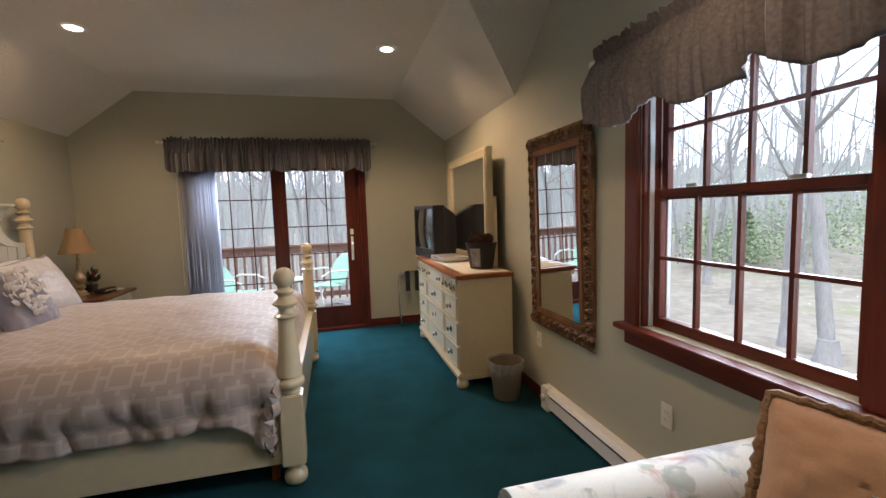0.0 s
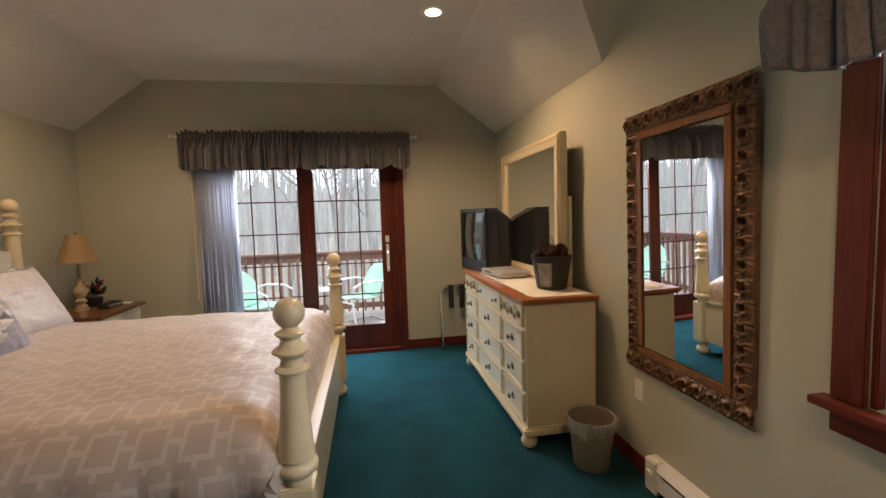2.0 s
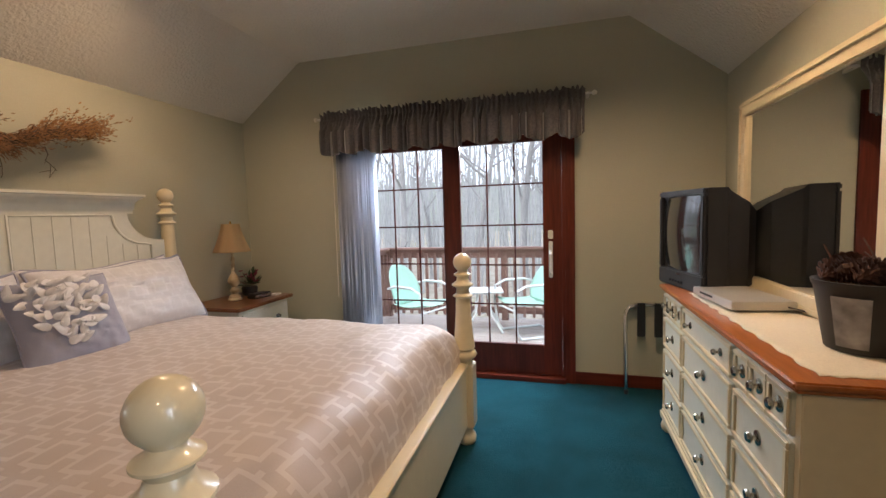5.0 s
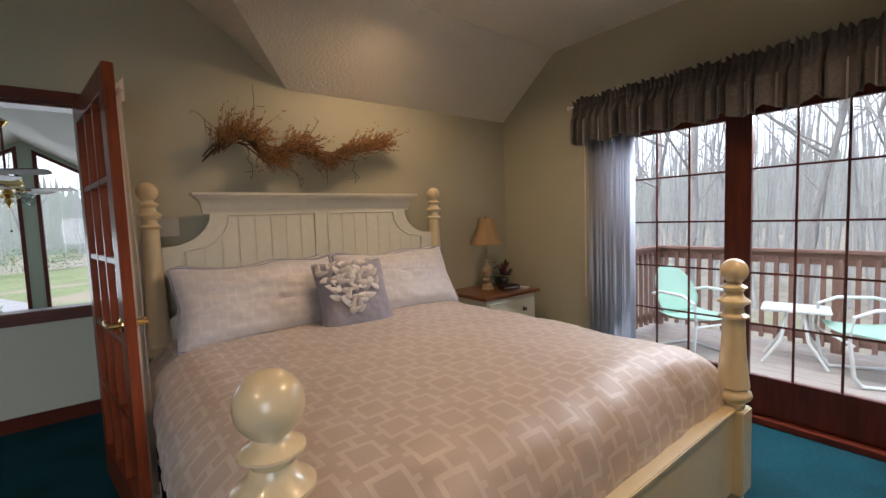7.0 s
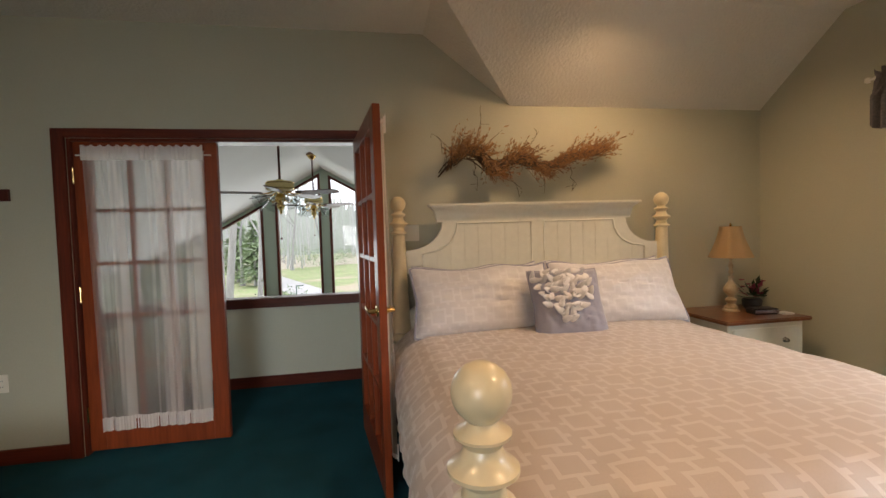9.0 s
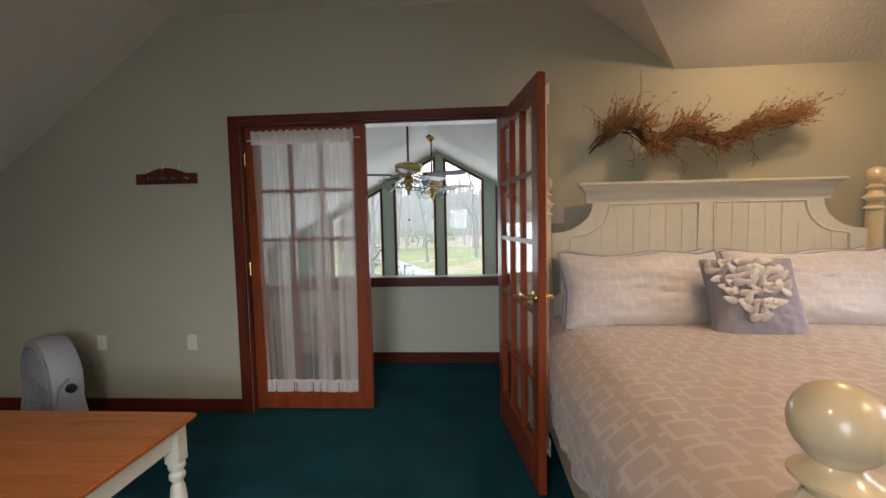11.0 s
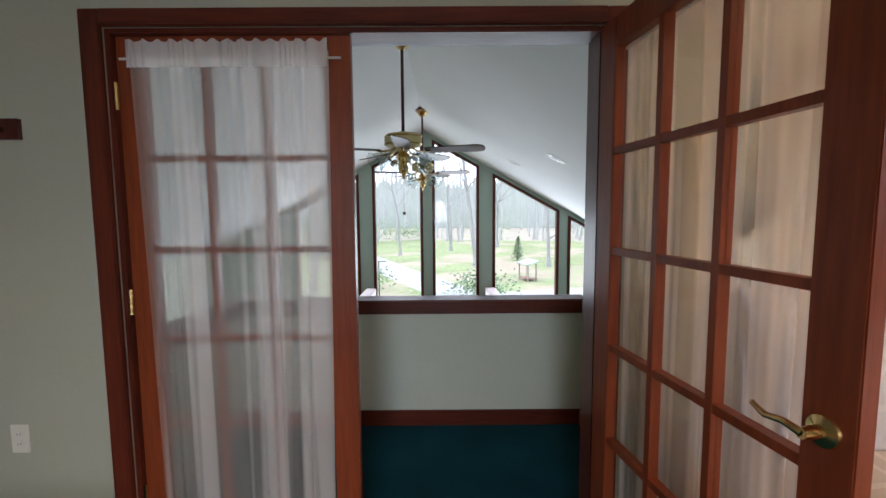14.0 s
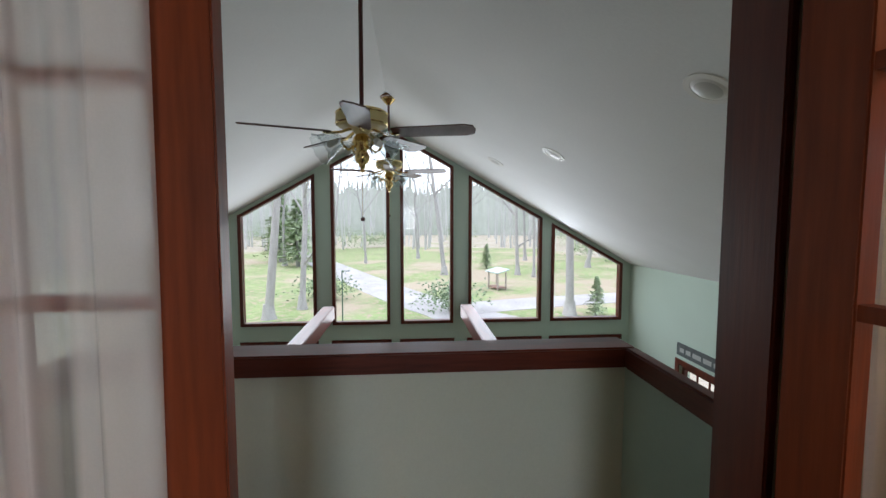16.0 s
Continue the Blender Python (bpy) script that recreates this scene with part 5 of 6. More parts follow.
# ---------- floral sofa under the window ----------
def floral(name):
    m = material(name, (0.60, 0.60, 0.55), 0.85, vary=0.06, grain=200, bump=0.2, bump_scale=400, sheen=0.2)
    t = m.node_tree
    p = t.nodes["Principled BSDF"]
    old = p.inputs["Base Color"].links[0].from_socket
    coord = t.nodes.new("ShaderNodeTexCoord")
    for scale, off, lim, col in ((5.0, 0.0, 0.60, (0.22, 0.25, 0.30)), (6.5, 9.0, 0.63, (0.42, 0.20, 0.17)), (12.0, 4.0, 0.62, (0.27, 0.31, 0.25))):
        mp = t.nodes.new("ShaderNodeMapping")
        mp.inputs["Location"].default_value = (off, off * 0.7, off * 0.3)
        t.links.new(coord.outputs["Object"], mp.inputs["Vector"])
        n = t.nodes.new("ShaderNodeTexNoise")
        n.inputs["Scale"].default_value, n.inputs["Detail"].default_value, n.inputs["Distortion"].default_value = scale, 5, 1.2
        t.links.new(mp.outputs[0], n.inputs["Vector"])
        r = t.nodes.new("ShaderNodeMapRange")
        r.inputs["From Min"].default_value, r.inputs["From Max"].default_value = lim - 0.03, lim + 0.06
        r.inputs["To Max"].default_value = 0.75
        t.links.new(n.outputs["Fac"], r.inputs["Value"])
        mix = t.nodes.new("ShaderNodeMixRGB")
        mix.inputs["Color2"].default_value = (*col, 1)
        t.links.new(r.outputs[0], mix.inputs["Fac"])
        t.links.new(old, mix.inputs["Color1"])
        old = mix.outputs[0]
    t.links.new(old, p.inputs["Base Color"])
    return m


FLORAL = floral("faded_floral_upholstery")
PEACH = material("peach_cotton", (0.50, 0.32, 0.21), 0.8, vary=0.07, grain=150, bump=0.15, bump_scale=400, sheen=0.25)
FRINGE = material("tan_braid_fringe", (0.30, 0.19, 0.11), 0.9, vary=0.3, grain=80, bump=0.6, bump_scale=200)
sofa = base("sofa", pose(1.02, 1.10, F), "floral upholstered sofa with rolled arms under the window", "sofa")


def soft(name, b, r, seg=4):
    bm = box(*b)
    bmesh.ops.bevel(bm, geom=list(bm.edges), offset=r, segments=seg, affect="EDGES", clamp_overlap=True)
    return part(name, bm, FLORAL, sofa, smooth=True)


soft("frame", (-0.46, 0.50, -0.98, 0.94, 0.07, 0.34), 0.03)
soft("backrest", (0.26, 0.51, -0.88, 0.84, 0.3, 0.80), 0.1)
for y0, y1 in ((-0.76, -0.02), (-0.01, 0.74)):
    soft("seat_cushion", (-0.48, 0.27, y0, y1, 0.345, 0.50), 0.05)
    soft("back_cushion", (0.15, 0.29, y0, y1, 0.505, 0.80), 0.06)
for y, s in ((-0.90, -1), (0.87, 1)):
    prof = [(0.0 + 0.10 * math.cos(a) , 0.585 + 0.10 * math.sin(a)) for a in [math.pi * (1.25 - 1.5 * k / 14) for k in range(15)]]
    pts = [(-0.075, 0.06)] + [(u, z) for u, z in prof] + [(0.075, 0.06)]
    bm = prism([(y + u * s, z) for u, z in pts], "x", -0.47, 0.48)
    bmesh.ops.bevel(bm, geom=[e for e in bm.edges if e.calc_face_angle(0) > 0.9], offset=0.02, segments=3, affect="EDGES", clamp_overlap=True)
    part("arm", bm, FLORAL, sofa, smooth=True)
for x in (-0.4, 0.43):
    for y in (-0.9, 0.87):
        part("leg", lathe([(0.025, 0), (0.035, 0.07)], 12, m=pose(x, y, 0)), BROWN_TOP, sofa)
tp = cushion("throw_pillow", 0.46, 0.46, 0.17, PEACH, pose(1.27, 1.60, 0.665, 0, 0, -62) @ pose(0, 0, 0, 66, 0, 0) @ pose(0, 0, 0, 0, 0, -3), "peach cotton throw pillow with tan fringe on the sofa", "throw pillow")
edge = []
for k in range(121):
    a = 2 * math.pi * k / 120
    c, s_ = math.cos(a), math.sin(a)
    q = 1 / max(abs(c), abs(s_))
    edge.append((c * q * 0.228 + 0.004 * math.sin(k * 2.1), s_ * q * 0.228 + 0.004 * math.cos(k * 2.3), 0.004 * math.sin(k * 1.7)))
part("fringe", tube(edge, 0.014, sides=7), FRINGE, tp, "tan looped fringe", smooth=True)

# ---------- baseboard heater, bin, outlets ----------
heat = base("baseboard_heater", pose(E, 2.20, F), "white electric baseboard heater along the wall", "heater")
part("back_plate", box(-0.02, -0.002, -1.50, 1.50, 0.02, 0.17), WHITE, heat)
part("front_cover", prism([(-0.062, 0.035), (-0.056, 0.035), (-0.056, 0.115), (-0.062, 0.115)], "y", -1.41, 1.41), WHITE, heat)
part("top_hood", prism([(-0.021, 0.17), (-0.021, 0.158), (-0.05, 0.155), (-0.066, 0.135), (-0.07, 0.137), (-0.053, 0.168)], "y", -1.41, 1.41), WHITE, heat)
part("element", tube([(-0.038, -1.4, 0.1), (-0.038, 1.4, 0.1)], 0.014), BLACK, heat)
for y in (-1.455, 1.455):
    part("end_cap", box(-0.07, -0.021, y - 0.045, y + 0.045, 0.0, 0.172), WHITE, heat, bevel=0.008)
part("dial", lathe([(0.022, 0), (0.02, 0.014), (0, 0.016)], 16, m=pose(-0.071, 1.455, 0.10, 0, -90, 0)), PLASTIC_W, heat, smooth=True)

BIN = material("taupe_plastic_bin", (0.24, 0.20, 0.15), 0.45, vary=0.05)
BAG = cloth("clear_bin_liner", (0.7, 0.7, 0.7), clear=0.6, through=0.3)
BIN_S = 1.04
bin_ = base("waste_bin", pose(1.365, 3.95, F), "taupe plastic waste bin with a clear liner", "waste bin")
part("pail", lathe([(0.092, 0), (0.095, 0.004), (0.122, 0.26), (0.128, 0.262), (0.128, 0.275), (0.121, 0.276), (0.09, 0.012), (0, 0.012)], 28), BIN, bin_, smooth=True)


def liner(u, v):
    a = 2 * math.pi * u
    low = 0.05 + 0.035 * noise.noise(Vector((math.cos(a) * 2, math.sin(a) * 2, 5)))
    r = 0.133 - 0.006 * v * 2 + 0.004 * math.sin(a * 17) * v + 0.003 * math.sin(a * 31)
    return (r * math.cos(a), r * math.sin(a), 0.283 - (low + 0.03) * v)


part("liner", sheet(liner, 90, 6, closed=True), BAG, bin_, "clear plastic bag folded over the rim", smooth=True)
bin_.scale = (BIN_S, BIN_S, BIN_S)


def outlet(m, label, switch=False):
    o = base("wall_outlet", m, label, "outlet", "wall outlets")
    part("plate", box(-0.036, 0.036, -0.007, -0.0005, -0.058, 0.058), PLASTIC_W, o, bevel=0.003)
    if switch:
        part("toggle", box(-0.005, 0.005, -0.018, -0.0075, -0.011, 0.011), PLASTIC_W, o, bevel=0.002)
    else:
        for z in (-0.02, 0.02):
            s = part("socket", lathe([(0.016, 0), (0.016, 0.0025), (0.0, 0.0026)], 18, m=pose(0, -0.0072, z, 90)), PLASTIC_W, o)
            for x in (-0.006, 0.006):
                part("slot", box(x - 0.001, x + 0.001, -0.0105, -0.0099, z - 0.004, z + 0.004), BLACK, s)
    return o


outlet(pose(E, 2.57, 0.42, 0, 0, -90), "ivory double outlet plate below the window")
outlet(pose(E, 3.84, 0.42, 0, 0, -90), "ivory blank plate beside the mirror", True)
outlet(pose(W, 0.79, 0.488, 0, 0, 90), "ivory double outlet plate on the sage wall")
outlet(pose(W, 0.085, 0.485, 0, 0, 90), "ivory blank plate on the sage wall", True)
sw = outlet(pose(W, 3.44, 1.37, 0, 0, 90), "ivory switch plate beside the headboard", True)
sw.scale = (1.6, 1, 1)

# ---------- little peg rack ----------
peg = base("peg_rack", pose(W, 0.68, 1.69), "dark wooden peg rack with five knobs", "peg rack")
outl = [(-0.225, -0.04), (0.225, -0.04), (0.225, 0.035), (0.15, 0.035)] + [(0.13 - 0.26 * k / 8, 0.045 + 0.03 * math.sin(math.pi * k / 8)) for k in range(9)] + [(-0.15, 0.035), (-0.225, 0.035)]
part("board", prism(outl, "x", 0.001, 0.02), DARK_FRAME, peg, bevel=0.003)
for k in range(5):
    y = -0.17 + 0.085 * k
    part("peg", lathe([(0.008, 0), (0.007, 0.02), (0.016, 0.03), (0.018, 0.042), (0.0, 0.052)], 14, m=pose(0.02, y, -0.005, 0, 90, 0)), material("brown_glazed_knob", (0.10, 0.035, 0.02), 0.15, vary=0.2, coat=0.8) if k == 0 else bpy.data.materials["brown_glazed_knob"], peg, "brown glazed knob", smooth=True)
for y in (-0.13, -0.02, 0.1):
    part("hook", tube([(0.012, y, 0.04), (0.02, y, 0.075), (0.012, y + 0.004, 0.092)], 0.004, sides=6), NICKEL, peg, smooth=True)

# ---------- round floor fan in the corner ----------
FANW = material("grey_white_fan_plastic", (0.37, 0.40, 0.45), 0.45, vary=0.04)
FANB = material("blue_grey_fan_plastic", (0.10, 0.12, 0.16), 0.45, vary=0.06)
fan = base("floor_fan", pose(-2.22, 0.0, F, 0, 0, 62), "grey and white round plastic floor fan on a stand", "fan")
lathe_ring = lathe([(0.25, -0.09), (0.29, -0.08), (0.305, 0.0), (0.29, 0.08), (0.25, 0.09), (0.245, 0.0), (0.25, -0.09)], 40, m=pose(0, 0, 0.37, 90))
part("housing", lathe_ring, FANW, fan, smooth=True)
for z in (-0.092, 0.092):
    g = part("grille_hub", lathe([(0.05, -0.006), (0.05, 0.006), (0, 0.008)], 20, m=pose(0, z, 0.37, 90)), FANW, fan, smooth=True)
    bm = bmesh.new()
    for r in (0.09, 0.13, 0.17, 0.21, 0.25):
        tube([(r * math.cos(a), z, 0.37 + r * math.sin(a)) for a in [2 * math.pi * k / 36 for k in range(37)]], 0.004, bm, 6)
    for k in range(24):
        a = 2 * math.pi * k / 24
        tube([(0.05 * math.cos(a), z, 0.37 + 0.05 * math.sin(a)), (0.252 * math.cos(a + 0.3), z, 0.37 + 0.252 * math.sin(a + 0.3))], 0.003, bm, 5)
    part("grille", bm, FANW, fan, smooth=True)
for k in range(5):
    a = 2 * math.pi * k / 5
    bm = sheet(lambda u, v: ((0.04 + 0.19 * u) * math.cos(a + 0.7 * (v - 0.5)), -0.03 + 0.06 * v, 0.37 + (0.04 + 0.19 * u) * math.sin(a + 0.7 * (v - 0.5))), 5, 4)
    thicken(part("blade", bm, FANB, fan, smooth=True), 0.003)
for x, s in ((-0.31, -1), (0.31, 1)):
    bm = prism([(-0.13, 0.0), (0.13, 0.0), (0.10, 0.06), (0.055, 0.38), (0.0, 0.43), (-0.055, 0.38), (-0.10, 0.06)], "x", x - 0.022, x + 0.022)
    leg = part("stand", bm, FANW, fan, bevel=0.01, smooth=True)
    part("tilt_knob", lathe([(0.03, 0), (0.028, 0.02), (0, 0.022)], 16, m=pose(x + s * 0.022, 0, 0.37, 0, 90 * s, 0)), BLACK, leg, smooth=True)
part("cross_bar", box(-0.29, 0.29, -0.04, 0.04, 0.0, 0.045), FANW, fan, bevel=0.01)

# ---------- low table with turned legs ----------
ct = base("coffee_table", pose(-1.08, 1.05, F), "low table with an orange pine top and white turned legs", "table")
PINE = wood("orange_pine_top", (0.28, 0.085, 0.02), (0.46, 0.17, 0.045), 0.3, axis=1, coat=0.5)
part("top", box(-0.345, 0.345, -0.52, 0.52, 0.497, 0.524), PINE, ct, "orange-stained pine top", bevel=0.008)
for b in ((-0.29, 0.29, -0.46, -0.44), (-0.29, 0.29, 0.44, 0.46)):
    part("apron", box(b[0], b[1], b[2], b[3], 0.39, 0.4965), CREAM_COOL, ct, bevel=0.003)
for x in (-0.29, 0.27):
    part("apron", box(x, x + 0.02, -0.435, 0.435, 0.39, 0.4965), CREAM_COOL, ct, bevel=0.003)
for x in (-0.28, 0.28):
    for y in (-0.45, 0.45):
        lg = part("leg", lathe([(0.02, 0), (0.032, 0.02), (0.03, 0.05), (0.018, 0.07), (0.024, 0.085), (0.036, 0.14), (0.03, 0.2), (0.02, 0.225), (0.034, 0.245), (0.034, 0.262), (0.022, 0.275), (0.036, 0.295), (0.036, 0.31), (0.026, 0.32)], 18, m=pose(x, y, 0)), CREAM_COOL, ct, smooth=True)
        part("leg_block", box(x - 0.034, x + 0.034, y - 0.034, y + 0.034, 0.32, 0.496), CREAM_COOL, lg, bevel=0.004)
tagged(part("leaflet", box(-0.88, -0.78, 0.92, 1.14, 0.485, 0.487), WHITE), "white folded leaflet on the low table", "leaflet")


# ---------- dried garland over the bed ----------
TWIG = material("brown_dry_twigs", (0.085, 0.048, 0.028), 0.85, vary=0.35, grain=30)
SEED = material("russet_seed_heads", (0.29, 0.145, 0.058), 0.85, vary=0.35, grain=60)
garland = base("dried_garland", pose(W + 0.03, 4.35, 1.872), "dried swag of brown twigs and russet seed heads", "garland")
spine = [(-0.70, -0.10), (-0.62, -0.02), (-0.52, 0.07), (-0.42, 0.06), (-0.35, -0.02), (-0.27, -0.05), (-0.17, 0.0), (-0.08, 0.02), (0.02, -0.02), (0.12, -0.03), (0.24, 0.0), (0.38, 0.05), (0.52, 0.08)]


def on_spine(t):
    k = min(int(t * 12), 11)
    q = t * 12 - k
    a, b = spine[k], spine[k + 1]
    return Vector((0, a[0] + (b[0] - a[0]) * q, a[1] + (b[1] - a[1]) * q)), Vector((0, b[0] - a[0], b[1] - a[1])).normalized()


bundle, fine, seeds = bmesh.new(), bmesh.new(), bmesh.new()
for k in range(60):
    t0 = rnd.uniform(0, 0.7)
    t1 = min(1, t0 + rnd.uniform(0.2, 0.4))
    off = Vector((rnd.uniform(0.02, 0.10), rnd.gauss(0, 0.014), rnd.gauss(0, 0.018)))
    pts = [on_spine(t0 + (t1 - t0) * i / 7)[0] + off * (1 + 0.4 * math.sin(i)) for i in range(8)]
    tube(pts, rnd.uniform(0.002, 0.005), bundle, 4)
tufts = [(0.10, 0.9, 0.17, 60), (0.2, 0.8, 0.15, 55), (0.3, 0.2, 0.13, 45), (0.36, -0.8, 0.12, 35), (0.45, 0.5, 0.14, 55), (0.53, 0.8, 0.13, 45), (0.62, -0.25, 0.13, 50), (0.7, -0.9, 0.13, 40), (0.78, 0.15, 0.14, 50), (0.87, 0.35, 0.16, 60), (0.96, 0.25, 0.15, 60)]
for t0, lift, reach, count in tufts:
    for k in range(int(count * 1.5)):
        p, way = on_spine(min(0.999, max(0, t0 + rnd.gauss(0, 0.035))))
        p = p + Vector((rnd.uniform(0.02, 0.12), rnd.gauss(0, 0.012), rnd.gauss(0, 0.014)))
        d = (way * rnd.uniform(0.5, 1.1) + Vector((rnd.uniform(-0.1, 0.7), rnd.gauss(0, 0.25), lift * rnd.uniform(0.1, 1.0) + rnd.gauss(0, 0.15)))).normalized()
        L = reach * rnd.uniform(0.45, 1.1)
        bendv = Vector((0, rnd.uniform(-0.35, 0.35), rnd.uniform(-0.35, 0.35)))
        pts = [p + d * L * i / 3 + bendv * L * (i / 3) ** 2 for i in range(4)]
        for q in pts:
            q.x = max(q.x, -0.022)
        tube(pts, 0.0021, fine, 3, 0.5)
        for i in range(rnd.randint(4, 9)):
            c = pts[1].lerp(pts[3], 0.3 + rnd.random()) + Vector((rnd.uniform(0, 0.014), rnd.gauss(0, 0.007), rnd.gauss(0, 0.007)))
            e = (d + Vector((rnd.gauss(0, 0.4), rnd.gauss(0, 0.4), rnd.gauss(0, 0.4)))).normalized() * rnd.uniform(0.008, 0.017)
            g = e.cross(Vector((1, 0.3, 0.2))).normalized() * rnd.uniform(0.0025, 0.005)
            seeds.faces.new([seeds.verts.new(c + v) for v in (-e, g, e, -g)])
for y0, z0, dy, dz in ((-0.62, 0.05, -0.12, 0.16), (-0.42, 0.1, 0.04, 0.27), (-0.2, -0.05, 0.1, -0.2), (-0.05, 0.05, 0.1, 0.18), (0.25, 0.0, 0.18, 0.17), (0.05, -0.04, 0.05, -0.17), (-0.45, 0.0, 0.03, -0.2), (0.3, -0.05, 0.02, -0.16), (0.4, 0.05, 0.28, 0.02)):
    pts = [Vector((0.07, y0 + dy * i / 5 + 0.012 * math.sin(i * 2.3), z0 + dz * i / 5 + 0.01 * math.cos(i * 1.9))) for i in range(6)]
    tube(pts, 0.003, fine, 4, 0.4)
    for i in range(2, 6):
        e = Vector((0, rnd.gauss(0, 0.03), rnd.gauss(0, 0.03)))
        tube([pts[i], pts[i] + e], 0.0015, fine, 3)
tagged(part("stem", bundle, TWIG, garland, "dark bundled stems"), kind="stuff")
tagged(part("twig_spray", fine, TWIG, garland, "fine brittle twigs"), kind="stuff")
tagged(part("seed_head", seeds, SEED, garland, "russet seed heads"), kind="stuff")
part("hanger", box(-0.03, 0.05, -0.02, 0.02, -0.02, 0.02), TWIG, garland)

# ---------- recessed downlights ----------
LIT = glow("lit_bulb", (1.0, 0.86, 0.62), 18.0)
UNLIT = material("frosted_bulb", (0.55, 0.55, 0.53), 0.3, vary=0.03)


def downlight(m, bulb_mat, label, r=0.085):
    d = base("recessed_light", m, label, "ceiling light", "recessed lights")
    part("trim_ring", lathe([(r * 0.78, -0.001), (r * 0.8, -0.006), (r * 1.1, -0.005), (r * 1.12, -0.0005)], 32), WHITE, d, "white trim ring", smooth=True)
    part("baffle", lathe([(r * 0.79, -0.003), (r * 0.6, -0.009)], 32), WHITE, d, smooth=True)
    bm = lathe([(r * 0.62, -0.0095), (r * 0.4, -0.014), (0, -0.017)], 24)
    part("lamp_face", bm, bulb_mat, d, smooth=True)
    return d


for x, y in ((-1.61, 4.73), (0.655, 4.76), (0.655, 1.75)):
    downlight(pose(x, y, HIGH), LIT, "lit recessed ceiling light with a white trim ring")
tilt_r = -math.degrees(math.atan(PITCH))
for x, y, r in ((-3.665, 3.735, 0.1), (-5.63, 3.72, 0.1), (-7.1, 3.50, 0.1)):
    downlight(pose(x, y, roof(y), tilt_r), UNLIT, "unlit recessed light in the sloping white ceiling", r)

# ---------- ceiling fans of the great room ----------
BLADE = wood("mahogany_fan_blade", (0.05, 0.02, 0.016), (0.11, 0.05, 0.04), 0.4, axis=0)
TULIP = glass("frosted_tulip_glass", 0.25, (0.88, 0.9, 0.9))
CREAM_BRASS = material("cream_and_brass_enamel", (0.70, 0.58, 0.28), 0.5, 0.0, vary=0.05, spec=0.25)


def ceiling_fan(x, y, top, hub, turn, label):
    f = base("ceiling_fan", pose(x, y, hub, 0, 0, turn), label, "ceiling fan", "ceiling fans")
    up = top - hub
    part("canopy", lathe([(0.075, up + 0.02), (0.08, up - 0.02), (0.06, up - 0.045), (0.03, up - 0.075), (0.02, up - 0.085)], 24), BRASS, f, smooth=True)
    part("mount_plate", lathe([(0.11, up + 0.05), (0.115, up + 0.0), (0.07, up - 0.012)], 6), BROWN_TOP, f)
    part("down_rod", lathe([(0.013, 0.12), (0.013, up - 0.08)], 12), DARK_FRAME, f)
    mo = part("motor", lathe([(0.03, 0.13), (0.05, 0.118), (0.138, 0.105), (0.152, 0.085), (0.154, 0.03), (0.138, 0.01), (0.06, -0.005), (0.04, -0.03)], 32), CREAM_BRASS, f, "cream enamel motor with brass bands", smooth=True)
    for z in (0.088, 0.028):
        part("band", lathe([(0.153, z - 0.006), (0.157, z), (0.153, z + 0.006)], 32), BRASS, mo, smooth=True)
    for k in range(5):
        m = pose(0, 0, 0.0, 0, 0, 72 * k)
        arm = part("blade_arm", tube([m @ Vector(p) for p in ((0.06, 0, 0.0), (0.13, 0.015, -0.03), (0.19, 0, -0.038), (0.23, 0, -0.032))], 0.009, sides=6), BRASS, f, smooth=True)
        bm = prism([(0.19, -0.05), (0.23, -0.062), (0.62, -0.07), (0.67, -0.05), (0.68, 0.0), (0.67, 0.05), (0.62, 0.07), (0.23, 0.062), (0.19, 0.05)], "z", -0.004, 0.004)
        bm.transform(m @ pose(0, 0, -0.026, -13))
        part("blade", bm, BLADE, f)
    part("light_kit", lathe([(0.03, -0.03), (0.05, -0.05), (0.06, -0.08), (0.04, -0.11), (0.03, -0.13), (0.045, -0.16), (0.04, -0.19), (0.02, -0.21), (0.012, -0.24), (0.018, -0.25), (0, -0.26)], 20), BRASS, f, smooth=True)
    for k in range(4):
        m = pose(0, 0, 0, 0, 0, 90 * k + 30)
        a = part("lamp_arm", tube([m @ Vector(p) for p in ((0.04, 0, -0.1), (0.09, 0, -0.13), (0.12, 0, -0.11), (0.135, 0, -0.08))], 0.007, sides=6), BRASS, f, smooth=True)
        sh = bmesh.new()
        lathe([(0.026, 0), (0.042, 0.024), (0.062, 0.075), (0.07, 0.12), (0.086, 0.15)], 20, sh)
        for face in [q for q in sh.faces if len(q.verts) > 4]:
            sh.faces.remove(face)
        for v in sh.verts:
            an = math.atan2(v.co.y, v.co.x)
            s_ = 1 + 0.06 * math.cos(10 * an) * v.co.z / 0.12
            v.co.x *= s_
            v.co.y *= s_
        sh.transform(m @ pose(0.135, 0, -0.075, 0, 118, 0))
        thicken(part("tulip_shade", sh, TULIP, a, "fluted clear glass tulip shade", smooth=True), 0.003)
        part("bulb", lathe([(0.01, 0.02), (0.022, 0.06), (0.02, 0.085), (0, 0.1)], 12, m=m @ pose(0.135, 0, -0.075, 0, 118, 0)), WHITE, a, smooth=True)
    part("pull_chain", tube([(0.03, 0, -0.16), (0.032, 0, -0.52)], 0.0015, sides=4), BRASS, f)
    part("chain_knob", lathe([(0, -0.55), (0.012, -0.545), (0.014, -0.53), (0, -0.52)], 10, m=pose(0.032, 0, 0)), DARK_FRAME, f, smooth=True)
    return f


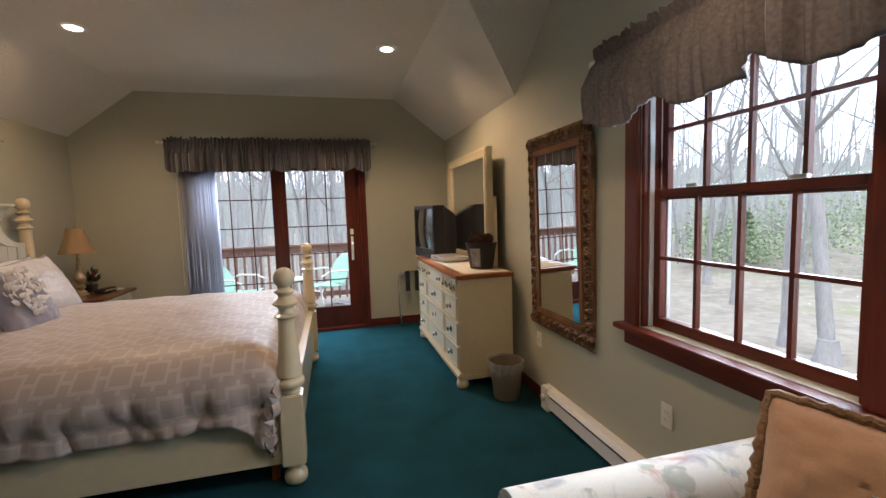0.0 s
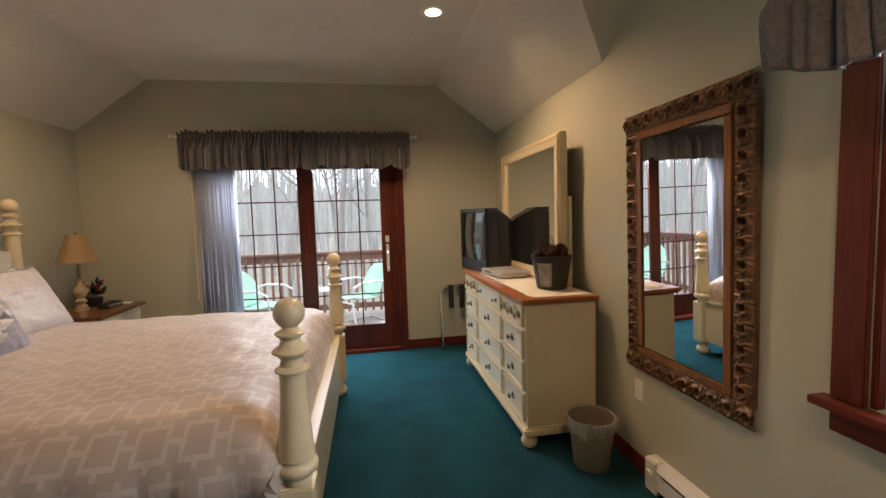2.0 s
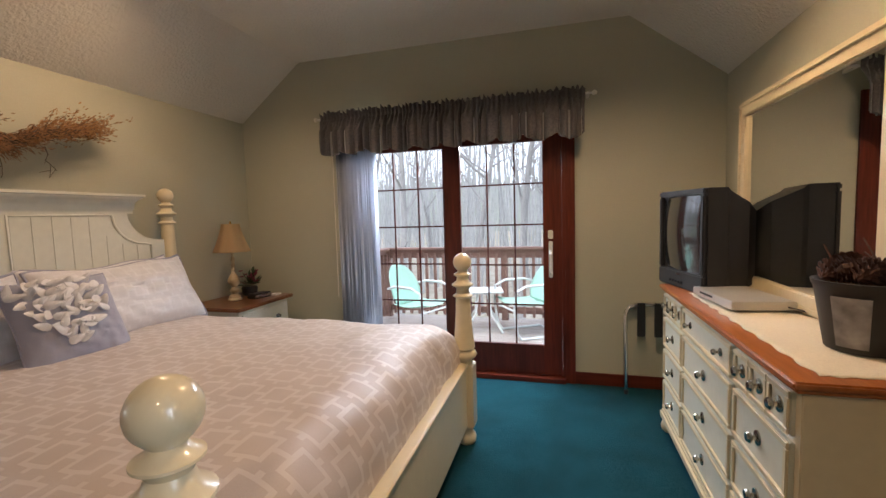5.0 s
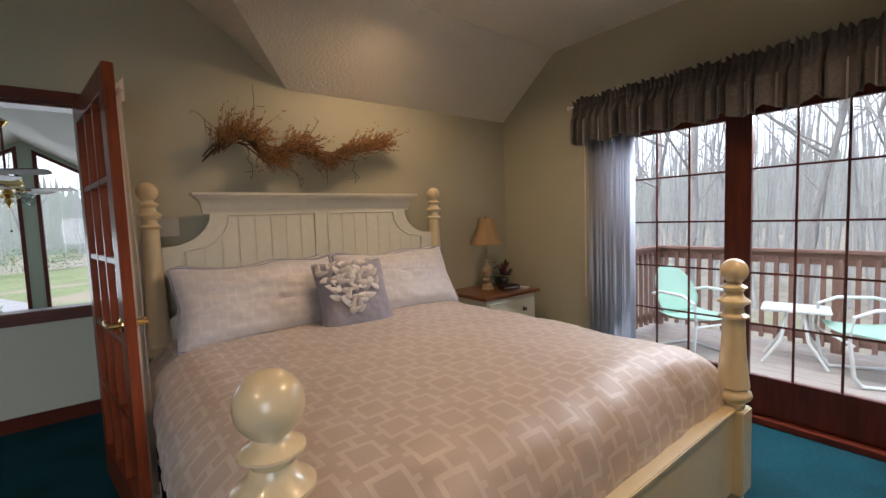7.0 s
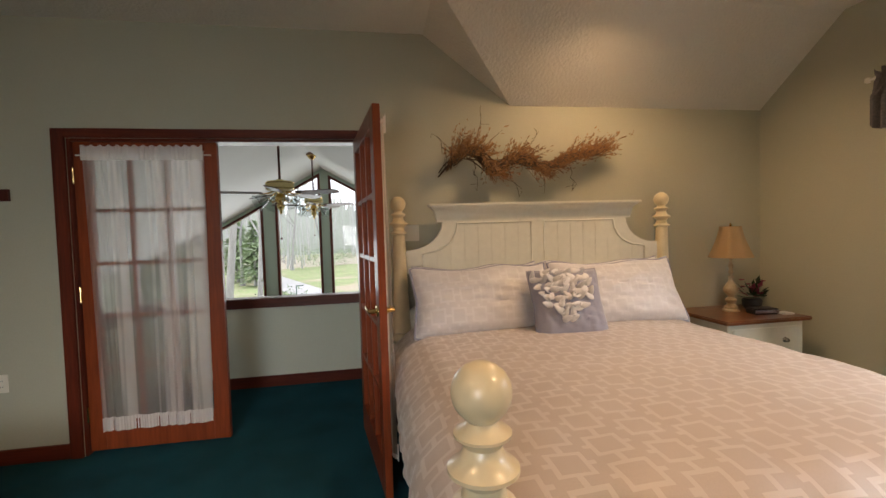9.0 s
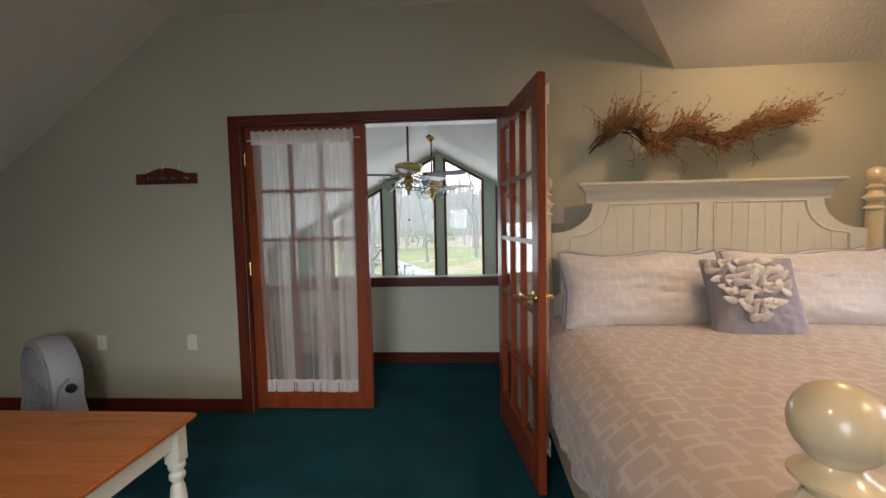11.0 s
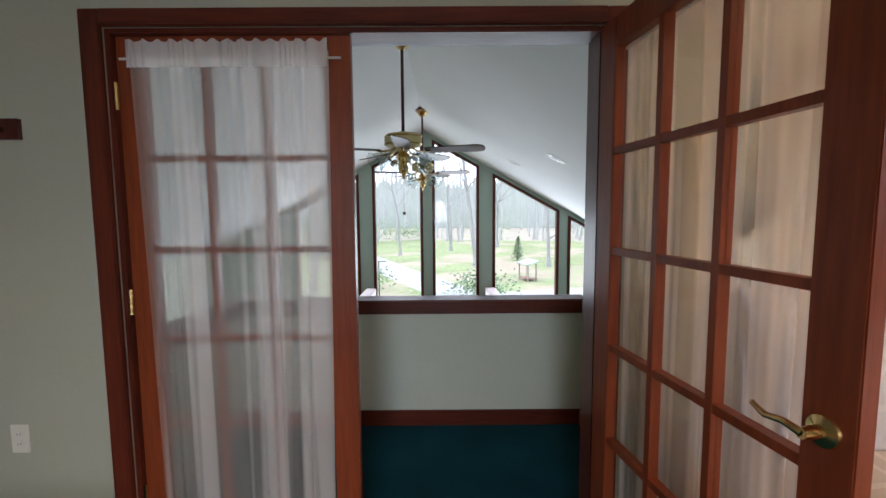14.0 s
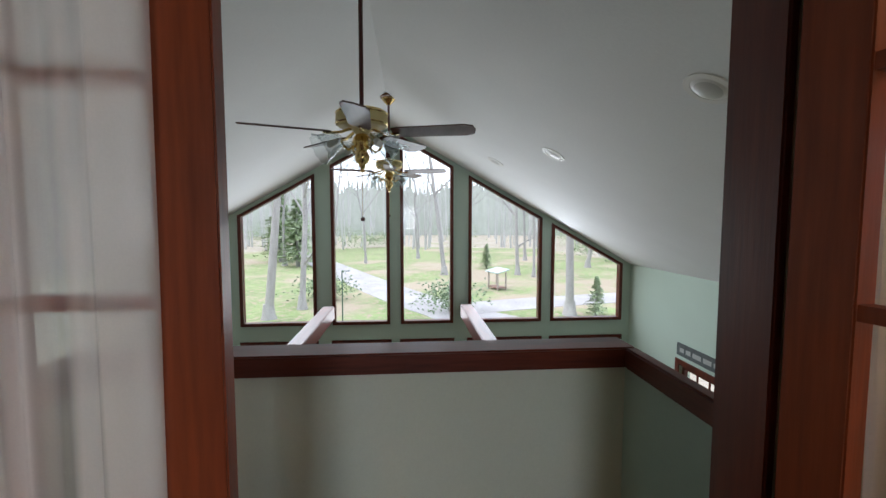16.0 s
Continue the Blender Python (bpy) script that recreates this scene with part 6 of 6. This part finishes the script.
ceiling_fan(-4.483, 2.155, 2.755, 1.895, 3, "cream and brass ceiling fan with glass tulip lamps")
ceiling_fan(-6.94, 2.207, 2.755, 1.93, 3, "cream and brass ceiling fan with glass tulip lamps")

# ---------- carved sign over the low window ----------
SIGN = material("weathered_grey_board", (0.10, 0.12, 0.12), 0.8, vary=0.2, grain=30)
sign = base("wall_sign", pose(-6.72, YR, -0.415), "weathered dark grey sign board with pale lettering over the window", "sign")
part("board", box(-0.62, 0.62, -0.022, -0.001, -0.085, 0.085), SIGN, sign, bevel=0.004)
xx = -0.55
while xx < 0.5:
    L = rnd.uniform(0.06, 0.16)
    part("lettering", box(xx, min(0.56, xx + L), -0.0245, -0.0225, -0.03, 0.03), material("pale_sign_paint", (0.4, 0.42, 0.4), 0.8) if "pale_sign_paint" not in bpy.data.materials else bpy.data.materials["pale_sign_paint"], sign)
    xx += L + 0.04


# ---------- outdoors: deck ----------
DECK = wood("pale_weathered_deck", (0.27, 0.23, 0.2), (0.42, 0.38, 0.35), 0.5, axis=0, coat=0.1)
RAIL = wood("pink_brown_stained_rail", (0.17, 0.095, 0.075), (0.28, 0.17, 0.14), 0.6, axis=0, coat=0.0)
RAIL_V = wood("pink_brown_stained_baluster", (0.17, 0.095, 0.075), (0.28, 0.17, 0.14), 0.6, axis=2, coat=0.0)
DZ0 = -0.16
deck = base("deck", pose(0, 7.7, DZ0), "weathered wooden deck outside the sliding door", "deck", "", "structure")
n = 17
for k in range(n):
    y = -1.10 + k * 0.142
    part("board", box(-2.2, 3.4, y, y + 0.137, -0.04, 0.0), DECK, deck)
part("joist_frame", box(-2.2, 3.4, -1.10, 1.32, -0.25, -0.041), RAIL, deck)
for x, y in ((-2.1, 1.2), (0.6, 1.2), (3.3, 1.2)):
    part("deck_post", box(x - 0.07, x + 0.07, y - 0.07, y + 0.07, GROUND - DZ0, -0.25), RAIL_V, deck)
fence = base("deck_railing", pose(0, 8.9, DZ0), "pink-brown wooden deck railing with square balusters", "railing", "", "structure")
part("top_cap", box(-2.2, 3.4, -0.07, 0.07, 1.02, 1.055), RAIL, fence, bevel=0.005)
part("top_rail", box(-2.15, 3.4, -0.02, 0.02, 0.90, 1.019), RAIL, fence)
part("bottom_rail", box(-2.15, 3.4, -0.02, 0.02, 0.10, 0.19), RAIL, fence)
part("top_cap", box(-2.21, -2.07, -2.2, -0.071, 1.02, 1.055), RAIL, fence, bevel=0.005)
part("top_rail", box(-2.16, -2.12, -2.2, -0.071, 0.90, 1.019), RAIL, fence)
part("bottom_rail", box(-2.16, -2.12, -2.2, -0.071, 0.10, 0.19), RAIL, fence)
bal = None
for k in range(42):
    m = pose(-2.02 + k * 0.13, -0.041, 0)
    if bal is None:
        bal = part("baluster", box(-0.019, 0.019, -0.019, 0.019, 0.06, 0.97), RAIL_V, fence)
        bal.matrix_local = m
    else:
        share(bal, m)
for k in range(16):
    share(bal, pose(-2.10, -0.16 - k * 0.13, 0))
for x, y in ((-2.14, 0.0), (-0.35, 0.02), (1.5, 0.02), (3.3, 0.02), (-2.14, -1.1)):
    part("post", box(x - 0.045, x + 0.045, y - 0.045, y + 0.045, 0.0, 1.018), RAIL_V, fence)

MINT = material("mint_green_enamel", (0.36, 0.60, 0.50), 0.35, vary=0.04, coat=0.3)
WHITE_T = material("white_enamel_tube", (0.62, 0.66, 0.66), 0.35, vary=0.03)


def shell_chair(m, label):
    c = base("metal_lawn_chair", m, label, "chair", "chairs on the deck")

    def back(u, v):
        w = 0.27 * math.sin(math.acos(max(-1, min(1, (v - 0.42) / 0.6)))) * (0.95 if v > 0.42 else 1)
        x = (u - 0.5) * 2 * w
        return (x, 0.24 + 0.17 * v - 0.1 * (x / 0.27) ** 2 * 0.7, 0.40 + 0.50 * v)

    def seat(u, v):
        w = 0.25 + 0.02 * math.sin(v * 3.1)
        x = (u - 0.5) * 2 * w
        return (x, -0.26 + 0.5 * v, 0.42 - 0.05 * math.sin(v * 2.6) + 0.05 * (x / 0.27) ** 2)

    thicken(part("backrest", sheet(back, 14, 14), MINT, c, "rounded mint-green shell back", smooth=True), 0.006)
    thicken(part("seat", sheet(seat, 12, 10), MINT, c, smooth=True), 0.006)
    for s in (-1, 1):
        part("arm_leg", tube([(s * 0.27, 0.3, 0.62), (s * 0.3, 0.15, 0.66), (s * 0.3, -0.12, 0.66), (s * 0.3, -0.26, 0.6), (s * 0.29, -0.28, 0.4), (s * 0.28, -0.24, 0.1), (s * 0.27, -0.18, 0.02), (s * 0.27, 0.0, 0.014), (s * 0.27, 0.36, 0.014)], 0.016, sides=8), WHITE_T, c, "white bent tube arm and leg", smooth=True)
    part("cross_tube", tube([(-0.27, 0.36, 0.014), (0.27, 0.36, 0.014)], 0.014), WHITE_T, c, smooth=True)
    part("seat_bar", tube([(-0.285, -0.25, 0.36), (0.285, -0.25, 0.36)], 0.012), WHITE_T, c, smooth=True)


shell_chair(pose(-1.30, 7.93, DZ0, 0, 0, 68), "mint-green metal shell-back lawn chair on the deck")
shell_chair(pose(-0.02, 8.22, DZ0, 0, 0, -58), "mint-green metal shell-back lawn chair on the deck")
tb = base("patio_table", pose(-0.56, 8.3, DZ0, 0, 0, 12), "small white metal patio table between the lawn chairs", "table")
part("tabletop", box(-0.26, 0.26, -0.2, 0.2, 0.52, 0.545), WHITE_T, tb, bevel=0.01)
for s in (-1, 1):
    for q in (-1, 1):
        part("leg", tube([(s * 0.06, q * 0.14, 0.52), (s * 0.1, q * 0.15, 0.25), (s * 0.24, q * 0.18, 0.01)], 0.014), WHITE_T, tb, smooth=True)

# ---------- ground, drive and woods ----------
def litter(name, color, patches=()):
    m = material(name, color, 0.95, vary=0.2, grain=3.0, blotch=0.35)
    t = m.node_tree
    p = t.nodes["Principled BSDF"]
    old = p.inputs["Base Color"].links[0].from_socket
    coord = t.nodes.new("ShaderNodeTexCoord")
    for scale, lim, col in (patches or ((0.16, 0.6, (0.27, 0.29, 0.17)), (1.3, 0.56, (0.38, 0.355, 0.30)))):
        n = t.nodes.new("ShaderNodeTexNoise")
        n.inputs["Scale"].default_value, n.inputs["Detail"].default_value = scale, 8
        t.links.new(coord.outputs["Object"], n.inputs["Vector"])
        r = t.nodes.new("ShaderNodeMapRange")
        r.inputs["From Min"].default_value, r.inputs["From Max"].default_value = lim - 0.04, lim + 0.08
        t.links.new(n.outputs["Fac"], r.inputs["Value"])
        mix = t.nodes.new("ShaderNodeMixRGB")
        mix.inputs["Color2"].default_value = (*col, 1)
        t.links.new(r.outputs[0], mix.inputs["Fac"])
        t.links.new(old, mix.inputs["Color1"])
        old = mix.outputs[0]
    t.links.new(old, p.inputs["Base Color"])
    return m


LITTER = litter("leaf_litter", (0.35, 0.32, 0.26))
LAWN = litter("thin_spring_lawn", (0.21, 0.29, 0.12), ((0.2, 0.54, (0.33, 0.29, 0.215)), (2.5, 0.56, (0.34, 0.27, 0.215))))
GRAVEL = material("pale_grey_gravel", (0.37, 0.375, 0.385), 0.95, vary=0.15, grain=8, blotch=0.6)
tagged(part("ground", box(-1500, 1500, -1500, 1500, GROUND - 0.5, GROUND), LITTER), kind="structure")


def strip(name, pts, width, z, mat):
    bm = bmesh.new()
    rows_ = []
    for i, p in enumerate(pts):
        a, b = Vector(pts[max(0, i - 1)]), Vector(pts[min(len(pts) - 1, i + 1)])
        d = (b - a).normalized()
        q = Vector((-d.y, d.x)) * width / 2
        rows_.append([bm.verts.new((p[0] + q.x, p[1] + q.y, z)), bm.verts.new((p[0] - q.x, p[1] - q.y, z))])
    for a, b in zip(rows_, rows_[1:]):
        bm.faces.new((a[0], a[1], b[1], b[0]))
    return tagged(thicken(part(name, bm, mat), 0.02, 1.0), kind="structure")


def arc_pts(*ctrl):
    """A smooth line through three or four control points."""
    c = [Vector(p) for p in ctrl]
    out_ = []
    for k in range(25):
        u = k / 24
        if len(c) == 3:
            p = c[0] * (1 - u) ** 2 + c[1] * 2 * u * (1 - u) + c[2] * u * u
        else:
            p = c[0] * (1 - u) ** 3 + c[1] * 3 * u * (1 - u) ** 2 + c[2] * 3 * u * u * (1 - u) + c[3] * u ** 3
        out_.append((p.x, p.y))
    return out_


tagged(part("lawn", prism([(-17, -14), (-17, 20), (-40, 26), (-64, 22), (-70, 0), (-62, -18), (-40, -20)], "z", GROUND, GROUND + 0.012), LAWN), kind="structure")
strip("road", arc_pts((-18, 9), (-21, 2.5), (-34, -0.5), (-75, -19)), 3.0, GROUND + 0.02, GRAVEL)
strip("road", arc_pts((-22, 3), (-25, 9), (-27, 26)), 2.6, GROUND + 0.026, GRAVEL)

BARK = material("grey_bark", (0.40, 0.40, 0.395), 0.95, tint=(0.26, 0.255, 0.25), grain=5, blotch=0.8, stretch=(6, 6, 1), bump=0.5, bump_scale=14)
# for the far trunks: bark colour lightened and cooled to imitate haze
FARBARK = material("haze_paled_bark", (0.50, 0.51, 0.51), 1.0, tint=(0.36, 0.37, 0.37), grain=3, blotch=0.5)
NEEDLE = material("evergreen_needles", (0.25, 0.34, 0.22), 0.9, spec=0.05, vary=0.3, grain=6, blotch=2)
SHRUB = material("spring_shrub_leaves", (0.37, 0.47, 0.30), 0.9, spec=0.05, vary=0.3, grain=6, blotch=2)


def grow(bm, p, d, length, r, level, rg):
    n = 5
    pts = [p]
    way = d.copy()
    for k in range(n):
        way = (way + Vector((rg.gauss(0, 0.10), rg.gauss(0, 0.10), rg.gauss(0.03, 0.05)))).normalized()
        pts.append(pts[-1] + way * length / n)
    tube(pts, r, bm, 7 if level == 0 else (4 if level == 1 else 3), 0.45 if level == 0 else 0.25)
    if level >= 3:
        return
    count = (9, 6, 5)[level]
    for k in range(count):
        u = rg.uniform(0.35, 0.98) if level == 0 else rg.uniform(0.2, 1.0)
        i = min(n - 1, int(u * n))
        o = pts[i].lerp(pts[i + 1], u * n - i)
        az = rg.uniform(0, 6.28)
        axis = (pts[i + 1] - pts[i]).normalized()
        side = Vector((math.cos(az), math.sin(az), rg.uniform(-0.2, 0.5)))
        out_d = (axis * rg.uniform(0.5, 1.0) + side * rg.uniform(0.5, 0.9)).normalized()
        grow(bm, o, out_d, length * rg.uniform(0.28, 0.48), r * (1 - 0.55 * u) * rg.uniform(0.35, 0.6), level + 1, rg)


def bare_tree(seed, height, r):
    rg = random.Random(seed)
    t = base("bare_tree", pose(0, 0, -400), "leafless grey hardwood tree standing in leaf litter", "tree", "bare trees in the yard")
    bm = bmesh.new()
    lean = Vector((rg.gauss(0, 0.06), rg.gauss(0, 0.06), 1)).normalized()
    pts = [Vector((0, 0, -0.1)), Vector((0, 0, 0.25)), lean * height * 0.3, lean * height * 0.55 + Vector((rg.gauss(0, 0.3), rg.gauss(0, 0.3), 0)), lean * height * 0.78 + Vector((rg.gauss(0, 0.5), rg.gauss(0, 0.5), 0)), lean * height]
    tube(pts, r, bm, 10, 0.12)
    lathe([(r * 1.7, -0.1), (r * 1.25, 0.2), (r * 0.98, 0.7)], 10, bm)
    part("trunk", bm, BARK, t, smooth=True)
    bm = bmesh.new()
    for k in range(11):
        u = rg.uniform(0.28, 0.97)
        q = u * (len(pts) - 1)
        i = min(len(pts) - 2, int(q))
        o = pts[i].lerp(pts[i + 1], q - i)
        az = rg.uniform(0, 6.28)
        d = Vector((math.cos(az) * 0.8, math.sin(az) * 0.8, rg.uniform(0.4, 1.0))).normalized()
        grow(bm, o, d, height * rg.uniform(0.18, 0.36), r * (1 - 0.8 * u) * 0.55, 1, rg)
    part("crown", bm, BARK, t, "bare branches and twigs")
    return t


kinds = [bare_tree(11, 15, 0.19), bare_tree(23, 17, 0.24), bare_tree(37, 13, 0.14), bare_tree(41, 16, 0.2)]
# trees that stand out one by one: in front of the gable, beyond the deck and beside the sash window
spots = [(-21.5, -3.9, 1), (-23.5, -2.9, 0), (-45.4, -1.9, 2), (-36, 5.3, 1), (-35.5, 11.2, 0), (-34, 12.1, 2), (-21.2, 10.0, 1), (-50, 3.5, 0), (-55, 9.5, 3), (-58, 18, 0), (-47, 15, 3), (-62, -8, 1), (-44, -9.5, 3), (-52, -13, 0), (-66, 4, 2), (-40, 19, 1), (-30, 19, 3),
         (13.4, 9.6, 1), (13.8, 11.1, 2), (17.5, 16.1, 2), (20.6, 20.5, 3), (24, 12.5, 1), (27, 20, 0), (29, 28, 1), (22, 26, 2), (31, 17, 3), (33, 24, 2),
         (-6, 19, 0), (-3.2, 22, 2), (-1, 18, 3), (1.8, 21, 1), (4.5, 19, 0), (-9, 23, 3), (-12, 20, 1), (-4.5, 27, 1), (0.5, 27, 0), (3, 29, 2), (7, 25, 3), (9, 31, 1), (-8, 30, 2), (-14, 28, 0), (-18, 24, 3), (6, 34, 2), (-2, 33, 3)]
rg = random.Random(8)
used = set()
for x, y, k in spots:
    m = pose(x, y, GROUND, 0, 0, rg.uniform(0, 360))
    if k not in used:
        used.add(k)
        kinds[k].matrix_world = m
    else:
        copy_thing(kinds[k], m)

# far woods: too many to count
bm = bmesh.new()
count = 0
while count < 1100:
    a = rg.uniform(0, 2 * math.pi)
    dist = rg.uniform(34, 105)
    x, y = -1 + dist * math.cos(a), 4 + dist * math.sin(a)
    if (-62 < x < -18 and -24 < y < 24) or (y < -45):
        continue
    count += 1
    h = rg.uniform(11, 17)
    r = rg.uniform(0.08, 0.2)
    o = Vector((x, y, GROUND - 0.1))
    lean = Vector((rg.gauss(0, 0.05), rg.gauss(0, 0.05), 1))
    tube([o, o + lean * h * 0.5, o + lean * h], r, bm, 4, 0.2)
    for k in range(9):
        u = rg.uniform(0.3, 0.95)
        p = o + lean * h * u
        az = rg.uniform(0, 6.28)
        d = Vector((math.cos(az), math.sin(az), rg.uniform(0.5, 1.3))).normalized() * rg.uniform(1.5, 4)
        tube([p, p + d * 0.5 + Vector((0, 0, 0.1)), p + d], r * 0.17, bm, 3, 0.2)
        tube([p + d * 0.5, p + d * 0.7 + Vector((rg.gauss(0, 0.6), rg.gauss(0, 0.6), 0.9))], r * 0.08, bm, 3, 0.4)
for k in range(420):
    a = rg.uniform(0.85, 2.35)
    dist = rg.uniform(20, 60)
    o = Vector((-1 + dist * math.cos(a), 6 + dist * math.sin(a), GROUND - 0.1))
    h, r = rg.uniform(9, 16), rg.uniform(0.04, 0.11)
    lean = Vector((rg.gauss(0, 0.06), rg.gauss(0, 0.06), 1))
    tube([o, o + lean * h * 0.5, o + lean * h], r, bm, 4, 0.2)
    for q in range(7):
        u = rg.uniform(0.3, 0.95)
        p = o + lean * h * u
        az = rg.uniform(0, 6.28)
        d = Vector((math.cos(az), math.sin(az), rg.uniform(0.6, 1.4))).normalized() * rg.uniform(0.8, 2.6)
        tube([p, p + d * 0.5 + Vector((0, 0, 0.1)), p + d], r * 0.18, bm, 3, 0.2)
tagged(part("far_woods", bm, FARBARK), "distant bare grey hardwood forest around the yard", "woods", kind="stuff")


def leaf_clumps(bm, c, rx, rz, n, size, rg):
    for k in range(n):
        v = Vector((rg.gauss(0, 0.45), rg.gauss(0, 0.45), rg.gauss(0, 0.4)))
        p = c + Vector((v.x * rx, v.y * rx, max(-0.95, v.z) * rz))
        e = Vector((rg.gauss(0, 1), rg.gauss(0, 1), rg.gauss(0, 0.5))).normalized() * size * rg.uniform(0.5, 1.2)
        g = e.cross(Vector((rg.gauss(0, 1), rg.gauss(0, 1), rg.gauss(0, 1)))).normalized() * size * 0.45
        bm.faces.new([bm.verts.new(p + w_) for w_ in (-e, g, e, -g)])


# evergreen understorey
bm = bmesh.new()
for k in range(230):
    a = rg.uniform(-0.9, 4.3)
    dist = rg.uniform(30, 80)
    x, y = -1 + dist * math.cos(a), 4 + dist * math.sin(a)
    if (-62 < x < -18 and -20 < y < 22):
        continue
    if 1.0 < a < 2.4:
        continue
    s = rg.uniform(1.2, 3.2)
    leaf_clumps(bm, Vector((x, y, GROUND + s * 0.9)), s * 1.5, s, 520, 0.15, rg)
tagged(part("understorey", bm, SHRUB), "pale green and evergreen undergrowth among the far trees", "undergrowth", kind="stuff")


def evergreen(m, height, label, round_=False):
    t = base("evergreen_shrub" if round_ else "young_pine", m, label, "shrub" if round_ else "tree")
    part("trunk", tube([(0, 0, -0.05), (0.02, 0, height * 0.5), (0, 0, height * 0.9)], 0.03 * height + 0.02, taper=0.2), BARK, t)
    bm = bmesh.new()
    if round_:
        leaf_clumps(bm, Vector((0, 0, height * 0.5)), height * 1.1, height * 0.5, 900, 0.11, rg)
    else:
        for k in range(44):
            z = height * (0.1 + 0.88 * k / 44)
            r = height * 0.34 * (1 - k / 45) * rg.uniform(0.6, 1.15)
            for q in range(4):
                a = rg.uniform(0, 6.28)
                d = Vector((math.cos(a), math.sin(a), -0.12))
                for s_ in range(8):
                    p = Vector((0, 0, z)) + d * r * (s_ + 1) / 8
                    e = (d + Vector((rg.gauss(0, 0.7), rg.gauss(0, 0.7), rg.gauss(0, 0.35)))).normalized() * 0.07 * height
                    g = Vector((-d.y, d.x, 0.3)) * 0.025 * height
                    bm.faces.new([bm.verts.new(p + w_) for w_ in (-e * 0.3, g, e, -g)])
    part("crown", bm, NEEDLE if round_ else SHRUB, t, "soft green foliage")


evergreen(pose(-22.4, 4.4, GROUND), 1.6, "rounded evergreen shrub beside the drive", True)
evergreen(pose(-21, 11.2, GROUND), 1.9, "young pine beside the gravel drive")
evergreen(pose(-40, 9.5, GROUND), 2.3, "young pine on the lawn")
evergreen(pose(-43, -8, GROUND), 6.5, "young pine at the edge of the wood")
evergreen(pose(-48, -11, GROUND), 7.5, "young pine at the edge of the wood")
evergreen(pose(-26, -2.2, GROUND), 1.5, "rounded evergreen shrub beside the drive", True)
evergreen(pose(30, 26, GROUND), 4.0, "young pine among bare trees")

# small roofed wood rack on the lawn and a lamp post by the drive
shed = base("wood_rack", pose(-28.7, 8.1, GROUND, 0, 0, 20), "small open wood rack with a blue-grey roof on the lawn", "wood rack")
for x in (-0.55, 0.55):
    for y in (-0.3, 0.3):
        part("post", box(x - 0.04, x + 0.04, y - 0.04, y + 0.04, 0, 1.15), DECK, shed)
part("roof", prism([(-0.45, 1.1), (0.45, 1.3), (0.45, 1.36), (-0.45, 1.16)], "x", -0.75, 0.75), material("blue_grey_roofing", (0.42, 0.52, 0.53), 0.6), shed)
part("shelf", box(-0.6, 0.6, -0.33, 0.33, 0.15, 0.2), RAIL, shed)
lp = base("lamp_post", pose(-20.5, -0.45, GROUND), "thin dark green metal post beside the drive", "post")
POSTG = material("dark_green_metal", (0.03, 0.09, 0.06), 0.5)
part("pole", lathe([(0.03, 0), (0.022, 2.3), (0.0, 2.32)], 10), POSTG, lp)
part("arm", tube([(0, 0, 2.28), (0.1, 0.35, 2.3)], 0.02), POSTG, lp)

# the wood closing the view; the haze of distance is painted into its pale colour
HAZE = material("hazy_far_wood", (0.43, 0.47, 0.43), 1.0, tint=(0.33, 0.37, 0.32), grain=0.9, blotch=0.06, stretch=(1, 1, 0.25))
bm = bmesh.new()
prev = None
for k in range(2881):
    a = 2 * math.pi * k / 2880
    h = 12.0 + 2.5 * noise.noise(Vector((math.cos(a) * 9, math.sin(a) * 9, 0))) + 2.0 * noise.noise(Vector((math.cos(a) * 60, math.sin(a) * 60, 2))) + 4.5 * rg.random() ** 2
    d = 118
    now = [bm.verts.new((d * math.cos(a), d * math.sin(a), GROUND - 0.2)), bm.verts.new((d * math.cos(a), d * math.sin(a), GROUND + h))]
    if prev:
        bm.faces.new((prev[0], now[0], now[1], prev[1]))
    prev = now
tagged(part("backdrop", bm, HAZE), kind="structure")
